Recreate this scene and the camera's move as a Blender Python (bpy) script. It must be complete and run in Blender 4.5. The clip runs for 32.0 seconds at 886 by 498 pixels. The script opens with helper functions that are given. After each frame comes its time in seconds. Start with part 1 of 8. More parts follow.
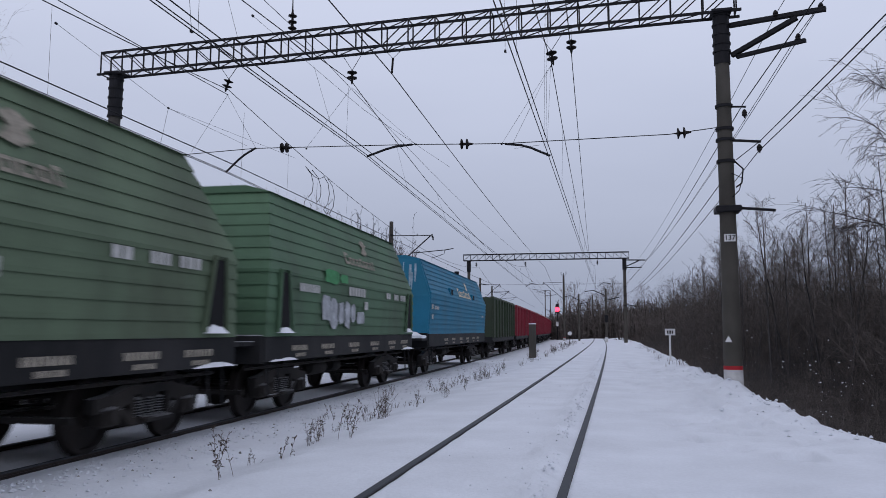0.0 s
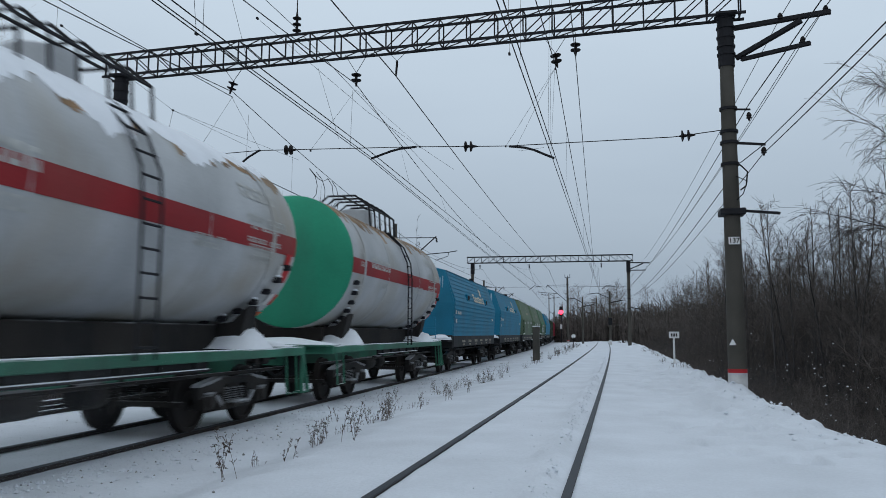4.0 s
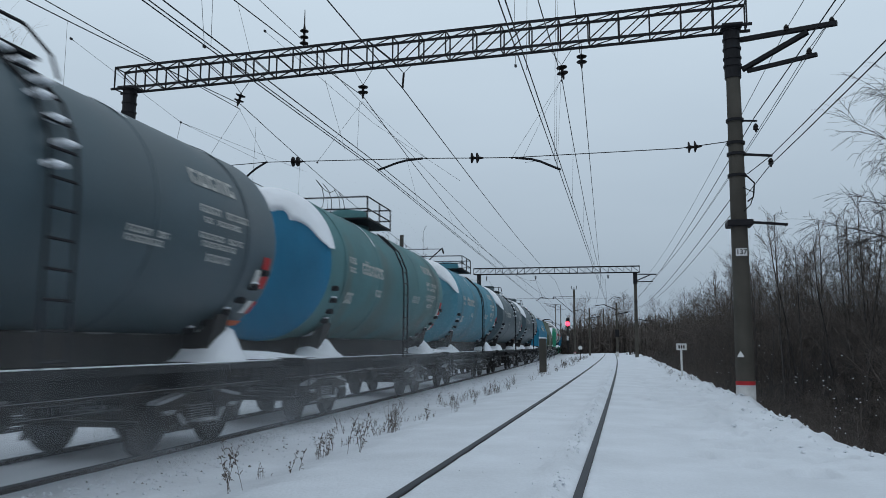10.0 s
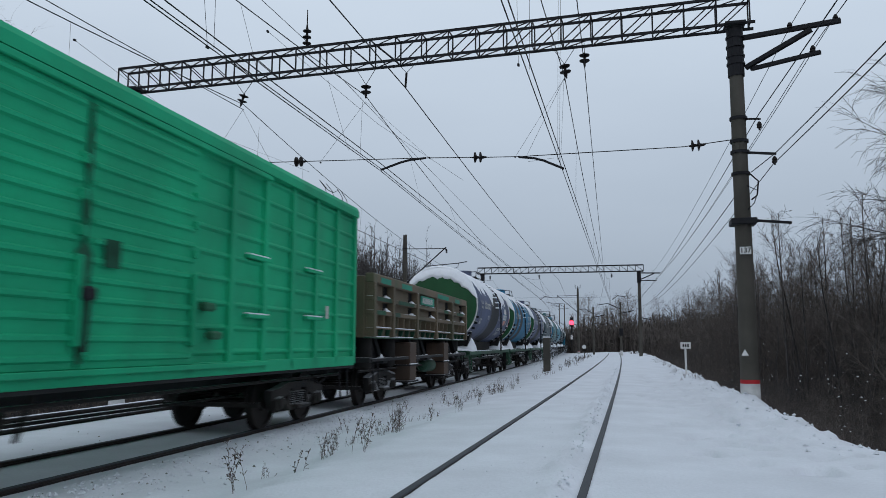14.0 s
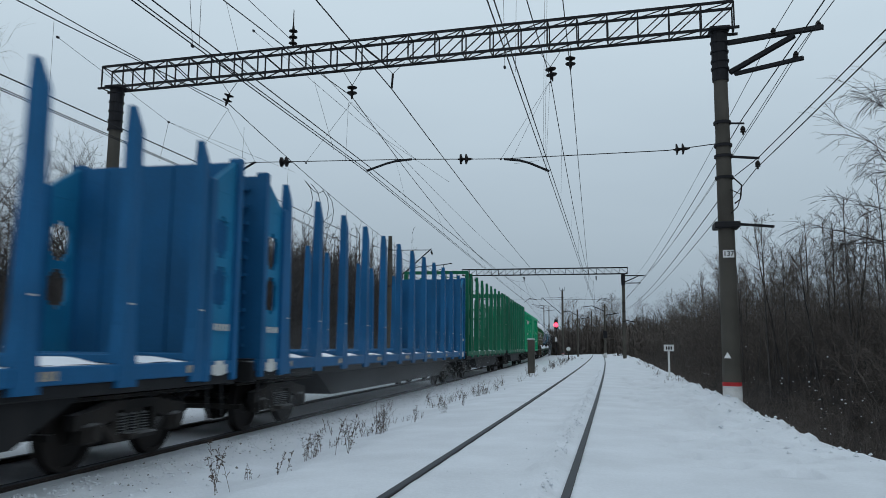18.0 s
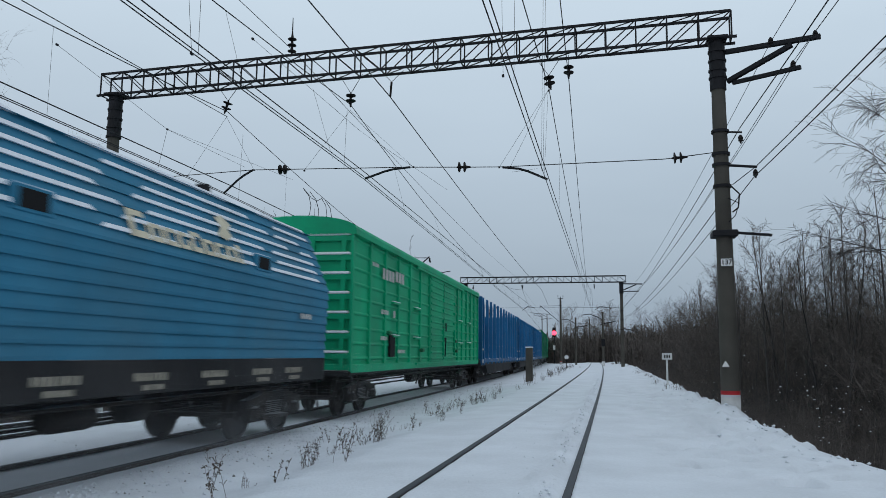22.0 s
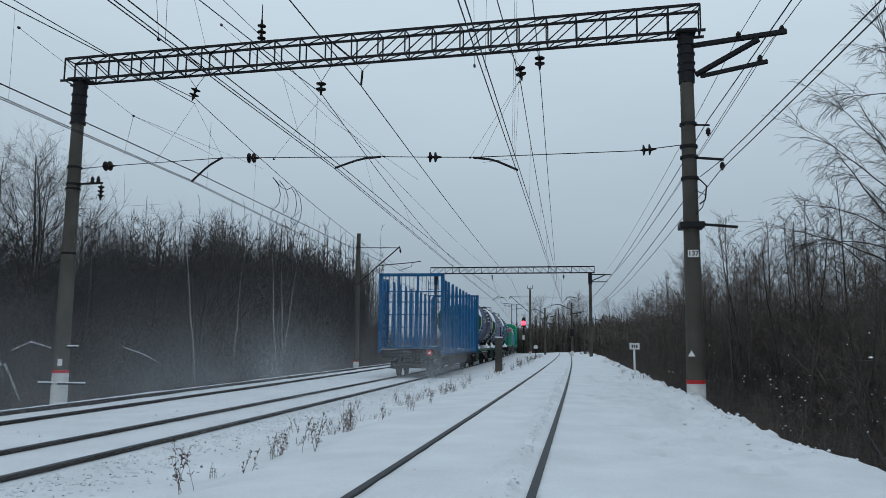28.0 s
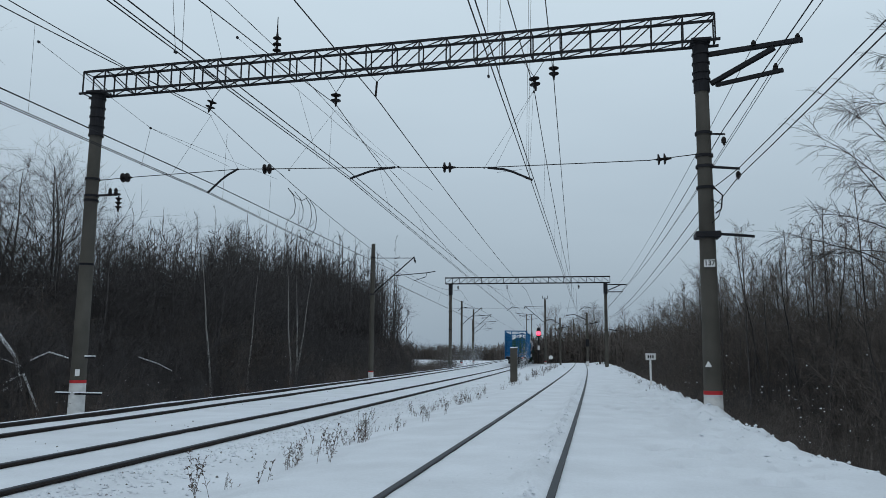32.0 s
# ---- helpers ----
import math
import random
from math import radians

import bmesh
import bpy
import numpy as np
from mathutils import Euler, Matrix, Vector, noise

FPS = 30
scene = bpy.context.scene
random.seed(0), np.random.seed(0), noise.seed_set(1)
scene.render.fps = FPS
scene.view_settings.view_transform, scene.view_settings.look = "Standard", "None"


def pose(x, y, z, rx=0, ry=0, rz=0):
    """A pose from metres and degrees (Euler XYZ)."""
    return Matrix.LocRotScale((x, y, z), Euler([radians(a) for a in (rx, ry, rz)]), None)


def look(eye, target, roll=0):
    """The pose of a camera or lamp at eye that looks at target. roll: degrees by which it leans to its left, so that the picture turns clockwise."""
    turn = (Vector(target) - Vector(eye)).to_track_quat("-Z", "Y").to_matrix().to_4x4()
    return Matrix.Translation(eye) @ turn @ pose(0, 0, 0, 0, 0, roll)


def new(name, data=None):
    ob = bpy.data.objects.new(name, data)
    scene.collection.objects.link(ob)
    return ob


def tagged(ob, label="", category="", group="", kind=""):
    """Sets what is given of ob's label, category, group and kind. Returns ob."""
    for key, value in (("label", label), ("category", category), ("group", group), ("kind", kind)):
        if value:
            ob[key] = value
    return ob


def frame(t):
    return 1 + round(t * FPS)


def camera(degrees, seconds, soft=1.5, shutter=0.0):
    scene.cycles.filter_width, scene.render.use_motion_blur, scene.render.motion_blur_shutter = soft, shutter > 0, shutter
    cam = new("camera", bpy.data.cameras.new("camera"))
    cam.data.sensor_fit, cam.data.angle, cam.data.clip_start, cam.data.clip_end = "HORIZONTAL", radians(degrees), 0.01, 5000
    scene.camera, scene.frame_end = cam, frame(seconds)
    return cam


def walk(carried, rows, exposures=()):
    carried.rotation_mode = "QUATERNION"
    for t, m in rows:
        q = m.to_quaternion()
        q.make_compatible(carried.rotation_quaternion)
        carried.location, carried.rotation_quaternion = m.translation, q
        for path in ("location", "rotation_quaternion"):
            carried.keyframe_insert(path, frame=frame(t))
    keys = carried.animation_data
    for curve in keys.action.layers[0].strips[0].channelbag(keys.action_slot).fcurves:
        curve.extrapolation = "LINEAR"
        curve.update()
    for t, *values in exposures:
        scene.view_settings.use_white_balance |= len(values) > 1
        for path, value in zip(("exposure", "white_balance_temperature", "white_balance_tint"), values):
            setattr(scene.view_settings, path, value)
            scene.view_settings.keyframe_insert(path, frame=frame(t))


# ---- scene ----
cam = camera(60.0, 32.0, soft=0.26, shutter=0.25)
EYE = (0.0, 0.0, 1.3)
LOOKS = [(0.0, 12.72, 6.08, 0.18), (0.5, 12.71, 6.14, 0.24), (1.0, 12.5, 6.19, 0.35), (1.5, 12.37, 6.2, 0.39),
         (2.0, 12.38, 6.3, 0.4), (2.5, 12.62, 6.35, 0.32), (3.0, 12.82, 6.27, 0.31), (3.5, 12.92, 6.23, 0.34),
         (5.5, 13.84, 6.87, 0.12), (6.0, 14.41, 7.15, 0.26), (6.5, 14.26, 6.95, 0.21), (7.0, 14.19, 7.04, 0.13),
         (7.5, 14.06, 6.94, 0.08), (8.0, 14.1, 6.88, 0.08), (8.5, 13.98, 6.69, 0.11), (9.0, 13.77, 6.53, 0.25),
         (9.5, 13.63, 6.56, 0.34), (10.0, 13.49, 7.1, 0.39), (10.5, 13.32, 7.6, 0.35), (11.0, 13.2, 7.46, 0.26),
         (11.5, 13.46, 7.2, 0.17), (12.0, 13.3, 7.28, 0.07), (12.5, 13.75, 7.55, 0.01), (13.0, 13.95, 7.49, 0.06),
         (13.5, 13.8, 7.14, 0.18), (14.0, 13.75, 7.06, 0.21), (14.5, 13.76, 7.26, 0.26), (16.5, 13.06, 7.36, 0.62),
         (17.0, 12.56, 6.93, 0.6), (17.5, 12.47, 6.93, 0.6), (18.0, 12.64, 7.18, 0.44), (18.5, 12.96, 7.42, 0.44),
         (19.0, 12.88, 7.43, 0.57), (19.5, 12.75, 7.41, 0.61), (20.0, 12.82, 7.59, 0.51), (20.5, 12.94, 7.84, 0.52),
         (21.0, 12.67, 7.93, 0.51), (21.5, 12.64, 7.89, 0.58), (22.0, 12.51, 7.77, 0.54), (22.5, 12.29, 7.74, 0.46),
         (23.0, 12.18, 7.83, 0.38), (23.5, 11.99, 7.79, 0.47), (24.0, 11.66, 7.69, 0.6), (24.5, 10.75, 7.46, 0.59),
         (25.0, 10.85, 7.36, 0.47), (25.5, 11.27, 7.12, 0.62), (27.5, 10.83, 6.9, 0.24), (28.0, 10.28, 7.05, 0.53),
         (28.5, 10.28, 7.31, 0.66), (29.0, 10.4, 7.46, 0.83), (29.5, 10.7, 7.71, 0.79), (30.0, 11.05, 7.98, 0.7),
         (30.5, 11.6, 8.03, 0.61), (31.0, 11.48, 8.02, 0.57), (31.5, 11.16, 8.04, 0.56), (32.0, 11.38, 7.8, 0.54)]
walk(cam, [(t, pose(*EYE, 90 + p, 0, y) @ pose(0, 0, 0, 0, 0, r)) for t, y, p, r in LOOKS],
     exposures=[(0.0, 0.0, 6600, 25), (1.0, 0.0, 6700, 29), (2.0, 0.0, 6550, 16), (3.0, 0.0, 6600, 10), (5.0, 0.0, 6600, 12), (6.0, 0.0, 6600, 16), (7.0, 0.0, 6600, 9),
                (12.0, 0.0, 6600, 9), (13.0, 0.0, 6650, 18), (14.0, 0.0, 6650, 13), (17.0, 0.0, 6700, 7), (22.0, 0.0, 6600, 9), (25.0, 0.0, 6600, 13), (28.0, 0.0, 6650, 7), (32.0, 0.0, 6650, 7)])

# ---- world and light ----
world = bpy.data.worlds.new("overcast_sky")
scene.world = world
world.use_nodes = True
wn, wl = world.node_tree.nodes, world.node_tree.links
bg = wn["Background"]
sky = wn.new("ShaderNodeTexSky")
sky.sky_type, sky.sun_disc = "NISHITA", False
sky.sun_elevation, sky.sun_rotation = radians(11), radians(200)
sky.dust_density = 6.0
sky_dim = wn.new("ShaderNodeVectorMath")
sky_dim.operation = "SCALE"
sky_dim.inputs["Scale"].default_value = 0.06
wl.new(sky.outputs[0], sky_dim.inputs[0])
cloud = wn.new("ShaderNodeMix")
cloud.data_type = "RGBA"
cloud.inputs[0].default_value = 0.9
cloud.inputs[7].default_value = (0.505, 0.605, 0.705, 1)
wl.new(sky_dim.outputs[0], cloud.inputs[6])
# an even cloud cover, a little brighter overhead, with faint drifts
co = wn.new("ShaderNodeTexCoord")
up = wn.new("ShaderNodeSeparateXYZ")
wl.new(co.outputs["Generated"], up.inputs[0])
drift = wn.new("ShaderNodeTexNoise")
drift.inputs["Scale"].default_value, drift.inputs["Detail"].default_value = 3.0, 3
stretch = wn.new("ShaderNodeMapping")
stretch.inputs["Scale"].default_value = (1, 1, 3.5)
wl.new(co.outputs["Generated"], stretch.inputs[0])
wl.new(stretch.outputs[0], drift.inputs["Vector"])
rise = wn.new("ShaderNodeMath")
rise.operation = "MULTIPLY_ADD"
rise.inputs[1].default_value = 0.09
wl.new(drift.outputs[0], rise.inputs[0])
wl.new(up.outputs[2], rise.inputs[2])
shade = wn.new("ShaderNodeValToRGB")
shade.color_ramp.elements[0].position, shade.color_ramp.elements[0].color = 0.03, (0.53, 0.56, 0.60, 1)
shade.color_ramp.elements[1].position, shade.color_ramp.elements[1].color = 0.5, (1.14, 1.14, 1.14, 1)
mid = shade.color_ramp.elements.new(0.28)
mid.color = (0.87, 0.885, 0.91, 1)
wl.new(rise.outputs[0], shade.inputs[0])
veil = wn.new("ShaderNodeVectorMath")
veil.operation = "MULTIPLY"
wl.new(cloud.outputs[2], veil.inputs[0])
wl.new(shade.outputs[0], veil.inputs[1])
wl.new(veil.outputs[0], bg.inputs[0])
bg.inputs[1].default_value = 1.14
sun_data = bpy.data.lights.new("sun", "SUN")
sun_data.energy, sun_data.angle, sun_data.color = 0.15, radians(40), (1.0, 0.97, 0.94)
sun = new("sun", sun_data)
sun.matrix_world = look((0, 0, 60), (-14, 26, 0))

# ---- materials ----
def surf(name, col, rough=0.6, metal=0.0, vary=0.25, size=2.0, bump=0.15, grit=40.0, dirt=None, dirt_amount=0.0, snow=0.0, island=0.0):
    """A painted, worn or natural surface: colour varied at two sizes, fine relief, stains, and snow lying on top faces."""
    m = bpy.data.materials.new(name)
    m.use_nodes = True
    n, l = m.node_tree.nodes, m.node_tree.links
    b = n["Principled BSDF"]
    co = n.new("ShaderNodeTexCoord")
    big = n.new("ShaderNodeTexNoise")
    big.inputs["Scale"].default_value, big.inputs["Detail"].default_value = size, 5
    fine = n.new("ShaderNodeTexNoise")
    fine.inputs["Scale"].default_value, fine.inputs["Detail"].default_value = grit, 4
    l.new(co.outputs["Object"], big.inputs["Vector"])
    l.new(co.outputs["Object"], fine.inputs["Vector"])
    ramp = n.new("ShaderNodeMapRange")
    ramp.inputs[1].default_value, ramp.inputs[2].default_value = 0.3, 0.7
    ramp.inputs[3].default_value, ramp.inputs[4].default_value = 1 - vary, 1 + vary
    l.new(big.outputs[0], ramp.inputs[0])
    ramp2 = n.new("ShaderNodeMapRange")
    ramp2.inputs[1].default_value, ramp2.inputs[2].default_value = 0.3, 0.7
    ramp2.inputs[3].default_value, ramp2.inputs[4].default_value = 1 - vary * 0.4, 1 + vary * 0.4
    l.new(fine.outputs[0], ramp2.inputs[0])
    mul = n.new("ShaderNodeMath")
    mul.operation = "MULTIPLY"
    l.new(ramp.outputs[0], mul.inputs[0])
    l.new(ramp2.outputs[0], mul.inputs[1])
    tone = mul.outputs[0]
    if island:
        info = n.new("ShaderNodeNewGeometry")
        rr = n.new("ShaderNodeMapRange")
        rr.inputs[3].default_value, rr.inputs[4].default_value = 1 - island, 1 + island
        l.new(info.outputs["Random Per Island"], rr.inputs[0])
        m2 = n.new("ShaderNodeMath")
        m2.operation = "MULTIPLY"
        l.new(tone, m2.inputs[0])
        l.new(rr.outputs[0], m2.inputs[1])
        tone = m2.outputs[0]
    sc = n.new("ShaderNodeVectorMath")
    sc.operation = "SCALE"
    sc.inputs[0].default_value = col
    l.new(tone, sc.inputs["Scale"])
    out = sc.outputs[0]
    if dirt:
        st = n.new("ShaderNodeTexNoise")
        st.inputs["Scale"].default_value, st.inputs["Detail"].default_value = 0.9, 8
        mp = n.new("ShaderNodeMapping")
        mp.inputs["Scale"].default_value = (1.0, 1.0, 0.35)
        l.new(co.outputs["Object"], mp.inputs["Vector"])
        l.new(mp.outputs[0], st.inputs["Vector"])
        mr = n.new("ShaderNodeMapRange")
        mr.inputs[1].default_value, mr.inputs[2].default_value = 0.45, 0.75
        mr.inputs[4].default_value = dirt_amount
        l.new(st.outputs[0], mr.inputs[0])
        mx = n.new("ShaderNodeMix")
        mx.data_type = "RGBA"
        l.new(mr.outputs[0], mx.inputs[0])
        l.new(out, mx.inputs[6])
        mx.inputs[7].default_value = (*dirt, 1)
        out = mx.outputs[2]
    rough_socket = None
    if snow:
        geo = n.new("ShaderNodeNewGeometry")
        sep = n.new("ShaderNodeSeparateXYZ")
        l.new(geo.outputs["Normal"], sep.inputs[0])
        ad = n.new("ShaderNodeMath")
        ad.operation = "MULTIPLY_ADD"
        ad.inputs[1].default_value = 0.9
        l.new(big.outputs[0], ad.inputs[0])
        l.new(sep.outputs[2], ad.inputs[2])
        mr = n.new("ShaderNodeMapRange")
        mr.inputs[1].default_value, mr.inputs[2].default_value = 1.12, 1.3
        mr.inputs[4].default_value = snow
        l.new(ad.outputs[0], mr.inputs[0])
        mx = n.new("ShaderNodeMix")
        mx.data_type = "RGBA"
        l.new(mr.outputs[0], mx.inputs[0])
        l.new(out, mx.inputs[6])
        mx.inputs[7].default_value = (0.82, 0.84, 0.88, 1)
        out = mx.outputs[2]
    l.new(out, b.inputs["Base Color"])
    rv = n.new("ShaderNodeMapRange")
    rv.inputs[3].default_value, rv.inputs[4].default_value = max(0.05, rough - 0.1), min(1, rough + 0.12)
    l.new(big.outputs[0], rv.inputs[0])
    l.new(rv.outputs[0], b.inputs["Roughness"])
    b.inputs["Metallic"].default_value = metal
    if rough >= 0.6:
        b.inputs["Specular IOR Level"].default_value = 0.2
    if bump:
        bp = n.new("ShaderNodeBump")
        bp.inputs["Strength"].default_value, bp.inputs["Distance"].default_value = bump, 0.02
        l.new(fine.outputs[0], bp.inputs["Height"])
        l.new(bp.outputs[0], b.inputs["Normal"])
    return m


def paint(name, col, dirt=(0.06, 0.05, 0.045), amount=0.45, rough=0.62, vary=0.16, snow=0.0):
    return surf(name, col, rough, 0.0, vary, 0.8, 0.06, 30, dirt, amount, snow)


def glow(name, col, strength):
    m = bpy.data.materials.new(name)
    m.use_nodes = True
    b = m.node_tree.nodes["Principled BSDF"]
    b.inputs["Base Color"].default_value = (*col, 1)
    b.inputs["Emission Color"].default_value = (*col, 1)
    b.inputs["Emission Strength"].default_value = strength
    return m


SNOW = surf("snow", (0.65, 0.675, 0.72), 0.75, 0, 0.08, 0.9, 0.5, 26.0)
SNOW_CAP = surf("lying_snow", (0.82, 0.84, 0.88), 0.8, 0, 0.05, 1.5, 0.4, 14)
CONCRETE = surf("grey_concrete", (0.082, 0.076, 0.066), 0.85, 0, 0.22, 1.2, 0.25, 60, (0.05, 0.045, 0.04), 0.5)
POLE_WHITE = surf("whitewash", (0.62, 0.62, 0.62), 0.8, 0, 0.15, 5, 0.2, 50, (0.3, 0.29, 0.27), 0.5)
POLE_RED = surf("red_band_paint", (0.42, 0.03, 0.035), 0.6, 0, 0.15, 6, 0.1, 40)
STEEL_DARK = surf("dark_painted_steel", (0.014, 0.014, 0.017), 0.65, 0.0, 0.3, 3, 0.1, 50)
WIRE = surf("wire_metal", (0.012, 0.012, 0.014), 0.6, 0.2, 0.1, 3, 0)
CERAMIC = surf("brown_ceramic", (0.012, 0.009, 0.009), 0.6, 0, 0.2, 4, 0)
RAIL_SIDE = surf("rusty_rail", (0.035, 0.028, 0.026), 0.75, 0.3, 0.3, 3, 0.2, 60)
RAIL_TOP = surf("polished_rail_head", (0.04, 0.044, 0.052), 0.6, 0.0, 0.2, 2, 0.05, 60)
BALLAST = surf("ballast_stone", (0.22, 0.215, 0.21), 0.9, 0, 0.3, 3, 0.4, 60, island=0.5)
WEED = surf("dry_weed", (0.095, 0.072, 0.06), 0.9, 0, 0.3, 5, 0, island=0.3)
BOGIE = surf("grimy_bogie_steel", (0.017, 0.016, 0.016), 0.75, 0.0, 0.4, 2, 0.2, 40, (0.07, 0.055, 0.045), 0.4, snow=0.25)
WHEEL = surf("wheel_steel", (0.015, 0.013, 0.013), 0.65, 0.1, 0.3, 3, 0.15, 40, (0.06, 0.045, 0.035), 0.4)
FRAME = surf("black_wagon_frame", (0.013, 0.0135, 0.015), 0.7, 0.0, 0.35, 1.0, 0.15, 30, (0.06, 0.055, 0.055), 0.4, snow=0.35)
FRAME_GREEN = surf("green_wagon_frame", (0.026, 0.085, 0.05), 0.6, 0.1, 0.3, 1.0, 0.1, 30, (0.05, 0.05, 0.045), 0.6, snow=0.9)
FRAME_TEAL = surf("sea_green_wagon_frame", (0.04, 0.17, 0.11), 0.6, 0.0, 0.3, 1.0, 0.1, 30, (0.05, 0.06, 0.055), 0.6, snow=0.9)
SILL_MARK = surf("faded_sill_lettering", (0.30, 0.27, 0.22), 0.8, 0, 0.4, 9, 0)
GRAFFITI = surf("pale_grey_spray_paint", (0.36, 0.38, 0.40), 0.7, 0, 0.35, 5, 0)
GRAFFITI_GREEN = surf("bright_green_spray_paint", (0.06, 0.26, 0.11), 0.7, 0, 0.3, 4, 0)
MARK = surf("white_marking", (0.46, 0.46, 0.44), 0.7, 0, 0.2, 6, 0)
LOGO_CREAM = surf("cream_logo", (0.62, 0.56, 0.42), 0.7, 0, 0.15, 5, 0)
BAR_ORANGE = surf("orange_placard", (0.55, 0.10, 0.03), 0.6, 0, 0.1, 5, 0)
BAR_RED = surf("red_placard", (0.45, 0.03, 0.03), 0.6, 0, 0.1, 5, 0)
BAR_WHITE = surf("white_placard", (0.6, 0.6, 0.58), 0.6, 0, 0.1, 5, 0)
# near-black: paints the shade inside openings and recesses; also colours the brake hoses
SHADE_HOSE_BLACK = surf("painted_shade_and_hose_black", (0.012, 0.012, 0.013), 0.9, 0, 0.2, 2, 0)
BARK = surf("dark_bark", (0.060, 0.055, 0.055), 0.95, 0, 0.3, 3, 0.2, 40, island=0.35)
BARK_TWIG = surf("grey_brown_twigs", (0.098, 0.084, 0.076), 0.95, 0, 0.25, 1.0, 0, island=0.5)
BIRCH = surf("birch_bark", (0.30, 0.29, 0.28), 0.85, 0, 0.3, 4, 0.15, 30, (0.06, 0.055, 0.05), 0.7)
RED_LAMP = glow("red_signal_light", (1.0, 0.03, 0.06), 6.0)
SIGN_WHITE = surf("white_sign_board", (0.7, 0.7, 0.7), 0.6, 0, 0.08, 8, 0)
SIGN_BLACK = surf("black_sign_paint", (0.02, 0.02, 0.02), 0.6, 0, 0.1, 8, 0)


def powder(name, density):
    """Airborne powder as thin veils: dense near the ground, broken into wisps, clear at the rims."""
    mat = surf(name, (0.66, 0.69, 0.73), 0.9, 0, 0.03, 2.0, 0)
    n, l = mat.node_tree.nodes, mat.node_tree.links

    def calc(kind, a, b=None):
        m = n.new("ShaderNodeMath")
        m.operation = kind
        for i, v in enumerate((a, b)):
            if isinstance(v, (int, float)):
                m.inputs[i].default_value = v
            elif v is not None:
                l.new(v, m.inputs[i])
        m.use_clamp = kind == "MULTIPLY"
        return m.outputs[0]

    co, sep, wisp, mp = n.new("ShaderNodeTexCoord"), n.new("ShaderNodeSeparateXYZ"), n.new("ShaderNodeTexNoise"), n.new("ShaderNodeMapping")
    l.new(co.outputs["Object"], sep.inputs[0])
    mp.inputs["Scale"].default_value = (1.0, 0.35, 1.0)
    l.new(co.outputs["Object"], mp.inputs[0])
    l.new(mp.outputs[0], wisp.inputs["Vector"])
    wisp.inputs["Scale"].default_value, wisp.inputs["Detail"].default_value = 0.9, 4
    along = calc("SUBTRACT", 1.0, calc("POWER", calc("ABSOLUTE", calc("DIVIDE", sep.outputs[1], 9.0)), 2.0))
    high = calc("POWER", calc("SUBTRACT", 1.0, calc("MULTIPLY", sep.outputs[2], 0.40)), 1.6)
    soft = calc("SUBTRACT", wisp.outputs[0], 0.22)
    foot = calc("MULTIPLY", sep.outputs[2], 4.0)
    alpha = calc("MULTIPLY", calc("MULTIPLY", calc("MULTIPLY", along, high), foot), calc("MULTIPLY", soft, density))
    mix, clear = n.new("ShaderNodeMixShader"), n.new("ShaderNodeBsdfTransparent")
    l.new(alpha, mix.inputs[0])
    l.new(clear.outputs[0], mix.inputs[1])
    l.new(n["Principled BSDF"].outputs[0], mix.inputs[2])
    l.new(mix.outputs[0], n["Material Output"].inputs["Surface"])
    return mat


POWDER_THIN, POWDER_SNOW, POWDER_THICK = powder("thin_airborne_powder", 0.32), powder("airborne_powder_snow", 0.55), powder("dense_airborne_powder", 0.36)


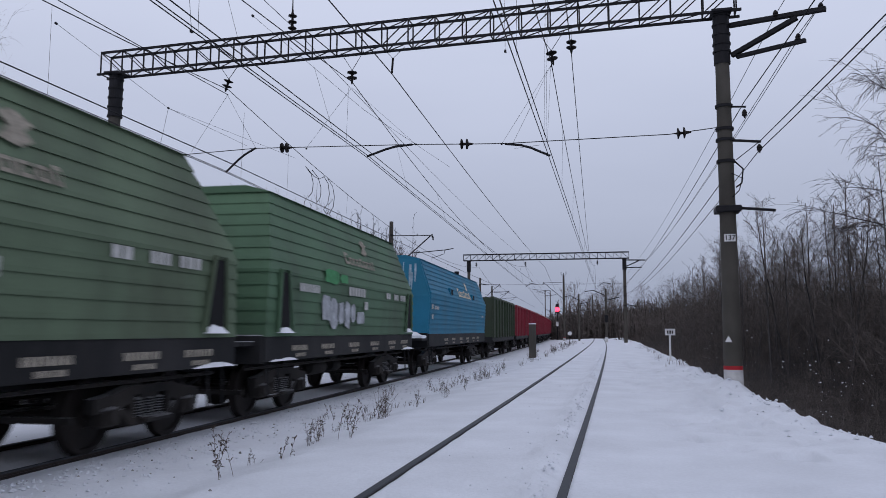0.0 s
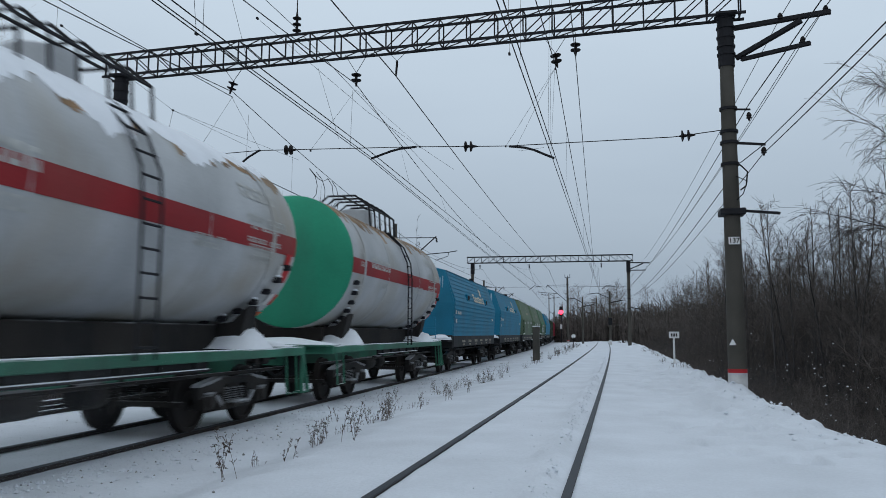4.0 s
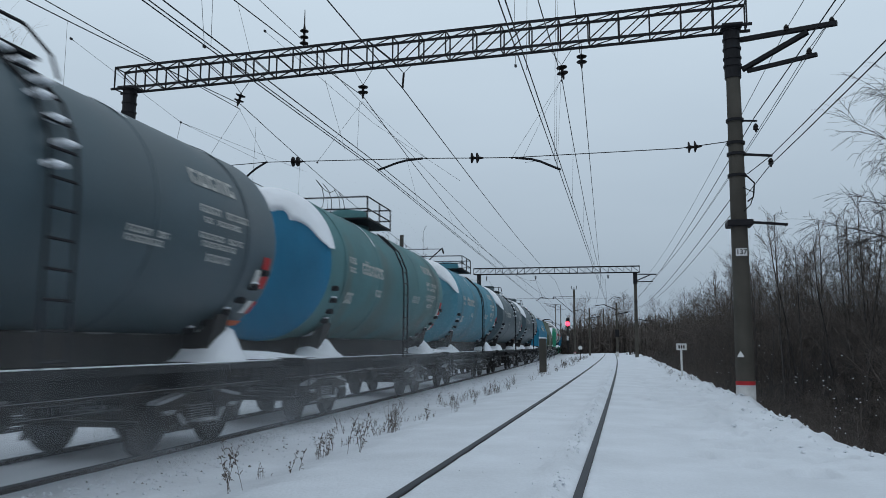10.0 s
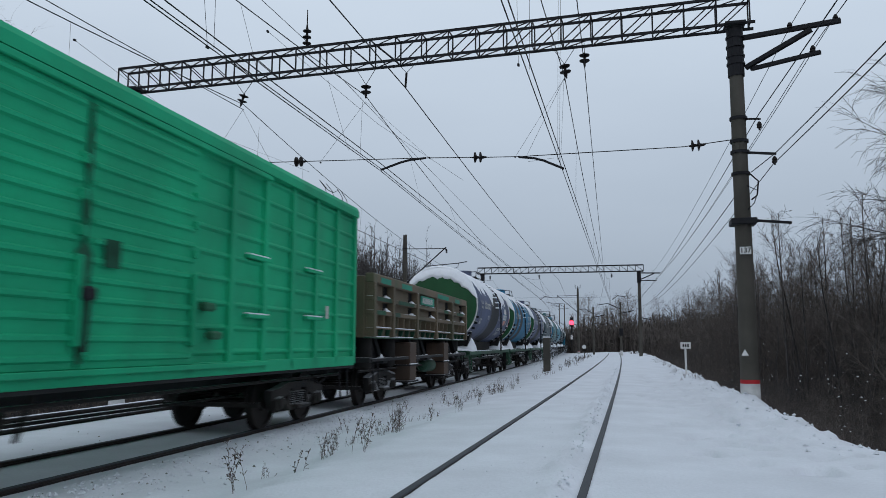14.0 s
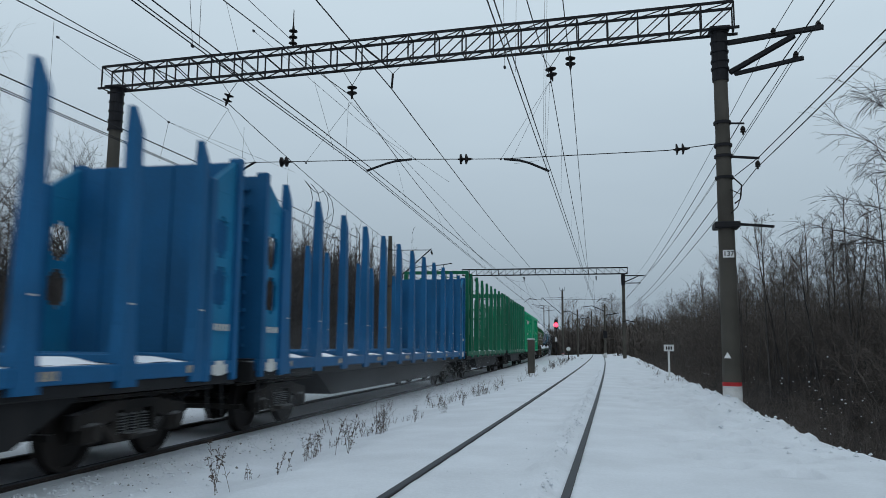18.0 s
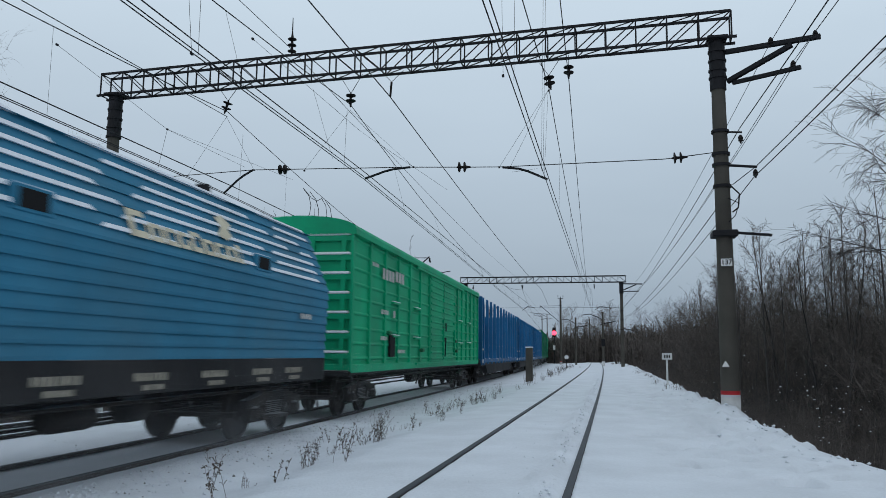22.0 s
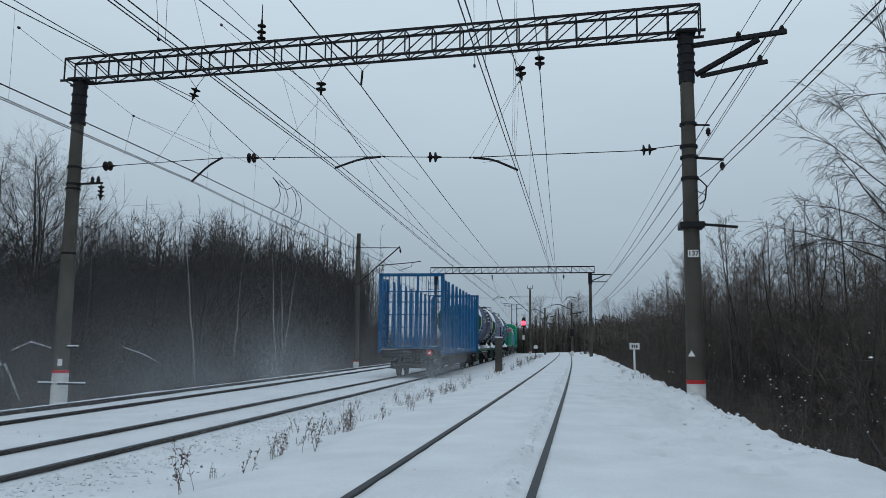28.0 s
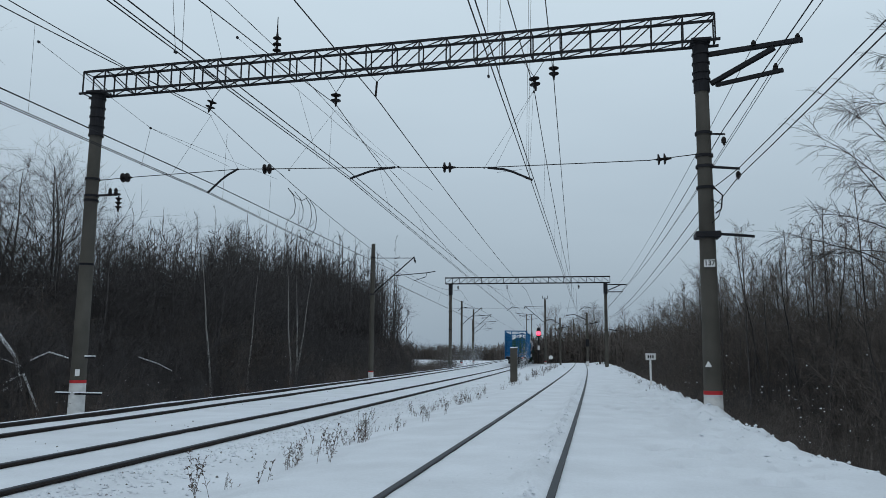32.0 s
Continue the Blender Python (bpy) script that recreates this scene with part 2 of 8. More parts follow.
# ---- mesh tools ----
class Shape:
    """Collects corners and faces of one mesh."""

    def __init__(self):
        self.v, self.f = [], []

    def add(self, verts, faces):
        k = len(self.v)
        self.v.extend([tuple(p) for p in verts])
        self.f.extend([tuple(i + k for i in fc) for fc in faces])
        return self

    def box(self, x0, x1, y0, y1, z0, z1, bevel=0.0):
        if bevel <= 0:
            return self.add([(x0, y0, z0), (x1, y0, z0), (x1, y1, z0), (x0, y1, z0), (x0, y0, z1), (x1, y0, z1), (x1, y1, z1), (x0, y1, z1)],
                            [(0, 3, 2, 1), (4, 5, 6, 7), (0, 1, 5, 4), (1, 2, 6, 5), (2, 3, 7, 6), (3, 0, 4, 7)])
        b, vs = bevel, []
        for z, i in ((z0, b), (z0 + b, 0), (z1 - b, 0), (z1, b)):
            vs += [(x0 + i, y0 + i, z), (x1 - i, y0 + i, z), (x1 - i, y1 - i, z), (x0 + i, y1 - i, z)]
        fs = [(3, 2, 1, 0), (12, 13, 14, 15)]
        for r in range(3):
            for c in range(4):
                fs.append((r * 4 + c, r * 4 + (c + 1) % 4, r * 4 + 4 + (c + 1) % 4, r * 4 + 4 + c))
        return self.add(vs, fs)

    def beam(self, a, b, w, h=None):
        """A square bar from a to b."""
        h = h or w
        a, b = Vector(a), Vector(b)
        d = (b - a).normalized()
        up = Vector((0, 0, 1)) if abs(d.z) < 0.95 else Vector((0, 1, 0))
        s = d.cross(up).normalized() * (w / 2)
        u = s.cross(d).normalized() * (h / 2)
        vs = [p + i * s + j * u for p in (a, b) for i, j in ((-1, -1), (1, -1), (1, 1), (-1, 1))]
        return self.add(vs, [(0, 1, 2, 3), (7, 6, 5, 4), (0, 4, 5, 1), (1, 5, 6, 2), (2, 6, 7, 3), (3, 7, 4, 0)])

    def tube(self, pts, r, seg=5, cap=True):
        """A round bar along points; r is one radius or one per point."""
        pts = [Vector(p) for p in pts]
        n = len(pts)
        rs = r if isinstance(r, (list, tuple)) else [r] * n
        vs, fs = [], []
        side = None
        for i, p in enumerate(pts):
            d = (pts[min(i + 1, n - 1)] - pts[max(i - 1, 0)])
            d = d.normalized() if d.length > 1e-9 else Vector((0, 0, 1))
            if side is None:
                side = d.orthogonal().normalized()
            else:
                side = (side - d * side.dot(d))
                side = side.normalized() if side.length > 1e-6 else d.orthogonal().normalized()
            up = d.cross(side)
            for k in range(seg):
                a = 2 * math.pi * k / seg
                vs.append(p + (side * math.cos(a) + up * math.sin(a)) * rs[i])
        for i in range(n - 1):
            for k in range(seg):
                q = (k + 1) % seg
                fs.append((i * seg + k, i * seg + q, (i + 1) * seg + q, (i + 1) * seg + k))
        if cap:
            fs.append(tuple(reversed(range(seg))))
            fs.append(tuple((n - 1) * seg + k for k in range(seg)))
        return self.add(vs, fs)

    def lathe(self, prof, origin=(0, 0, 0), axis="y", seg=24):
        """Turns (radius, along) pairs about an axis."""
        vs, fs = [], []
        o = Vector(origin)
        for r, s in prof:
            for k in range(seg):
                a = 2 * math.pi * k / seg
                c, q = r * math.cos(a), r * math.sin(a)
                vs.append(o + Vector({"y": (c, s, q), "x": (s, q, c), "z": (q, c, s)}[axis]))
        for i in range(len(prof) - 1):
            for k in range(seg):
                q = (k + 1) % seg
                fs.append((i * seg + k, (i + 1) * seg + k, (i + 1) * seg + q, i * seg + q))
        return self.add(vs, fs)

    def loft(self, loops, cap=True):
        """Joins loops of equal length."""
        n = len(loops[0])
        vs = [p for lp in loops for p in lp]
        fs = []
        for i in range(len(loops) - 1):
            for k in range(n):
                q = (k + 1) % n
                fs.append((i * n + k, i * n + q, (i + 1) * n + q, (i + 1) * n + k))
        if cap:
            fs.append(tuple(reversed(range(n))))
            fs.append(tuple((len(loops) - 1) * n + k for k in range(n)))
        return self.add(vs, fs)

    def prism(self, prof, y0, y1):
        """A profile of (x, z) drawn out along y."""
        return self.loft([[(x, y, z) for x, z in prof] for y in (y0, y1)])

    def mesh(self, name, smooth=False):
        me = bpy.data.meshes.new(name)
        me.from_pydata(self.v, [], self.f)
        bm = bmesh.new()
        bm.from_mesh(me)
        bmesh.ops.recalc_face_normals(bm, faces=bm.faces)
        bm.to_mesh(me)
        bm.free()
        if smooth:
            me.shade_smooth()
            if smooth != "all":
                me.set_sharp_from_angle(angle=radians(40))
        return me


def part(name, shape, material, parent=None, label="", smooth=False, at=None):
    """Links a shape, or a mesh made before, as one object under a thing or a part."""
    me = shape.mesh(name, smooth) if isinstance(shape, Shape) else shape
    if not me.materials:
        me.materials.append(material)
    ob = new(name, me)
    if me.materials[0] != material:
        ob.material_slots[0].link = "OBJECT"
        ob.material_slots[0].material = material
    ob.parent = parent
    if at is not None:
        ob.matrix_basis = at
    if label:
        ob["label"] = label
    return ob


def thing(name, label, category, at=None, group="", kind=""):
    ob = new(name)
    if at is not None:
        ob.matrix_basis = at
    return tagged(ob, label, category, group, kind)


# ---- lines of the tracks ----
def x_near(y):
    return -1.22 - 0.0001 * y * abs(y)


def x_train(y):
    if y < 0:
        return -7.13 - 0.01875 * y
    if y < 175:
        return -7.13 - 0.01875 * y - 0.000174 * y * y
    return -15.74 - 0.0797 * (y - 175)


def x_left(y):
    return x_train(y) - 4.15 - 0.018 * max(0, min(y, 150))


Z_TRAIN, Z_LEFT = -0.25, -0.27


# ---- ground ----
def x_edge(y):
    """Where the snow shelf on the right breaks off into the ditch."""
    return 4.2 - 0.16 * max(0.0, 1 - y / 16) + 0.6 * max(0.0, min(1.0, (12.6 - y) / 2.6)) + x_near(y) + 0.05 * math.sin(y * 0.55) + 0.04 * math.sin(y * 1.7 + 1)


step = random.Random(12)
TREADS = []
for k in range(34):
    fy = 11.5 + 0.68 * k + step.uniform(-0.2, 0.2)
    TREADS.append((x_edge(fy) - 0.75 - 0.22 * (k % 2) - step.uniform(0, 0.5), fy))


def ground_z(x, y):
    xn, xm, xl, xe = x_near(y), x_train(y), x_left(y), x_edge(y)
    far = min(1.0, max(0.0, (y - 50) / 60)) * 0.25
    xs = (xl - 400, xl - 14, xl - 9, xl - 4.6, xl - 3.0, xl - 1.9, xl + 1.9, xm - 1.9, xm + 1.6, xm + 3.0, xn - 2.2, xn - 1.2, xn + 0.9,
          xn + 2.0, xe - 0.5, xe - 0.12, xe + 0.8, xe + 3.0, xe + 12, xe + 400)
    zs = (-1.9, -1.9, -1.6, -0.95, -0.62, -0.38, -0.335, -0.315, -0.325, -0.29, -0.075, -0.024, -0.024, -0.035, -0.06 + far, -0.07 + far, -0.6, -1.9, -2.3, -2.3)
    z = float(np.interp(x, xs, zs))
    rough = 0.005
    if xm + 1.0 < x < xn - 2.0:
        rough = 0.034
    if abs(x - xm) < 1.0 or abs(x - xn) < 1.0:
        rough = 0.006
    if x < xl - 2.5 or x > xe:
        rough = 0.12
    z += rough * (noise.noise((x * 2.1, y * 2.1, 3.0)) + 0.6 * noise.noise((x * 5.3, y * 5.3, 8.0)))
    z += 0.02 * noise.noise((x * 0.5, y * 0.4, 1.0)) if abs(x - xm) > 1.2 and abs(x - xn) > 1.2 else 0
    d = x - (xe - 0.35)
    if 13 < y < 90:
        lump = max(0, noise.noise((x * 2.6, y * 1.5, 5.0))) + 0.6 * max(0, noise.noise((x * 5.0, y * 4.0, 6.0)))
        z += math.exp(-(d / 0.42) ** 2) * lump * 0.30
        clod = max(0, noise.noise((x * 4.2, y * 3.2, 11.0)) - 0.25)
        z += clod * 0.16 * math.exp(-((d + 0.7) / 0.55) ** 2)
    if 9 < y < 36 and -2.3 < d < -0.3:
        z -= 0.55 * max(0.0, noise.noise((x * 2.8, y * 1.9, 21.0)) - 0.12)
    b = x - (xn + 0.77)
    if -0.5 < b < -0.06 and y < 60:
        z += 0.15 * math.sin(math.pi * (b + 0.5) / 0.44) * max(0.0, 0.3 + noise.noise((x * 9, y * 5, 2.0)) + 0.6 * noise.noise((x * 17, y * 13, 4.0)))
    if 8 < y < 40:
        for fx, fy in TREADS:
            q = ((x - fx) / 0.15) ** 2 + ((y - fy) / 0.24) ** 2
            if q < 6:
                z += 0.05 * math.exp(-((q - 2.2) / 0.9) ** 2) - 0.11 * math.exp(-q * 1.3)
    if y < 45:
        z += 0.18 * math.exp(-((x - 2.75) ** 2 + ((y - 19.6) * 0.8) ** 2) / 0.16)
    return z


def spaced(stops):
    out = []
    for a, b, step in stops:
        out += list(np.arange(a, b, step))
    return out


gx = spaced([(-420, -100, 40), (-100, -30, 7), (-30, -16, 0.8), (-16, -9.6, 0.3), (-9.6, 4.2, 0.11), (4.2, 9, 0.4), (9, 40, 4), (40, 421, 38)])
gy = spaced([(-40, 3, 3.0), (3, 14, 0.12), (14, 30, 0.22), (30, 60, 0.5), (60, 140, 1.6), (140, 400, 10), (400, 2000, 100)])
ground_shape = Shape()
lean = lambda y: x_train(y) + 7.13
ground_shape.v = [(x + lean(y) * min(1.0, max(0.0, (-x + 4) / 10)), y, 0.0) for y in gy for x in gx]
ground_shape.v = [(x, y, ground_z(x, y)) for x, y, z in ground_shape.v]
W_ = len(gx)
ground_shape.f = [(j * W_ + i, j * W_ + i + 1, (j + 1) * W_ + i + 1, (j + 1) * W_ + i) for j in range(len(gy) - 1) for i in range(W_ - 1)]
ground = part("ground", ground_shape, SNOW, smooth="all")
tagged(ground, "trampled and wind-packed snow over the railway embankment and ditch", "snow ground", kind="structure")


# ---- tracks ----
def rail_run(line, off, z_top, y0, y1, head):
    """A rail drawn along a track line: body, or the worn head alone."""
    prof = [(-0.036, 0), (0.036, 0), (0.038, -0.012)] + ([(-0.038, -0.012)] if head else [(0.036, -0.036), (0.012, -0.046), (0.012, -0.14), (0.07, -0.155), (0.07, -0.17),
                                                  (-0.07, -0.17), (-0.07, -0.155), (-0.012, -0.14), (-0.012, -0.046), (-0.036, -0.036), (-0.038, -0.012)])
    ys = [y0 + k * (y1 - y0) / 140 for k in range(141)]
    z = z_top + (0.003 if head else 0)
    return Shape().loft([[(line(y) + off + a, y, z + b) for a, b in prof] for y in ys])


for nm, line, zt, half in (("track_near", x_near, 0.0, 0.77), ("track_train", x_train, Z_TRAIN, 0.735), ("track_left", x_left, Z_LEFT, 0.735)):
    tk = thing(nm, "railway track with two steel rails lying in snow", "railway track", kind="structure")
    for s in (-1, 1):
        r = part("rail", rail_run(line, s * half, zt, -40, 240, False), RAIL_SIDE, tk, smooth=True)
        part("rail_head", rail_run(line, s * half, zt, -40, 240, True), RAIL_TOP, r, "polished running surface")


# ---- overhead line: portals, masts, wires ----
def insulator(shape, p, d, n=3, r=0.11, step=0.11):
    """A string of bell-shaped discs along direction d from p."""
    p, d = Vector(p), Vector(d).normalized()
    q = Vector((0, 0, 1)).rotation_difference(d).to_matrix()
    prof = [(0.02, -0.05)]
    for k in range(n):
        s = k * step
        prof += [(0.03, s), (r, s + 0.015), (r * 0.95, s + 0.04), (0.045, s + 0.075)]
    prof += [(0.02, n * step + 0.05)]
    sub = Shape().lathe(prof, axis="z", seg=12)
    shape.add([p + q @ Vector(v) for v in sub.v], sub.f)


def pole(thing_ob, x, y, z0, z1, r0, r1, white=True, dark_top=0.0):
    part("pole", Shape().lathe([(0.01, z0 - 0.6), (r0, z0 - 0.6), (r0, z0), (r1, z1), (0.01, z1)], (x, y, 0), "z", 20), CONCRETE, thing_ob, "weathered tapering concrete pole", True)
    if white:
        rr = lambda z: r0 + (r1 - r0) * (z - z0) / (z1 - z0)
        part("white_band", Shape().lathe([(rr(z0) + 0.004, z0 - 0.4), (rr(z0) + 0.004, z0), (rr(z0 + white) + 0.004, z0 + white)], (x, y, 0), "z", 20), POLE_WHITE, thing_ob, "whitewashed foot of the pole", True)
        part("red_band", Shape().lathe([(rr(z0 + white) + 0.006, z0 + white - 0.02), (rr(z0 + white) + 0.006, z0 + white + 0.075)], (x, y, 0), "z", 20), POLE_RED, thing_ob, "painted red ring", True)


def clamp(thing_ob, x, y, z, r, h=0.07):
    part("clamp", Shape().lathe([(r, z), (r + 0.025, z), (r + 0.025, z + h), (r, z + h)], (x, y, 0), "z", 18), STEEL_DARK, thing_ob)


PL, PR, BEAM_Z = Vector((-15.42, 20.9, 0)), Vector((2.75, 20.0, 0)), 9.37
portal = thing("catenary_portal", "steel lattice crossbeam on two concrete poles spanning three tracks", "portal")
pole(portal, PL.x, PL.y, -0.67, 9.35, 0.235, 0.17, 1.02)
pole(portal, PR.x, PR.y, -0.02, 9.4, 0.225, 0.16, 0.42)
u_beam = (PR - PL).normalized()
n_beam = Vector((u_beam.y, -u_beam.x, 0))
b0 = PL - u_beam * 0.42 + Vector((0, 0, BEAM_Z))
b_len = (PR - PL).length + 0.42 + 0.36
BH, BW, PANELS = 0.70, 0.46, 24
at_beam = lambda s, w, h: b0 + u_beam * s + n_beam * w + Vector((0, 0, h))
for w in (-BW / 2, BW / 2):
    for h in (0, BH):
        part("chord", Shape().beam(at_beam(-0.12 if h == 0 else 0, w, h), at_beam(b_len + (0.12 if h == 0 else 0), w, h), 0.062), STEEL_DARK, portal)
for k in range(PANELS + 1):
    s = k * b_len / PANELS
    for w in (-BW / 2, BW / 2):
        part("upright", Shape().beam(at_beam(s, w, 0), at_beam(s, w, BH), 0.036), STEEL_DARK, portal)
    for h in (0, BH):
        part("tie", Shape().beam(at_beam(s, -BW / 2, h), at_beam(s, BW / 2, h), 0.028), STEEL_DARK, portal)
    if k < PANELS:
        s2 = (k + 1) * b_len / PANELS
        flip = k >= PANELS // 2
        for w in (-BW / 2, BW / 2):
            a, b = (at_beam(s, w, 0), at_beam(s2, w, BH)) if flip else (at_beam(s, w, BH), at_beam(s2, w, 0))
            part("diagonal", Shape().beam(a, b, 0.026), STEEL_DARK, portal)
        for h in (0, BH):
            part("cross_brace", Shape().beam(at_beam(s, -BW / 2, h), at_beam(s2, BW / 2, h), 0.024), STEEL_DARK, portal)
for p, r, zs in ((PL, 0.19, (8.0, 8.3, 8.6, 8.9, 9.2)), (PR, 0.18, (8.35, 8.55, 8.8, 9.05, 9.3))):
    part("head_block", Shape().box(p.x - 0.25, p.x + 0.25, p.y - 0.3, p.y + 0.3, 9.36, 9.43, 0.01), STEEL_DARK, portal)
    part("pole_cap_sleeve", Shape().lathe([(r, 8.05), (r + 0.02, 8.05), (r + 0.02, 9.36), (r, 9.36)], (p.x, p.y, 0), "z", 18), STEEL_DARK, portal, "dark steel sleeve on the pole's head")
    for z in zs:
        clamp(portal, p.x, p.y, z, r + 0.02, 0.05)
for z, r in ((6.92, 0.19), (6.33, 0.195), (6.05, 0.2), (5.5, 0.2), (4.28, 0.205)):
    clamp(portal, PR.x, PR.y, z, r)
part("band_plate", Shape().box(PR.x - 0.3, PR.x + 0.3, PR.y - 0.27, PR.y + 0.27, 4.24, 4.4, 0.02), STEEL_DARK, portal)
for z in (6.05, 5.9, 6.58, 3.9):
    clamp(portal, PL.x, PL.y, z, 0.2)
# bracket on the outer side of the pole
for a, b, w in (((2.95, 20.0, 9.06), (5.0, 19.1, 8.94), 0.13), ((2.98, 20.0, 8.27), (4.4, 19.3, 8.86), 0.13), ((3.1, 19.98, 8.22), (4.55, 19.2, 8.24), 0.11),
                ((2.8, 20.0, 6.95), (3.23, 19.75, 6.85), 0.05), ((2.8, 20.0, 6.09), (3.52, 19.62, 5.92), 0.07), ((2.85, 20.05, 4.38), (3.72, 19.3, 4.17), 0.08)):
    part("bracket_arm", Shape().beam(a, b, w, w * 0.8), STEEL_DARK, portal)
for p in ((3.96, 19.5, 9.0), (4.9, 19.14, 8.95), (4.4, 19.28, 8.28), (3.2, 19.77, 6.62), (3.49, 19.65, 5.7)):
    sh = Shape()
    insulator(sh, p, (0, 0, 1), 2, 0.065, 0.06)
    part("pin_insulator", sh, CERAMIC, portal, smooth=True)
part("number_plate", Shape().box(PR.x - 0.13, PR.x + 0.13, PR.y - 0.232, PR.y - 0.215, 3.5, 3.68), SIGN_WHITE, portal, "small white enamel plate with a three-figure number")
figures = bpy.data.curves.new("plate_number", "FONT")
figures.body, figures.size, figures.align_x, figures.align_y, figures.offset = "137", 0.17, "CENTER", "CENTER", 0.004
figures.materials.append(SIGN_BLACK)
number = new("plate_number", figures)
number.matrix_basis = pose(PR.x, PR.y - 0.236, 3.59, 90, 0, 0)
number.parent = portal
tri = Shape().add([(2.55, 19.78, 1.05), (2.72, 19.775, 1.05), (2.635, 19.782, 1.2)], [(0, 1, 2)])
part("warning_triangle", tri, SIGN_WHITE, portal, "small pale triangular warning plate")
part("paper_notice", Shape().box(PL.x + 0.05, PL.x + 0.2, PL.y - 0.235, PL.y - 0.225, 0.55, 0.75), SIGN_WHITE, portal)
# step irons and bracket on the left pole
for a, b, z in ((-16.0, -14.45, 0.02), (-15.1, -14.75, 1.1)):
    part("step_iron", Shape().beam((a, 20.72, z), (b, 20.68, z), 0.05), STEEL_DARK, portal)
    part("snow_cap", Shape().box(a, b, 20.67, 20.73, z + 0.026, z + 0.06, 0.01), SNOW_CAP, portal)
part("bracket_arm", Shape().beam((-15.3, 20.88, 6.09), (-14.4, 20.86, 6.1), 0.06), STEEL_DARK, portal)
for px in (-14.75, -14.55):
    sh = Shape()
    insulator(sh, (px, 20.86, 6.12), (0, 0, 1), 2, 0.06, 0.07)
    part("pin_insulator", sh, CERAMIC, portal, smooth=True)
sh = Shape()
insulator(sh, (-14.44, 20.86, 6.0), (0, 0, -1), 3, 0.1, 0.13)
part("pin_insulator", sh, CERAMIC, portal, smooth=True)
# upright insulator on the beam
sh = Shape().tube([(-9.25, 20.5, 10.15), (-9.25, 20.5, 11.3)], [0.035, 0.012], 6)
insulator(sh, (-9.25, 20.5, 10.22), (0, 0, 1), 3, 0.13, 0.19)
part("post_insulator", sh, CERAMIC, portal, smooth=True)

HANGS = [(-11.37, 20.69, 8.56), (-7.35, 20.5, 8.47), (-1.58, 20.22, 8.5)]
ARMS = [((-10.42, 20.65, 6.69), (-11.36, 20.7, 6.03)), ((-5.5, 20.41, 6.5), (-6.85, 20.48, 6.24)), ((-2.86, 20.28, 6.35), (-1.64, 20.22, 5.95))]
cross = thing("cross_span", "cross-span wire with insulators and steady arms under the portal", "overhead wire")
pts = [(-15.2, 20.9, 6.58), (-14.1, 20.84, 6.62), (-10.42, 20.65, 6.69), (-5.5, 20.41, 6.5), (-3.9, 20.33, 6.41), (-2.86, 20.28, 6.36), (1.4, 20.07, 6.33), (2.6, 20.01, 6.43)]
part("span_wire", Shape().tube(pts, 0.012, 5), WIRE, cross)
for p, d in (((-14.35, 20.85, 6.62), (1, 0, 0)), ((-9.55, 20.6, 6.65), (1, 0, -0.03)), ((-4.1, 20.34, 6.42), (1, 0, -0.03)), ((1.6, 20.06, 6.34), (1, 0, 0.05))):
    sh = Shape()
    insulator(sh, p, d, 2, 0.15, 0.15)
    part("insulator", sh, CERAMIC, cross, smooth=True)
for a, b in ARMS:
    a, b = Vector(a), Vector(b)
    mid = a.lerp(b, 0.45) + Vector((0, 0, 0.08 if b.x < a.x else 0.1))
    part("steady_arm", Shape().tube([a, a.lerp(mid, 0.8), mid.lerp(b, 0.2), b], 0.032, 6), STEEL_DARK, cross)
for i, h in enumerate(HANGS):
    sh = Shape()
    insulator(sh, (h[0], h[1], h[2] + 0.3), ((-0.3, 0, 0.15)[i], 0, -1), 2, 0.15, 0.16)
    part("insulator", sh, CERAMIC, cross, smooth=True)
    for s in (-0.35, 0.35):
        part("hanger", Shape().tube([(h[0] + s, h[1], BEAM_Z), (h[0], h[1], h[2] + 0.34)], 0.009, 4), WIRE, cross)
sh = Shape()
insulator(sh, (-1.04, 20.19, 9.05), (0, 0, -1), 2, 0.14, 0.15)
part("insulator", sh, CERAMIC, cross, smooth=True)
part("hanger", Shape().tube([(-1.04, 20.19, BEAM_Z), (-1.04, 20.19, 9.1)], 0.01, 4), WIRE, cross)
for s in (-0.3, 0.35):
    part("hanger", Shape().tube([(-6.1 + s, 20.44, BEAM_Z), (-6.1, 20.44, 9.05)], 0.009, 4), WIRE, cross)
part("insulator", Shape().tube([(-6.1, 20.44, 9.05), (-6.13, 20.44, 8.62)], 0.035, 6), CERAMIC, cross)


def sag(a, b, drop, n=24):
    a, b = Vector(a), Vector(b)
    return [a.lerp(b, k / n) - Vector((0, 0, drop * 4 * (k / n) * (1 - k / n))) for k in range(n + 1)]


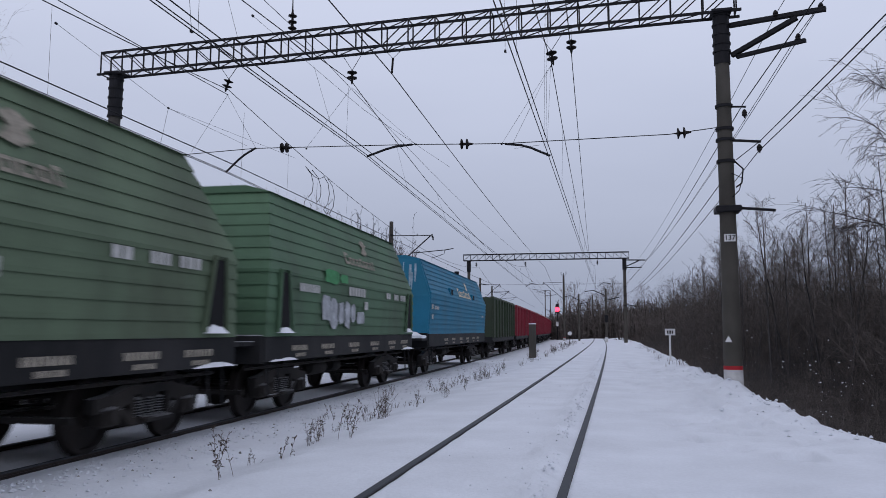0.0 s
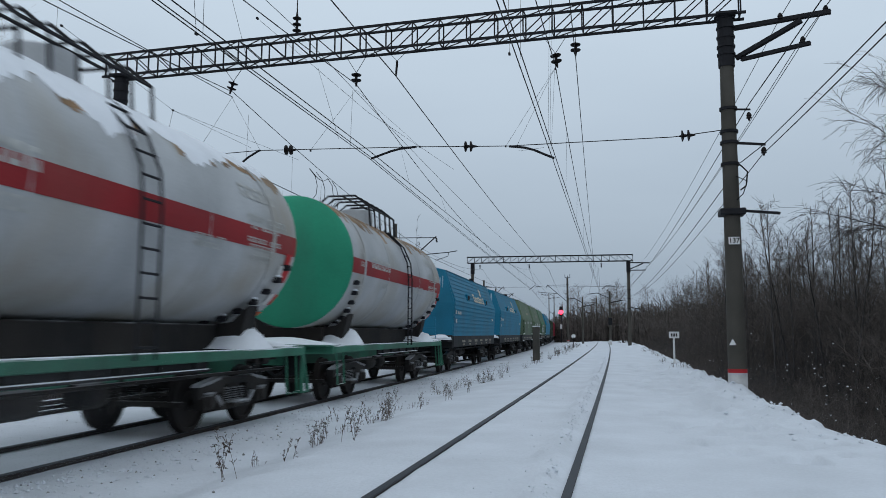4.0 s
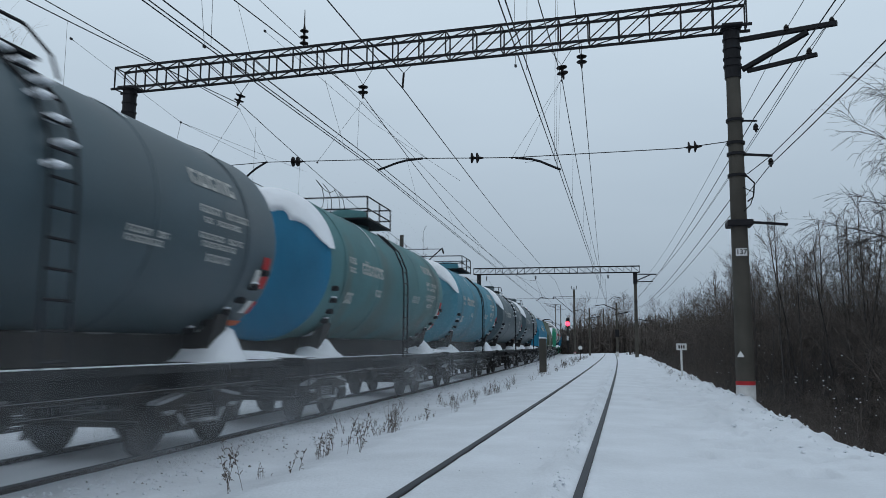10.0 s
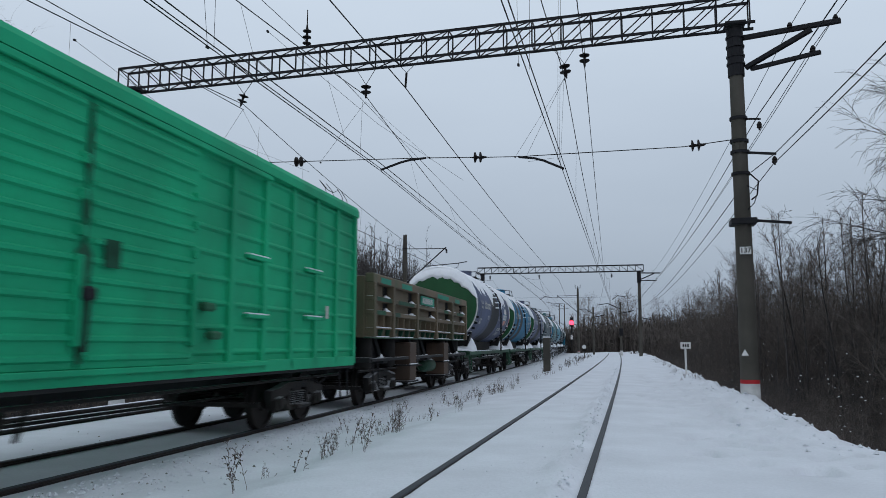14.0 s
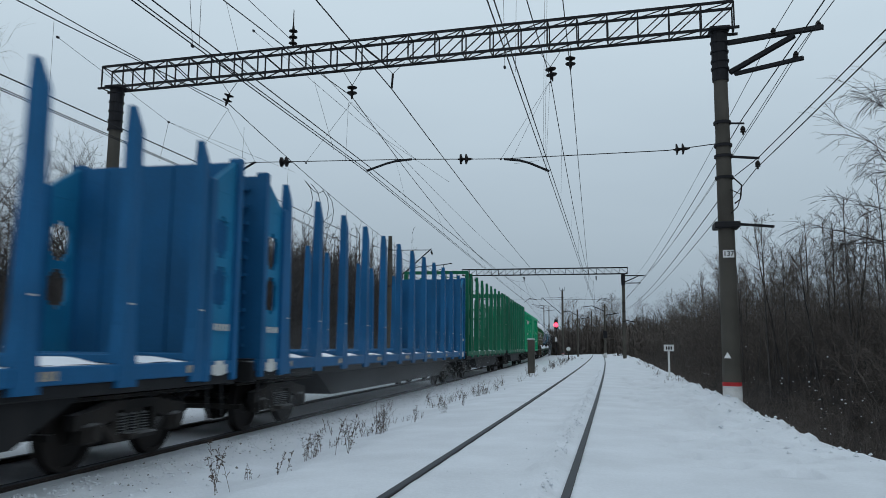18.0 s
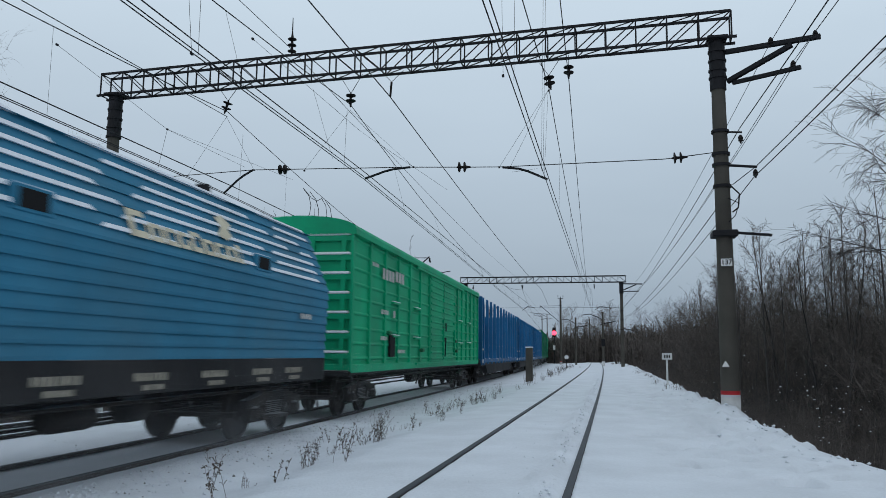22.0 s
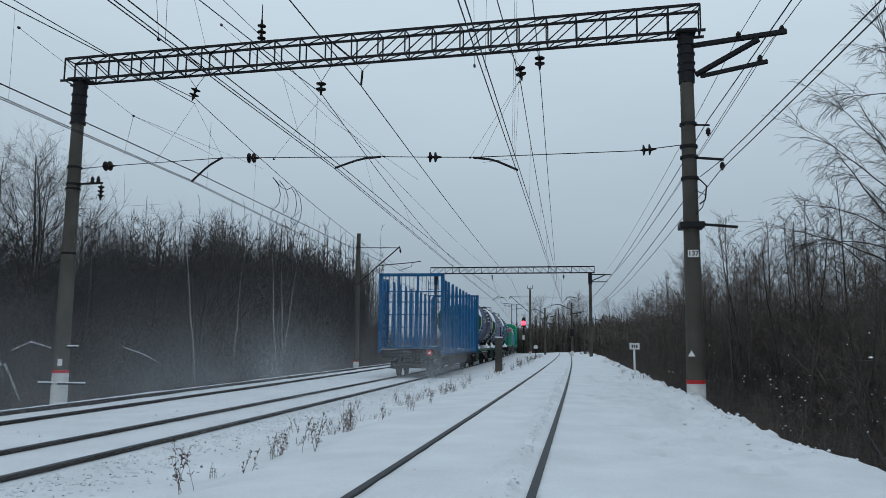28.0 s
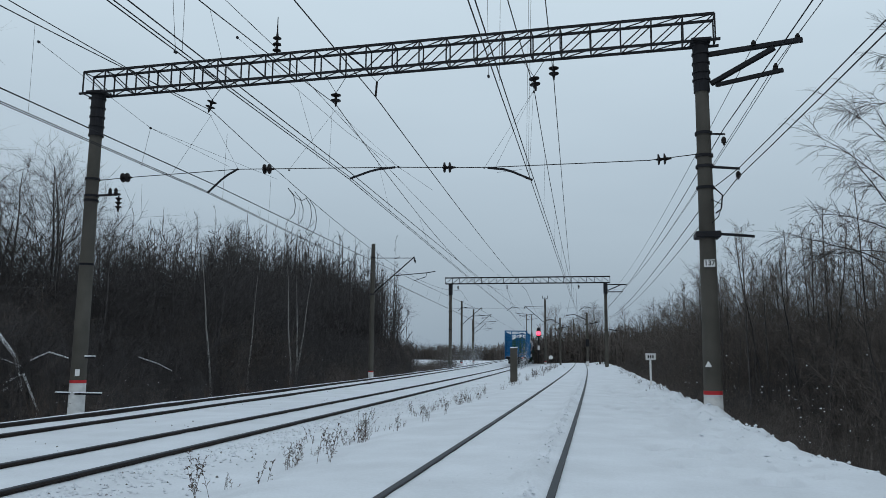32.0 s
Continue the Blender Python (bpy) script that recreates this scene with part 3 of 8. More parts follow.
# support points before, at and past the portal
for i, (nm, line, hp, cz) in enumerate((("left", x_left, HANGS[0], 6.0), ("train", x_train, HANGS[1], 6.2), ("near", x_near, HANGS[2], 5.95))):
    ow = thing("overhead_line", "contact wires hung by droppers from a sagging messenger cable", "overhead wire", group="overhead lines")
    tip = ARMS[i][1]
    z_far = 6.3 if i else 6.2
    sup = [(line(-46) + hp[0] - line(20.5), -46, hp[2]), hp, (line(88) + (0.3, 0.0, -0.3)[i], 88, 8.7), (line(160), 160, 8.7)]
    con = [(tip[0] + line(-46) - line(20.5) + (0.0, -0.2, 0.3)[i], -46, cz), tip, (line(88) - (0.3, -0.3, 0.3)[i], 88, z_far), (line(160), 160, 6.4)]
    for k in range(3):
        mw = sag(sup[k], sup[k + 1], 1.55 if k < 2 else 1.2, 26)
        part("messenger_cable", Shape().tube(mw, 0.012, 5, False), WIRE, ow)
        for s in (-0.045, 0.045):
            a, b = Vector(con[k]) + Vector((s, 0, 0)), Vector(con[k + 1]) + Vector((s, 0, 0))
            part("contact_wire", Shape().tube(sag(a, b, 0.05, 8), 0.0105, 5, False), WIRE, ow)
        for q in range(2, 26, 3):
            f = q / 26
            c = Vector(con[k]).lerp(Vector(con[k + 1]), f)
            part("dropper", Shape().tube([mw[q], c], 0.0038, 3, False), WIRE, ow)
# jumpers linking two lines
loops = thing("wire_jumpers", "looped jumper cables joining contact wire and messenger", "overhead wire")
for top, low in (((-11.54, 27.1, 7.55), (-11.2, 26.6, 6.25)), ((-11.56, 27.8, 7.57), (-11.23, 27.6, 6.25)), ((-11.6, 29.1, 7.6), (-11.25, 28.3, 6.05)), ((-11.61, 29.6, 7.58), (-11.3, 29.1, 6.05))):
    a, b = Vector(top), Vector(low)
    out = Vector((0.12, 0.35, 0))
    part("jumper", Shape().tube([a, a.lerp(b, 0.2) + out * 0.8, a.lerp(b, 0.5) + out, a.lerp(b, 0.8) + out * 0.7, b], 0.013, 5), WIRE, loops)
part("jumper", Shape().tube([(-11.54, 27.1, 7.56), (-11.56, 28.0, 7.35), (-11.58, 28.6, 7.36), (-11.6, 29.2, 7.58)], 0.013, 5), WIRE, loops)
part("jumper", Shape().tube([(-11.25, 28.3, 6.06), (-11.27, 28.7, 5.95), (-11.3, 29.1, 6.06)], 0.013, 5), WIRE, loops)

# feeders and signal wires that run along the line
feeders = thing("feeder_wires", "bare feeder and signal wires strung along the poles", "overhead wire")
RUNS = [((-6.13, 20.44, 8.6), 0.3, 0.016), ((-9.25, 20.5, 10.3), 0.4, 0.010), ((-1.04, 20.19, 8.7), 0.3, 0.012), ((-11.04, 20.7, 6.2), 0.1, 0.014), ((-6.8, 20.48, 6.38), 0.08, 0.012),
        ((3.99, 19.5, 9.1), 0.6, 0.009), ((4.9, 19.14, 9.08), 0.6, 0.010), ((4.4, 19.28, 8.42), 0.6, 0.009), ((3.2, 19.77, 6.98), 0.5, 0.012), ((3.45, 19.65, 5.67), 0.6, 0.011)]
for p, drop, r in RUNS:
    back = (p[0] + x_train(-46) - x_train(20), -46, p[2])
    fwd = (p[0] + x_train(88) - x_train(20) + 0.8, 88, p[2])
    far = (p[0] + x_train(160) - x_train(20) + 1.6, 160, p[2])
    part("feeder_wire", Shape().tube(sag(back, p, drop, 20) + sag(p, fwd, drop, 20)[1:] + sag(fwd, far, drop, 12)[1:], r, 5, False), WIRE, feeders)
# cable fan from the pole to the thick feeders
tip = (3.5, 19.65, 5.93)
part("feeder_wire", Shape().tube(sag((tip[0] + x_train(-46) - x_train(20), -46, tip[2]), tip, 0.7, 20) + [(2.98, 19.9, 5.55)], 0.011, 5, False), WIRE, feeders)
part("feeder_wire", Shape().tube(sag((2.9, 20.05, 5.4), (1.1, 88, 5.5), 0.6, 20), 0.012, 5, False), WIRE, feeders)
part("cable_tail", Shape().tube([(2.95, 19.85, 5.5), (3.12, 19.8, 5.3), (3.08, 19.8, 4.95), (2.95, 19.85, 4.85)], 0.02, 5), WIRE, feeders)
# second messenger and the thin pull-off wires round the arms
side = (-11.37, 20.69, 8.4)
part("messenger_cable", Shape().tube(sag((side[0] + 1.2, -46, 8.5), side, 0.7, 20), 0.011, 5, False), WIRE, feeders)
PULLS = [[(-11.28, 13.26, 7.65), (-11.0, 17, 6.9), (-10.72, 20.7, 6.8)], [(-11.28, 13.26, 7.65), (-11.0, 17, 6.9), (-10.6, 24, 7.15)], [(-11.0, 17, 6.9), (-11.2, 17, 5.9)],
         [(-11.4, 20.7, 8.4), (-12.6, 20.7, 6.62)], [(-11.4, 20.7, 8.4), (-10.4, 20.66, 6.7)], [(-11.3, 21.6, 8.1), (-11.35, 21.6, 6.0)],
         [(-7.35, 20.5, 8.3), (-8.75, 20.58, 6.6)], [(-7.35, 20.5, 8.3), (-5.4, 20.42, 6.5)], [(-7.5, 18.0, 8.1), (-6.9, 18.0, 6.2)], [(-7.45, 20.5, 8.3), (-7.5, 20.5, 6.55)], [(-7.2, 14.0, 7.75), (-6.3, 18.5, 7.0), (-5.2, 24, 6.6)],
         [(-1.1, 13.0, 7.6), (-1.8, 20.2, 6.2)], [(-1.06, 13.0, 7.6), (-1.75, 20.2, 6.2)], [(-1.7, 12.0, 7.15), (-1.82, 13.0, 6.2)],
         [(-1.58, 20.2, 8.45), (-2.65, 20.25, 6.33)], [(-1.58, 20.2, 8.45), (-2.95, 20.27, 6.35)], [(-1.6, 20.2, 8.4), (-1.8, 21.0, 6.1)], [(-1.9, 20.2, 6.25), (-2.6, 20.25, 6.2)],
         [(-11.2, 9.5, 7.3), (-11.1, 9.5, 5.95)], [(-6.9, 11.0, 7.55), (-6.75, 11.0, 6.2)], [(-7.0, 11.6, 7.6), (-6.75, 11.2, 6.25)]]
for pts in PULLS:
    part("pull_off_wire", Shape().tube(pts, 0.0042, 4, False), WIRE, feeders)
for x, y, z in ((-11.28, 13.26, 7.65), (-11.0, 17, 6.9), (-11.36, 20.7, 6.03), (-7.2, 14.0, 7.75), (-6.75, 11.0, 6.2), (-1.82, 13.0, 6.2), (-1.58, 20.2, 8.4), (-2.65, 20.25, 6.33), (-2.95, 20.27, 6.35), (-8.75, 20.58, 6.58), (-5.4, 20.42, 6.5), (-10.4, 20.66, 6.69)):
    part("wire_clamp", Shape().box(x - 0.018, x + 0.018, y - 0.03, y + 0.03, z - 0.02, z + 0.02), STEEL_DARK, feeders)
part("cable_tail", Shape().tube([(2.85, 19.8, 5.2), (3.1, 19.75, 5.05), (3.0, 19.75, 4.75), (2.85, 19.8, 4.6)], 0.012, 5), WIRE, feeders)


def far_portal(y, xl, xr, zt):
    p = thing("catenary_portal", "distant steel lattice crossbeam on two poles over the tracks", "portal")
    for x in (xl, xr):
        part("pole", Shape().lathe([(0.22, -0.9), (0.2, 1), (0.17, zt - 0.7)], (x, y, 0), "z", 10), CONCRETE, p, smooth=True)
        part("pole_cap_sleeve", Shape().lathe([(0.24, zt - 2.0), (0.24, zt - 0.72)], (x, y, 0), "z", 10), STEEL_DARK, p)
        for z in (6.2, 5.2, 4.1):
            clamp(p, x, y, z, 0.2)
    a0, a1 = xl - 0.6, xr + 0.5
    for w in (-0.23, 0.23):
        for z in (zt - 0.7, zt):
            part("chord", Shape().beam((a0, y + w, z), (a1, y + w, z), 0.09), STEEL_DARK, p)
    n = 22
    for k in range(n + 1):
        x = a0 + (a1 - a0) * k / n
        part("upright", Shape().beam((x, y - 0.23, zt - 0.7), (x, y - 0.23, zt), 0.06), STEEL_DARK, p)
        if k < n:
            x2 = a0 + (a1 - a0) * (k + 1) / n
            up = k < n // 2
            part("diagonal", Shape().beam((x, y - 0.23, zt - (0.7 if up else 0)), (x2, y - 0.23, zt - (0 if up else 0.7)), 0.05), STEEL_DARK, p)
    for a, b, w in (((xr, y, zt - 0.9), (xr + 2.3, y, zt - 0.95), 0.12), ((xr, y, zt - 1.7), (xr + 1.6, y, zt - 1.0), 0.11), ((xr + 0.2, y, zt - 1.75), (xr + 1.9, y, zt - 1.75), 0.1), ((xr, y, 4.3), (xr + 1.2, y, 4.05), 0.09)):
        part("bracket_arm", Shape().beam(a, b, w), STEEL_DARK, p)
    part("span_wire", Shape().tube([(xl, y, 6.6), (xr, y, 6.6)], 0.015, 4), WIRE, p)
    for i, line in enumerate((x_left, x_train, x_near)):
        x = line(y)
        sh = Shape()
        insulator(sh, (x, y, 9.2), (0, 0, -1), 3, 0.13, 0.14)
        part("insulator", sh, CERAMIC, p)
        part("steady_arm", Shape().tube([(x + 1.4, y, 6.6), (x + 0.6, y, 6.75), (x, y, 6.3)], 0.035, 5), STEEL_DARK, p)
    return p


far_portal(88, -16.75, 0.97, 10.15)


def mast(x, y, z0, z1, side, white=0.5):
    m = thing("catenary_mast", "concrete mast with a cantilever arm carrying the overhead line", "mast", group="line masts")
    pole(m, x, y, z0, z1, 0.2, 0.15, white)
    reach = 3.3 * side
    part("top_tie", Shape().tube([(x, y, z1 - 1.1), (x + reach, y, z1 - 1.15)], 0.03, 5), STEEL_DARK, m)
    part("strut", Shape().tube([(x, y, z1 - 3.9), (x + reach, y, z1 - 1.05)], 0.045, 6), STEEL_DARK, m)
    part("registration_arm", Shape().tube([(x + reach * 0.5, y, z1 - 2.5), (x + reach * 1.3, y, z1 - 2.3), (x + reach * 1.5, y, z1 - 2.2)], 0.035, 5), STEEL_DARK, m)
    part("steady_arm", Shape().tube([(x + reach * 1.3, y, z1 - 2.3), (x + reach * 1.28, y, z1 - 2.6), (x + reach * 1.0, y, z1 - 2.9)], 0.025, 5), STEEL_DARK, m)
    sh = Shape()
    insulator(sh, (x + reach, y, z1 - 1.2), (0.2 * side, 0, -1), 3, 0.09, 0.1)
    part("insulator", sh, CERAMIC, m)
    for z in (z1 - 1.1, z1 - 3.95):
        clamp(m, x, y, z, 0.18)
    return m


mast(-17.0, 57, -0.6, 9.75, 1)
mast(-21.9, 125, -0.6, 10.0, 1)
mast(-23.6, 148, -0.6, 10.0, 1)
mast(-8.3, 126, -0.3, 10.3, -1)
horned = thing("pole_horns", "two-pronged earthing horns on a mast's head", "fitting")
part("prongs", Shape().tube([(-8.7, 126, 10.9), (-8.7, 126, 10.4), (-7.9, 126, 10.4), (-7.9, 126, 10.9)], 0.05, 5).tube([(-8.3, 126, 10.2), (-8.3, 126, 10.7)], 0.05, 5), STEEL_DARK, horned)
mast(-30.5, 190, -0.6, 10.0, 1)
mast(-5.6, 190, -0.3, 10.0, -1)

# small lineside posts and signs
post = thing("marker_post", "squat grey concrete lineside post capped with snow", "post")
part("shaft", Shape().box(-4.88, -4.5, 43.85, 44.15, -0.4, 1.68, 0.03), CONCRETE, post)
part("snow_cap", Shape().box(-4.9, -4.48, 43.83, 44.17, 1.68, 1.74, 0.025), SNOW_CAP, post)
sign = thing("lineside_sign", "white rectangular board on a slim white post in the snow", "sign")
part("post", Shape().tube([(2.31, 36, -0.3), (2.31, 36, 1.2)], 0.045, 8), SIGN_WHITE, sign, smooth=True)
part("board", Shape().box(2.1, 2.54, 35.93, 35.95, 1.13, 1.42, 0.005), SIGN_WHITE, sign)
for k in range(3):
    part("board_bar", Shape().box(2.19 + k * 0.1, 2.25 + k * 0.1, 35.922, 35.928, 1.2, 1.34), SIGN_BLACK, sign)
signal = thing("light_signal", "mast light signal showing red beside the curve", "railway signal")
SX, SY = -10.5, 141
part("mast_tube", Shape().tube([(SX, SY, -0.6), (SX, SY, 6.2)], 0.08, 8), STEEL_DARK, signal, smooth=True)
part("head", Shape().box(SX - 0.28, SX + 0.28, SY - 0.1, SY + 0.15, 4.5, 6.2, 0.05), STEEL_DARK, signal)
part("lamp", Shape().lathe([(0.0, -0.12), (0.25, -0.09), (0.4, 0.0), (0.4, 0.05)], (SX, SY - 0.17, 5.2), "y", 16), RED_LAMP, signal, "lit red lens")
part("number_board", Shape().box(SX - 0.2, SX + 0.2, SY - 0.12, SY - 0.1, 2.2, 3.0), SIGN_WHITE, signal)
disc = thing("round_sign", "small round white track sign on a post", "sign")
part("post", Shape().tube([(-4.9, 83, -0.3), (-4.9, 83, 0.9)], 0.04, 6), STEEL_DARK, disc)
part("disc", Shape().lathe([(0.0, -0.02), (0.22, -0.02), (0.22, 0.02), (0.0, 0.02)], (-4.9, 83, 1.05), "y", 16), SIGN_WHITE, disc)
for x, y, h, reach, side in ((-5.25, 112, 6.6, 2.0, -1), (-1.25, 98, 6.6, 2.6, -1), (-18.4, 205, 12.0, 2.0, -1), (-17.9, 215, 12.5, 2.0, -1)):
    tp = thing("lineside_pole", "slim pole with a short bracket arm beside the line", "pole", group="lineside poles")
    z = ground_z(x, y)
    part("shaft", Shape().tube([(x, y, z - 0.4), (x, y, h)], [0.15, 0.11], 10), CONCRETE, tp, smooth=True)
    part("bracket_arm", Shape().tube([(x, y, h - 0.9), (x + side * reach * 0.6, y, h - 0.2), (x + side * reach, y, h - 0.35)], 0.05, 5), STEEL_DARK, tp)
    part("bracket_arm", Shape().beam((x - 0.3, y, h - 1.5), (x + 1.6, y, h - 1.1), 0.09), STEEL_DARK, tp)
    if y < 100:
        part("junction_box", Shape().box(x - 0.22, x + 0.22, y - 0.3, y - 0.12, 2.4, 3.3, 0.02), STEEL_DARK, tp)
        part("white_band", Shape().tube([(x, y, z), (x, y, z + 0.6)], 0.17, 10), POLE_WHITE, tp, smooth=True)


# ---- train ----
OLIVE = paint("olive_wagon_paint", (0.104, 0.150, 0.094), (0.045, 0.04, 0.028), 0.5)
GREEN_OLD = paint("worn_green_wagon_paint", (0.078, 0.150, 0.088), (0.045, 0.045, 0.035), 0.5)
OLIVE_DARK = paint("dark_olive_wagon_paint", (0.085, 0.105, 0.070), (0.04, 0.032, 0.028), 0.5)
BLUE_HOOD = paint("blue_wagon_paint", (0.015, 0.175, 0.285), (0.02, 0.11, 0.15), 0.4)
BLUE_PALE = paint("pale_blue_wagon_paint", (0.030, 0.175, 0.285), (0.07, 0.17, 0.23), 0.4, snow=0.5)
TEAL = paint("sea_green_wagon_paint", (0.023, 0.265, 0.155), (0.06, 0.09, 0.08), 0.3)
TEAL_FADED = paint("faded_green_wagon_paint", (0.024, 0.245, 0.165), (0.08, 0.15, 0.12), 0.4)
RUST_RED = paint("faded_red_paint", (0.26, 0.06, 0.05), (0.10, 0.06, 0.05), 0.5)
WHITE_TANK = paint("dirty_white_tank_paint", (0.42, 0.43, 0.44), (0.30, 0.25, 0.17), 0.7)
BLACK_TANK = paint("charcoal_tank_paint", (0.050, 0.080, 0.096), (0.062, 0.082, 0.094), 0.45, rough=0.5)
TURQ_TANK = paint("turquoise_tank_paint", (0.068, 0.232, 0.305), (0.12, 0.13, 0.12), 0.6, rough=0.62)
BLUE_TANK = paint("blue_tank_paint", (0.021, 0.165, 0.290), (0.03, 0.07, 0.09), 0.45, rough=0.62)
DEEP_BLUE_TANK = paint("deep_blue_tank_paint", (0.010, 0.109, 0.211), (0.015, 0.045, 0.06), 0.4, rough=0.62)
BROWN_TANK = paint("brown_green_tank_paint", (0.076, 0.190, 0.202), (0.13, 0.085, 0.055), 0.6, rough=0.62)
PURPLE_TANK = paint("blue_violet_tank_paint", (0.100, 0.122, 0.200), (0.05, 0.046, 0.052), 0.5, rough=0.62)
VIOLET_TANK = paint("deep_violet_blue_tank_paint", (0.055, 0.090, 0.185), (0.04, 0.042, 0.055), 0.45, rough=0.62)
GREEN_END = paint("dark_green_tank_end", (0.018, 0.085, 0.035), (0.04, 0.05, 0.04), 0.3, rough=0.62)
WHITE_RING = paint("white_tank_ring", (0.58, 0.58, 0.56), (0.3, 0.28, 0.26), 0.4)
TANK_STAIN = paint("black_spill_stain", (0.026, 0.027, 0.031), (0.05, 0.05, 0.052), 0.6, rough=0.62)
RED_STRIPE = paint("red_tank_stripe", (0.27, 0.022, 0.026), (0.25, 0.1, 0.08), 0.4)
BRIGHT_GREEN = paint("bright_green_wagon_paint", (0.002, 0.362, 0.175), (0.02, 0.12, 0.07), 0.3)
BRIGHT_GREEN_DARK = paint("green_door_gear", (0.01, 0.15, 0.07), (0.05, 0.05, 0.045), 0.5)
TIMBER_GREEN = paint("green_timber_wagon_paint", (0.009, 0.125, 0.069), (0.03, 0.05, 0.04), 0.3)
TIMBER_BLUE = paint("royal_blue_timber_wagon_paint", (0.009, 0.098, 0.235), (0.008, 0.05, 0.10), 0.3)
TIMBER_BLUE_LIGHT = paint("light_blue_timber_wagon_paint", (0.010, 0.163, 0.319), (0.015, 0.08, 0.13), 0.35)
DUMP_BROWN = paint("brown_green_dump_body", (0.144, 0.110, 0.074), (0.035, 0.06, 0.035), 0.6, snow=0.9)
DUMP_TOP = paint("brown_top_rail_paint", (0.15, 0.115, 0.078), (0.03, 0.10, 0.05), 0.75)
RUSTY_GEAR = paint("rusty_gear_box", (0.085, 0.055, 0.04), (0.03, 0.026, 0.024), 0.6)
GRIMY_SNOW = surf("grimy_snow", (0.34, 0.35, 0.37), 0.85, 0, 0.3, 6, 0.4, 14, (0.07, 0.065, 0.06), 0.8)
GRIME = surf("black_grime_streak", (0.012, 0.075, 0.042), 0.8, 0, 0.4, 3, 0.1, 30, (0.01, 0.16, 0.08), 0.5)
GONDOLA_RED = paint("faded_red_gondola_paint", (0.27, 0.032, 0.05), (0.08, 0.04, 0.035), 0.5)
GONDOLA_GREEN = paint("dark_green_gondola_paint", (0.045, 0.065, 0.04), (0.05, 0.04, 0.035), 0.5)

RUST_RUN = surf("rust_run", (0.24, 0.15, 0.085), 0.8, 0, 0.45, 1.6, 0.2, 25, (0.45, 0.40, 0.33), 0.85)
FADED_SIDE = surf("washed_out_side_paint", (0.11, 0.16, 0.12), 0.7, 0, 0.3, 2, 0.1, 30, (0.2, 0.1, 0.08), 0.5)
FROST_WHITE = surf("frozen_snow_crust", (0.62, 0.65, 0.68), 0.85, 0, 0.3, 5, 0.5, 14, (0.06, 0.16, 0.24), 0.5)
FROST = surf("thin_frost", (0.30, 0.42, 0.50), 0.8, 0, 0.3, 5, 0.1)
R_WHEEL = 0.475
SHARED = {}


def shared(key, build, smooth=False):
    if key not in SHARED:
        SHARED[key] = build().mesh(key, smooth)
    return SHARED[key]


def wheelset_shape():
    s = Shape().tube([(-1.02, 0, 0), (1.02, 0, 0)], 0.075, 10)
    for d in (-1, 1):
        x = d * 0.735
        prof = [(0.09, -0.09), (0.13, -0.09), (0.16, -0.03), (0.40, -0.02), (0.41, -0.065), (R_WHEEL, -0.065), (R_WHEEL + 0.003, 0.035), (R_WHEEL + 0.028, 0.045), (R_WHEEL + 0.028, 0.065), (0.41, 0.065), (0.40, 0.03), (0.16, 0.03), (0.13, 0.09), (0.09, 0.09)]
        s.lathe([(r, -d * a) for r, a in prof], (x, 0, 0), "x", 28)
    return s


def side_frame_shape():
    """Cast side frame of a three-piece bogie, at x = 0."""
    s = Shape()
    top = [(-1.22, 0.52), (-1.22, 0.70), (-0.86, 0.74), (-0.5, 0.82), (0.5, 0.82), (0.86, 0.74), (1.22, 0.70), (1.22, 0.52), (0.74, 0.52), (0.44, 0.62), (0.44, 0.70), (-0.44, 0.70), (-0.44, 0.62), (-0.74, 0.52)]
    low = [(-0.72, 0.52), (-0.46, 0.30), (0.46, 0.30), (0.72, 0.52), (0.60, 0.54), (0.42, 0.40), (-0.42, 0.40), (-0.60, 0.54)]
    for poly in (top, low):
        s.loft([[(x, y, z) for y, z in poly] for x in (-0.075, 0.075)])
    for y in (-0.43, 0.43):
        s.box(-0.07, 0.07, y - 0.05, y + 0.05, 0.38, 0.72)
    for y in (-0.925, 0.925):
        s.box(-0.11, 0.11, y - 0.17, y + 0.17, 0.34, 0.58, 0.03)
        s.lathe([(0.0, 0.17), (0.10, 0.16), (0.12, 0.11), (0.12, -0.1)], (0.0, y, 0.475), "x", 14)
    s.box(-0.2, 0.2, -0.3, 0.3, 0.33, 0.40, 0.02)
    return s


def springs_shape():
    s = Shape()
    prof = [(0.0, 0.40)]
    for k in range(7):
        z = 0.40 + k * 0.036
        prof += [(0.07, z), (0.09, z + 0.009), (0.07, z + 0.02)]
    s.lathe(prof + [(0.0, 0.66)], (0.0, 0.0, 0), "z", 10)
    return s


def bolster_shape():
    s = Shape().box(-1.05, 1.05, -0.22, 0.22, 0.60, 0.84, 0.04)
    s.box(-0.7, 0.7, -0.62, -0.5, 0.35, 0.55, 0.02).box(-0.7, 0.7, 0.5, 0.62, 0.35, 0.55, 0.02)
    s.tube([(-0.62, -1.5, 0.62), (-0.62, 1.5, 0.62)], 0.03, 5).tube([(0.62, -1.5, 0.62), (0.62, 1.5, 0.62)], 0.03, 5)
    for y in (-1.42, 1.42):
        s.box(-0.95, 0.95, y - 0.04, y + 0.04, 0.42, 0.5)
    return s


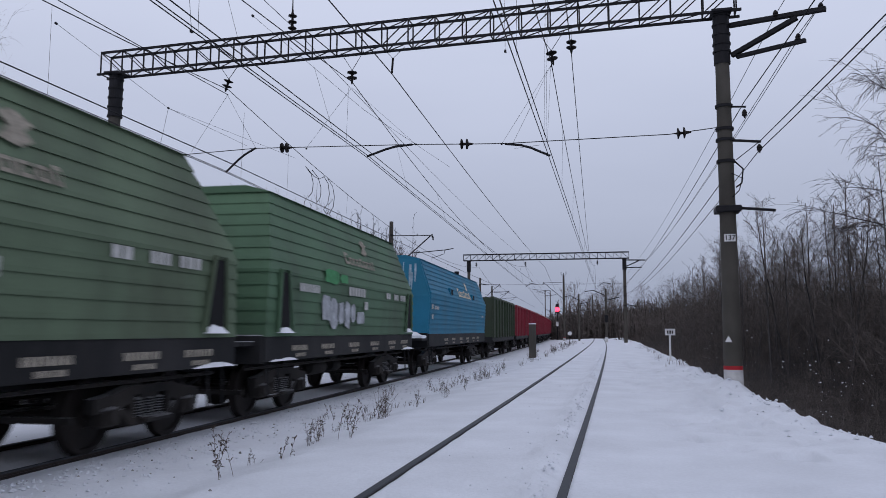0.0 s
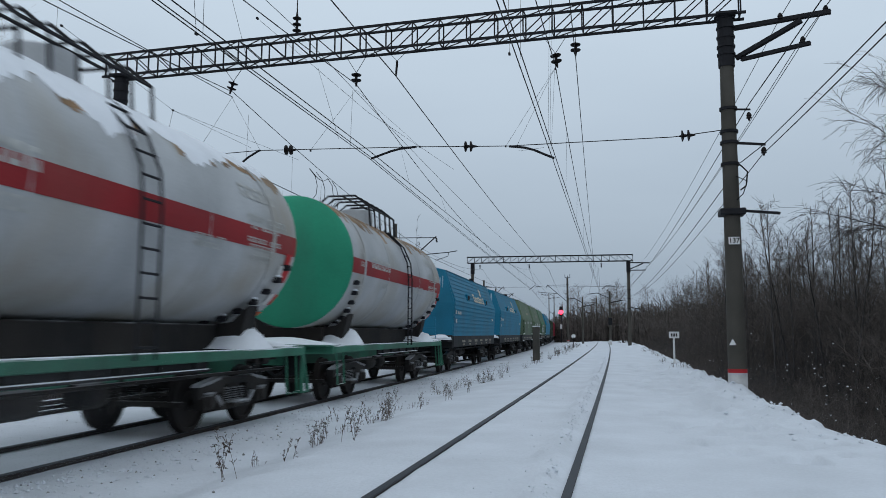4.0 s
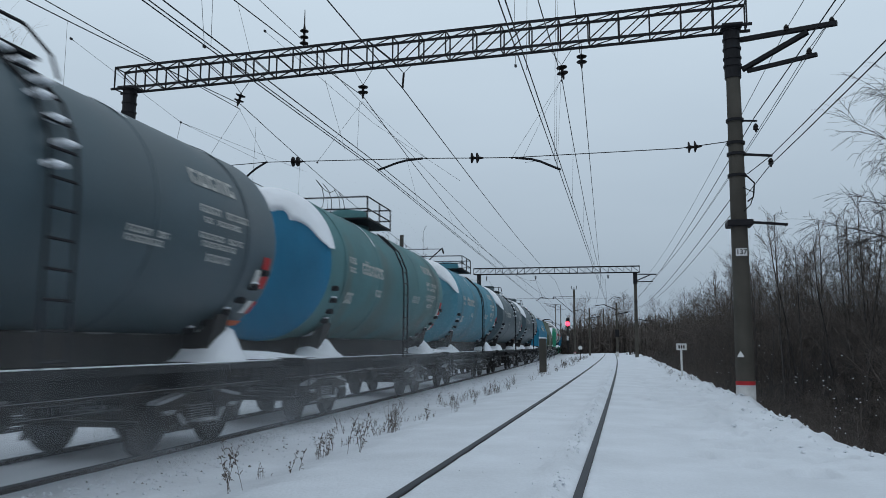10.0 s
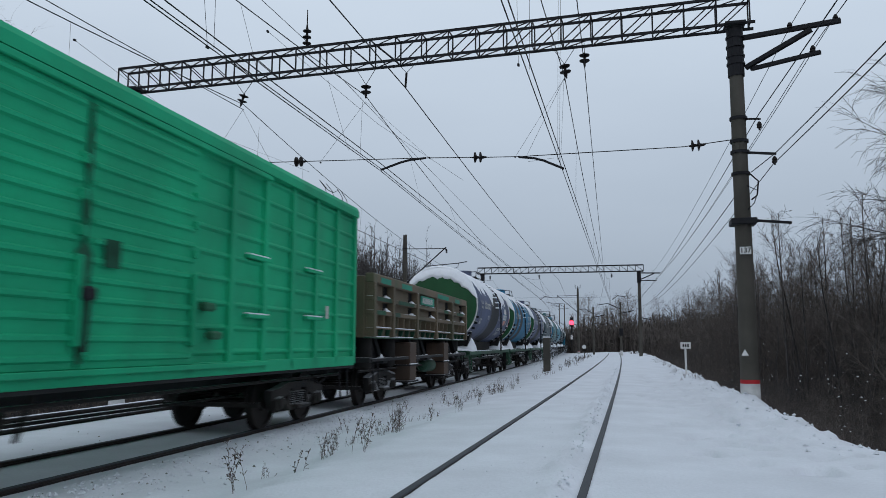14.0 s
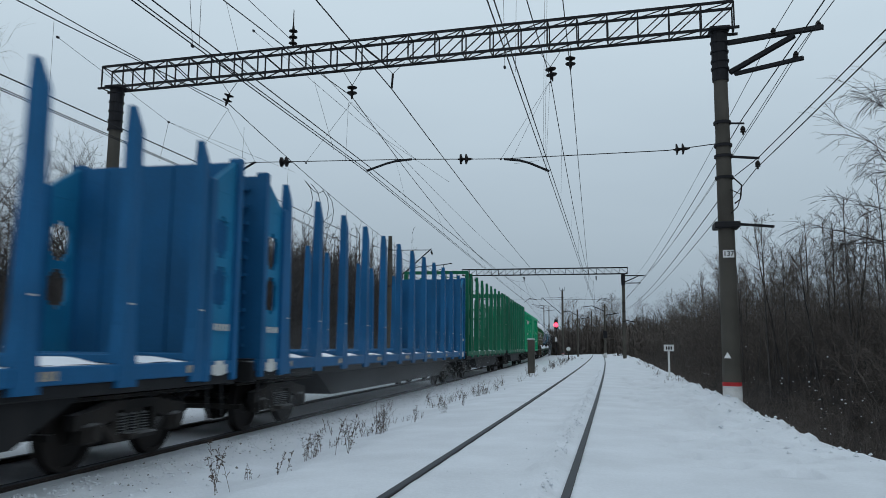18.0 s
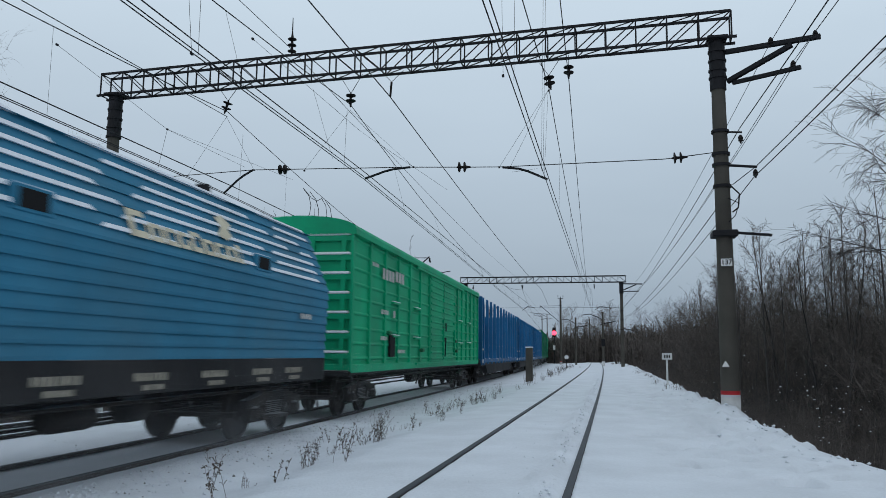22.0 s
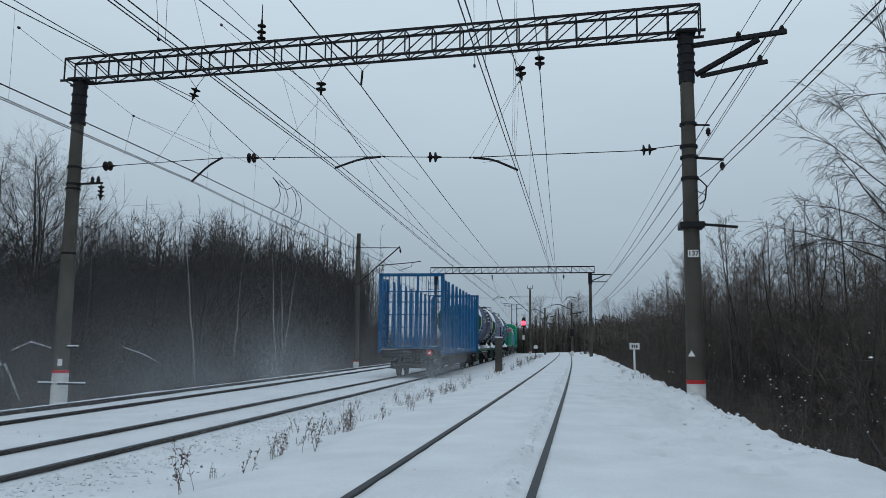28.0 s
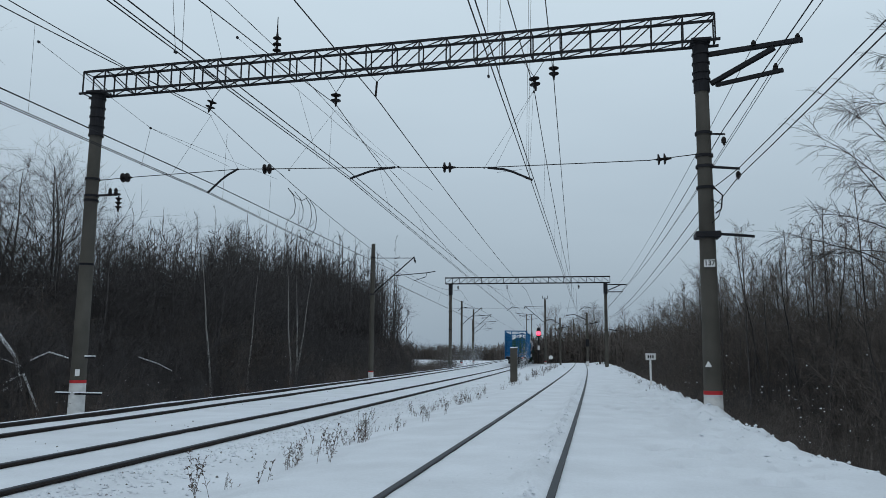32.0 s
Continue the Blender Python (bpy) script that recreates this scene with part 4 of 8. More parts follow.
def bogie_snow_shape():
    """Snow on the ledges of one side frame, at x = 0."""
    s = Shape()
    for d in (-1, 1):
        s.loft([[(x, d * 1.2, 0.70), (x, d * 0.88, 0.735), (x, d * 0.55, 0.80), (x, d * 0.55, 0.835), (x, d * 0.9, 0.785), (x, d * 1.18, 0.74)] for x in (-0.07, 0.085)])
        s.box(0.02, 0.135, d * 0.925 - 0.13, d * 0.925 + 0.12, 0.58, 0.615, 0.015)
        s.loft([[(x, d * 0.70, 0.535), (x, d * 0.50, 0.36), (x, d * 0.45, 0.405), (x, d * 0.62, 0.56)] for x in (0.0, 0.085)])
    s.box(0.0, 0.19, -0.3, 0.3, 0.40, 0.435, 0.015)
    return s


def bogie(root, yc, spin, snowy):
    f = part("bogie", shared("bolster", bolster_shape), BOGIE, root, "grimy cast-steel bogie dusted with snow", at=pose(0, yc, 0))
    for s in (-1, 1):
        part("side_frame", shared("side_frame", side_frame_shape, True), BOGIE, f, at=pose(s * 1.02, 0, 0))
        if s > 0 and snowy:
            part("frame_snow", shared("frame_snow", bogie_snow_shape), GRIMY_SNOW, f, at=pose(s * 1.02, 0, 0))
        for y in (-0.24, 0.0, 0.24):
            part("spring", shared("spring", springs_shape, True), BOGIE, f, at=pose(s * 1.02, y, 0))
        for q in (-1, 1):
            part("brake_shoe", shared("brake_shoe", lambda: Shape().box(-0.05, 0.05, -0.04, 0.04, -0.2, 0.2, 0.015)), BOGIE, f, at=pose(s * 0.735, q * 0.38, 0.48))
    for d in (-0.925, 0.925):
        w = part("wheelset", shared("wheelset", wheelset_shape, True), WHEEL, root, at=pose(0, yc + d, R_WHEEL))
        spin.append((w, yc + d))


def coupler(root, y, d, reach):
    s = Shape().box(-0.09, 0.09, min(y, y + d * reach), max(y, y + d * reach), 0.96, 1.14, 0.02)
    e = y + d * reach
    s.box(-0.2, 0.17, min(e - d * 0.28, e), max(e - d * 0.28, e), 0.88, 1.2, 0.04)
    s.box(0.02, 0.26, min(e, e + d * 0.2), max(e, e + d * 0.2), 0.92, 1.16, 0.03)
    part("coupler", s, BOGIE, root)
    hose = Shape().tube([(0.35, y, 0.95), (0.36, y + d * 0.25, 0.72), (0.3, y + d * 0.5, 0.62), (0.18, y + d * 0.8, 0.78)], 0.03, 6)
    part("brake_hose", hose, SHADE_HOSE_BLACK, root)


def running_gear(root, L, gap, inset=1.75, frame=None, spin=None, sill=(0.95, 1.27), snowy=False):
    frame = frame or FRAME
    z0, z1 = sill
    part("centre_sill", Shape().box(-0.28, 0.28, -L / 2 + 0.1, L / 2 - 0.1, 0.82, z1 - 0.03), frame, root)
    for s in (-1, 1):
        part("side_sill", Shape().box(s * 1.38 - 0.07, s * 1.38 + 0.07, -L / 2, L / 2, z0, z1, 0.015), frame, root)
    for d in (-1, 1):
        part("headstock", Shape().box(-1.42, 1.42, d * L / 2 - 0.1, d * L / 2 + 0.1, z0 - 0.03, z1 + 0.02, 0.02), frame, root)
        coupler(root, d * L / 2, d, gap / 2)
        bogie(root, d * (L / 2 - inset), spin, snowy)
        part("step", Shape().tube([(1.38, d * (L / 2 - 0.25), z0), (1.42, d * (L / 2 - 0.25), 0.42), (1.42, d * (L / 2 - 0.7), 0.42), (1.38, d * (L / 2 - 0.7), z0)], 0.02, 5), frame, root)
    part("brake_cylinder", Shape().lathe([(0.0, -0.3), (0.16, -0.3), (0.18, -0.2), (0.18, 0.2), (0.12, 0.3), (0.0, 0.3)], (0.55, 0.6, 0.72), "y", 14), BOGIE, root, smooth=True)
    part("air_reservoir", Shape().lathe([(0.0, -0.5), (0.14, -0.45), (0.17, -0.35), (0.17, 0.35), (0.14, 0.45), (0.0, 0.5)], (0.7, -1.0, 0.72), "y", 14), BOGIE, root, smooth=True)
    part("brake_rod", Shape().tube([(0.35, -L / 2 + 2, 0.6), (0.35, L / 2 - 2, 0.6)], 0.025, 5), BOGIE, root)
    part("brake_lever", Shape().beam((0.35, 1.4, 0.4), (0.45, 1.5, 0.95), 0.05), BOGIE, root)
    part("train_pipe", Shape().tube([(1.1, -L / 2, 0.88), (1.1, L / 2, 0.88)], 0.03, 5), BOGIE, root)


def bars(root, name, rows, mat, x, lean=0.0):
    """Unreadable writing as bars on the right-hand side: rows of (y, z, width, height)."""
    for y, z, w, h in rows:
        n = max(1, int(w / (h * 0.95)))
        s = Shape()
        for k in range(n):
            a = y + k * w / n
            s.add([(x - lean * (z - 2), a, z), (x - lean * (z - 2), a + w / n * 0.78, z), (x - lean * (z + h - 2), a + w / n * 0.78, z + h), (x - lean * (z + h - 2), a, z + h)], [(0, 1, 2, 3)])
        part(name, s, mat, root)


def mound(x0, x1, y0, y1, z, h, seed, lean=0.5, n=10):
    """A rounded, lumpy heap of snow on a flat bed; lean shifts its peak along y."""
    vs, fs = [], []
    for i in range(n + 1):
        for k in range(n + 1):
            u, v = i / n, k / n
            w = v ** (math.log(0.5) / math.log(lean)) if 0 < v < 1 else v
            lift = (math.sin(math.pi * u) * math.sin(math.pi * w)) ** 0.7 if 0 < u < 1 and 0 < w < 1 else 0.0
            q = noise.noise((u * 3 + seed * 1.7, v * 3, seed * 0.9))
            vs.append((x0 + (x1 - x0) * (u + 0.05 * q), y0 + (y1 - y0) * (v + 0.05 * q), z + h * lift * (0.85 + 0.45 * q)))
    for i in range(n):
        for k in range(n):
            a = i * (n + 1) + k
            fs.append((a, a + n + 1, a + n + 2, a + 1))
    return Shape().add(vs, fs)


def hood_ring(z0, z1, prof, L, lap):
    """One lapped board running right round a hopper body."""
    def at(z, out):
        w = np.interp(z, [p[0] for p in prof], [p[1] for p in prof]) + out
        e = L / 2 - np.interp(z, [p[0] for p in prof], [p[2] for p in prof]) + out
        return [(-w, -e, z), (w, -e, z), (w, e, z), (-w, e, z)]
    return Shape().loft([at(z0, lap), at(z0 + (z1 - z0) * 0.25, lap), at(z1, 0.0)])


def hopper(root, L, gap, mat, spin, top=4.16, rows=15, blue=False, snow_boards=False, logo=True):
    running_gear(root, L, gap, 1.65, FRAME, spin, (1.0, 1.45))
    if not blue:
        rows = 12
    if blue:
        top -= 0.12
        prof = [(1.44, 1.42, 0.0), (2.85, 1.5, 0.04), (top, 1.06, 0.24)]
    else:
        prof = [(1.44, 1.45, 0.0), (2.7, 1.47, 0.06), (top, 1.02, 0.95)]
    z0 = 1.44
    hs = (top - z0) / rows
    for k in range(rows):
        b = part("board", hood_ring(z0 + k * hs, z0 + (k + 1) * hs + 0.004, prof, L, 0.027 if blue else 0.022), mat, root)
        if mat is BLUE_PALE and z0 + k * hs > 2.75:
            rng = random.Random(k)
            y, zt = -L / 2 + 0.3 + 0.1 * k, z0 + (k + 1) * hs
            w = float(np.interp(zt, [p[0] for p in prof], [p[1] for p in prof]))
            while y < L / 2 - 1.0:
                e = min(L / 2 - 0.5, y + rng.uniform(1.2, 5.5))
                part("snow_ledge", Shape().loft([[(w - 0.01, a, zt), (w + 0.045, a, zt - 0.005), (w + 0.03, a + f, zt + 0.045), (w - 0.01, a + f, zt + 0.06)] for a, f in ((y, 0.1), (e, -0.1))]), SNOW_CAP, b)
                y = e + rng.uniform(0.1, 1.2)
        if snow_boards:
            e = L / 2 - np.interp(z0 + (k + 1) * hs, [p[0] for p in prof], [p[2] for p in prof])
            w = np.interp(z0 + (k + 1) * hs, [p[0] for p in prof], [p[1] for p in prof])
            part("snow_ledge", Shape().loft([[(-w + 0.1, -e - 0.05, z0 + (k + 1) * hs), (w - 0.25, -e - 0.05, z0 + (k + 1) * hs), (w - 0.3, -e + 0.02, z0 + (k + 1) * hs + 0.07), (-w + 0.15, -e + 0.02, z0 + (k + 1) * hs + 0.07)],
                                             [(-w + 0.1, -e + 0.06, z0 + (k + 1) * hs), (w - 0.25, -e + 0.06, z0 + (k + 1) * hs), (w - 0.3, -e + 0.06, z0 + (k + 1) * hs + 0.07), (-w + 0.15, -e + 0.06, z0 + (k + 1) * hs + 0.07)]]), SNOW_CAP, b)
    wt, et = prof[-1][1], L / 2 - prof[-1][2]
    roof = Shape().loft([[(-wt - 0.06, y, top), (wt + 0.06, y, top), (wt * 0.55, y, top + 0.14), (-wt * 0.55, y, top + 0.14)] for y in (-et - 0.05, et + 0.05)])
    part("roof", roof, mat, root)
    if not blue:
        for y in (-1.6, 1.9):
            part("hatch", Shape().loft([[(-0.55, y - 0.55, top + 0.1), (0.55, y - 0.55, top + 0.1), (0.55, y + 0.55, top + 0.1), (-0.55, y + 0.55, top + 0.1)],
                                        [(-0.45, y - 0.2, top + 0.27), (0.45, y - 0.2, top + 0.27), (0.45, y + 0.2, top + 0.27), (-0.45, y + 0.2, top + 0.27)]]), mat, root)
        for d in (-1, 1):
            y = d * (L / 2 - 0.72)
            # solid slab on the wall; its black colour paints the shade inside the opening
            part("end_opening_shade", Shape().loft([[(x, y - d * 0.2, 1.6), (x, y + d * 0.24, 1.6), (x, y + d * 0.2, 2.6), (x, y - d * 0.08, 2.6)] for x in (1.46, 1.525)]), SHADE_HOSE_BLACK, root, "dark slab painted as the shaded opening in the hopper's end frame")
            part("opening_frame", Shape().tube([(1.53, y - d * 0.36, 1.52), (1.53, y - d * 0.08, 2.65), (1.53, y + d * 0.24, 2.65), (1.53, y + d * 0.34, 1.52)], 0.035, 4), mat, root)
            part("snow_ledge", mound(1.36, 1.6, y - 0.28, y + 0.3, 1.5, 0.17, y), SNOW_CAP, root, smooth="all")
            part("snow_ledge", mound(1.3, 1.5, y - 0.5, y + 0.75, 1.0, 0.09, y + 3), SNOW_CAP, root, smooth="all")
            part("end_platform", Shape().box(-1.3, 1.3, d * L / 2 - 0.02 if d > 0 else -L / 2 - 0.55, L / 2 + 0.55 if d > 0 else -L / 2 + 0.02, 1.28, 1.36, 0.01), FRAME, root)
    else:
        for y in (-2.8, 2.8):
            part("side_hatch", Shape().box(1.28, 1.50, y - 0.3, y + 0.3, 2.92, 3.22, 0.02), mat, root)
            # the hatch is closed; a black plate paints its shaded inside
            part("hatch_opening_shade", Shape().box(1.46, 1.505, y - 0.22, y + 0.22, 2.97, 3.17), SHADE_HOSE_BLACK, root)
        part("end_panel", Shape().loft([[(-1.40, -L / 2 - 0.06, 1.4), (1.40, -L / 2 - 0.06, 1.4), (1.40, -L / 2, 1.4), (-1.40, -L / 2, 1.4)], [(-1.48, -L / 2 - 0.03, 2.75), (1.48, -L / 2 - 0.03, 2.75), (1.48, -L / 2 + 0.1, 2.75), (-1.48, -L / 2 + 0.1, 2.75)],
                                        [(-1.06, -L / 2 + 0.14, top), (1.06, -L / 2 + 0.14, top), (1.06, -L / 2 + 0.27, top), (-1.06, -L / 2 + 0.27, top)]]), FROST_WHITE if mat is BLUE_PALE else mat, root, "plain steel end wall")
        part("end_deck", Shape().box(-1.4, 1.4, -L / 2 - 0.9, -L / 2 - 0.05, 1.22, 1.3, 0.01), FRAME, root)
        for k in range(3):
            part("snow_drift", mound(-1.4 + 0.9 * k, -0.42 + 0.91 * k, -L / 2 - 0.9, -L / 2 + 0.06, 1.3, 0.24, L + k, 0.55), SNOW_CAP, root, "lumpy snow lying on the end platform", "all")
        part("snow_drift", Shape().box(-1.36, 1.38, -L / 2 - 0.86, -L / 2 - 0.02, 1.3, 1.4, 0.04), SNOW_CAP, root)
        # frost run down the end wall
        rng = random.Random(int(L * 100))
        frost = Shape()
        for k in range(17):
            x, z1, ln = -1.0 + 0.122 * k + rng.uniform(-0.05, 0.05), rng.uniform(3.5, top - 0.06), rng.uniform(0.3, 1.0)
            yy = lambda z: -L / 2 - 0.036 + 0.17 * max(0.0, z - 2.75) / (top - 2.75) + (0.0 if z > 2.75 else -0.022 * (2.75 - z))
            wd = rng.uniform(0.015, 0.05)
            frost.add([(x - wd * 0.5, yy(z1 - ln), z1 - ln), (x + wd * 0.4, yy(z1 - ln), z1 - ln), (x + wd, yy(z1 - ln * 0.4), z1 - ln * 0.4), (x + wd * 0.8, yy(z1), z1), (x - wd * 0.8, yy(z1), z1), (x - wd, yy(z1 - ln * 0.4), z1 - ln * 0.4)], [(0, 1, 2, 3, 4, 5)])
        tagged(part("frost", frost, FROST, root, "streaks of frost on the end wall"), kind="stuff")
        for z in (1.75, 2.15):
            part("hand_rail", Shape().tube([(-1.3, -L / 2 - 0.85, z), (0.9, -L / 2 - 0.85, z)], 0.02, 5), mat, root)
        for x in (-1.3, -0.2, 0.9):
            part("rail_post", Shape().tube([(x, -L / 2 - 0.85, 1.3), (x, -L / 2 - 0.85, 2.15)], 0.02, 5), mat, root)
        for y in (1.6,):
            part("roof_latch", Shape().box(0.8, 1.0, y, y + 0.12, top + 0.05, top + 0.2, 0.01), STEEL_DARK, root)
    slope = (prof[1][1] - prof[2][1]) / (prof[2][0] - prof[1][0])
    lx = lambda z: float(np.interp(z, [p[0] for p in prof], [p[1] for p in prof])) + 0.05
    if logo:
        # a tall first mark, then low rounded ones with gaps, on a faint slope
        s = Shape()
        y, z = (-1.1, 2.97) if blue else (-0.9, 3.1)
        for k, (w, h) in enumerate(((0.42, 0.36), (0.3, 0.24), (0.3, 0.24), (0.3, 0.24), (0.3, 0.3), (0.34, 0.24), (0.3, 0.24), (0.3, 0.24), (0.18, 0.3))):
            if not blue:
                w, h = w * 0.72, h * 0.75
            stem = w * 0.3
            for y0, y1, z0, z1 in ((y, y + stem, z, z + h), (y, y + w, z, z + h * 0.26), (y + w - stem * (0.9 if k % 2 else 0.4), y + w, z + h * 0.2, z + h * (0.9 if k % 3 else 0.6)), (y + stem, y + w * 0.9, z + h * 0.78, z + h)):
                s.add([(lx(z0), y0, z0), (lx(z0), y1, z0), (lx(z1), y1, z1), (lx(z1), y0, z1)], [(0, 1, 2, 3)])
            y += w + 0.05
        part("company_lettering", s, LOGO_CREAM if blue else SILL_MARK, root, "faded cream company lettering as plain marks")["kind"] = "stuff"
        e = 1.35 if blue else 0.6
        zb = 3.3 if blue else 3.42
        part("emblem", Shape().add([(lx(zz), e + yy, zz) for yy, zz in ((0.0, zb + 0.06), (0.3, zb), (0.52, zb + 0.1), (0.42, zb + 0.2), (0.58, zb + 0.3), (0.3, zb + 0.42), (0.05, zb + 0.34), (0.2, zb + 0.22))], [tuple(range(8))]), LOGO_CREAM if blue else SILL_MARK, root)
    bars(root, "marking", [(-L / 2 + 0.12, 2.3, 0.3, 0.16), (-L / 2 + 0.12, 1.95, 0.3, 0.16), (-L / 2 + 0.6, 2.3, 0.8, 0.12), (L / 2 - 1.6, 2.2, 0.6, 0.1)] if blue else [(-1.0, 2.35, 1.3, 0.2), (2.2, 2.4, 0.45, 0.16), (3.0, 2.4, 0.5, 0.16), (3.8 if L > 12 else 3.7, 2.4, 0.6, 0.16), (0.2, 2.05, 0.35, 0.2), (-4.0, 2.3, 1.1, 0.16)], MARK, lx(2.4))
    for y in (-4.2, -2.6, -0.8, 0.9, 2.6, 4.0):
        bars(root, "sill_marking", [(y, 1.17, 0.8, 0.1), (y + 0.2, 1.05, 0.5, 0.07)], SILL_MARK, 1.462)


def ladder(root, mat, x, y, z0, z1, w=0.4, along="y", bend=None):
    s = Shape()
    n = int((z1 - z0) / 0.3)
    off = (lambda z: bend(z)) if bend else (lambda z: 0.0)
    for d in (-w / 2, w / 2):
        s.tube([((x + off(z)) if along == "y" else x + d, (y + d) if along == "y" else y, z) for z in np.linspace(z0, z1, 8)], 0.022, 5)
    for k in range(n):
        z = z0 + (k + 0.5) * (z1 - z0) / n
        if along == "y":
            s.tube([(x + off(z), y - w / 2, z), (x + off(z), y + w / 2, z)], 0.018, 5)
        else:
            s.tube([(x - w / 2, y, z), (x + w / 2, y, z)], 0.018, 5)
    part("ladder", s, mat, root, smooth=True)


def shell(y0, y1, r, a0, a1, zc, n=14, thick=0.006):
    """A patch of a barrel's skin between two lengths and two angles from the top (degrees, towards the right)."""
    vs, fs = [], []
    for k in range(n + 1):
        a = radians(a0 + (a1 - a0) * k / n)
        for y in (y0, y1):
            vs.append(((r + thick) * math.sin(a), y, zc + (r + thick) * math.cos(a)))
    for k in range(n):
        fs.append((2 * k, 2 * k + 1, 2 * k + 3, 2 * k + 2))
    return Shape().add(vs, fs)


def snow_on_barrel(L, r, zc, seed, y0, y1, wide):
    """A lumpy sheet of snow along a barrel's crown, hanging down over its rear end."""
    ny, na = 96, 14
    rim = [[wide * (0.50 + 0.26 * noise.noise((j * 0.11, seed, s)) + 0.09 * noise.noise((j * 0.42, seed, s + 4)) + 0.05 * noise.noise((j * 1.1, seed, s + 9))) for j in range(ny + 1)] for s in (0.3, 7.7)]
    vs, fs = [], []
    for j in range(ny + 1):
        y = y0 + (y1 - y0) * j / ny
        rr = r
        e = (-L / 2 + 0.32) - y
        if e > 0:
            rr = r * math.sqrt(max(0.02, 1 - (e / 0.36) ** 2)) if e < 0.36 else 0.14 * r
        lo, hi = -rim[0][j], rim[1][j]
        if j in (0, ny):
            lo, hi = lo * 0.5, hi * 0.5
        for k in range(na + 1):
            f = k / na
            a = radians(lo + (hi - lo) * f)
            th = 0.11 * math.sin(math.pi * f) ** 0.5 * (0.7 + 0.4 * noise.noise((y * 1.3, f * 3, seed))) * (0.3 if j in (0, ny) else 1)
            q = rr + th + 0.004
            vs.append((q * math.sin(a), y, zc + q * math.cos(a)))
    for j in range(ny):
        for k in range(na):
            i = j * (na + 1) + k
            fs.append((i, i + 1, i + na + 2, i + na + 1))
    return Shape().add(vs, fs)


def end_snow(L, r, zc, seed):
    """Snow plastered on the upper rear end of a barrel: a crescent that reaches down on the right in a ragged tongue."""
    vs, fs, na, nr = [], [], 26, 6
    y_end = -L / 2 + 0.36
    for k in range(na + 1):
        a = radians(-62 + 142 * k / na)
        f = k / na
        deep = (0.08 + 0.24 * math.sin(math.pi * min(1, f * 1.05)) ** 0.8) * (1 + 0.35 * noise.noise((k * 0.5, seed * 3.1, 2))) * (1.0 if k not in (0, na) else 0.15)
        for q in range(nr + 1):
            rr = r * (1.02 - deep * q / nr) if q else r * 1.03
            bulge = 0.36 * math.sqrt(max(0, 1 - min(1, rr / r) ** 2))
            th = 0.10 if 0 < q < nr else 0.0
            vs.append((rr * math.sin(a), y_end - bulge - th + (0.12 if q == 0 else 0), zc + rr * math.cos(a)))
    for k in range(na):
        for q in range(nr):
            i = k * (nr + 1) + q
            fs.append((i, i + 1, i + nr + 2, i + nr + 1))
    return Shape().add(vs, fs)


def lettering(root, rows, r, zc):
    """Unreadable painted lettering on a barrel: rows of (start, angle of the foot, length, height in degrees)."""
    for y, a, w, h in rows:
        s = Shape()
        n = max(3, int(w / (0.05 + 0.022 * h)))
        for k in range(n):
            if (k * 7 + int(a)) % 9 == 4:
                continue
            c, wd = y + k * w / n, w / n
            top_a = a - h
            for q in (shell(c, c + wd * 0.26, r, top_a, a, zc, 1, 0.012), shell(c + wd * 0.26, c + wd * 0.74, r, top_a, top_a + h * 0.22, zc, 1, 0.012),
                      shell(c + wd * (0.26 if k % 3 else 0.5), c + wd * 0.76, r, a - h * 0.24, a, zc, 1, 0.012), shell(c + wd * 0.56, c + wd * 0.76, r, top_a + h * (0.2 if k % 2 else 0.5), a, zc, 1, 0.012)):
                s.add(q.v, q.f)
        tagged(part("marking", s, MARK, root), kind="stuff")


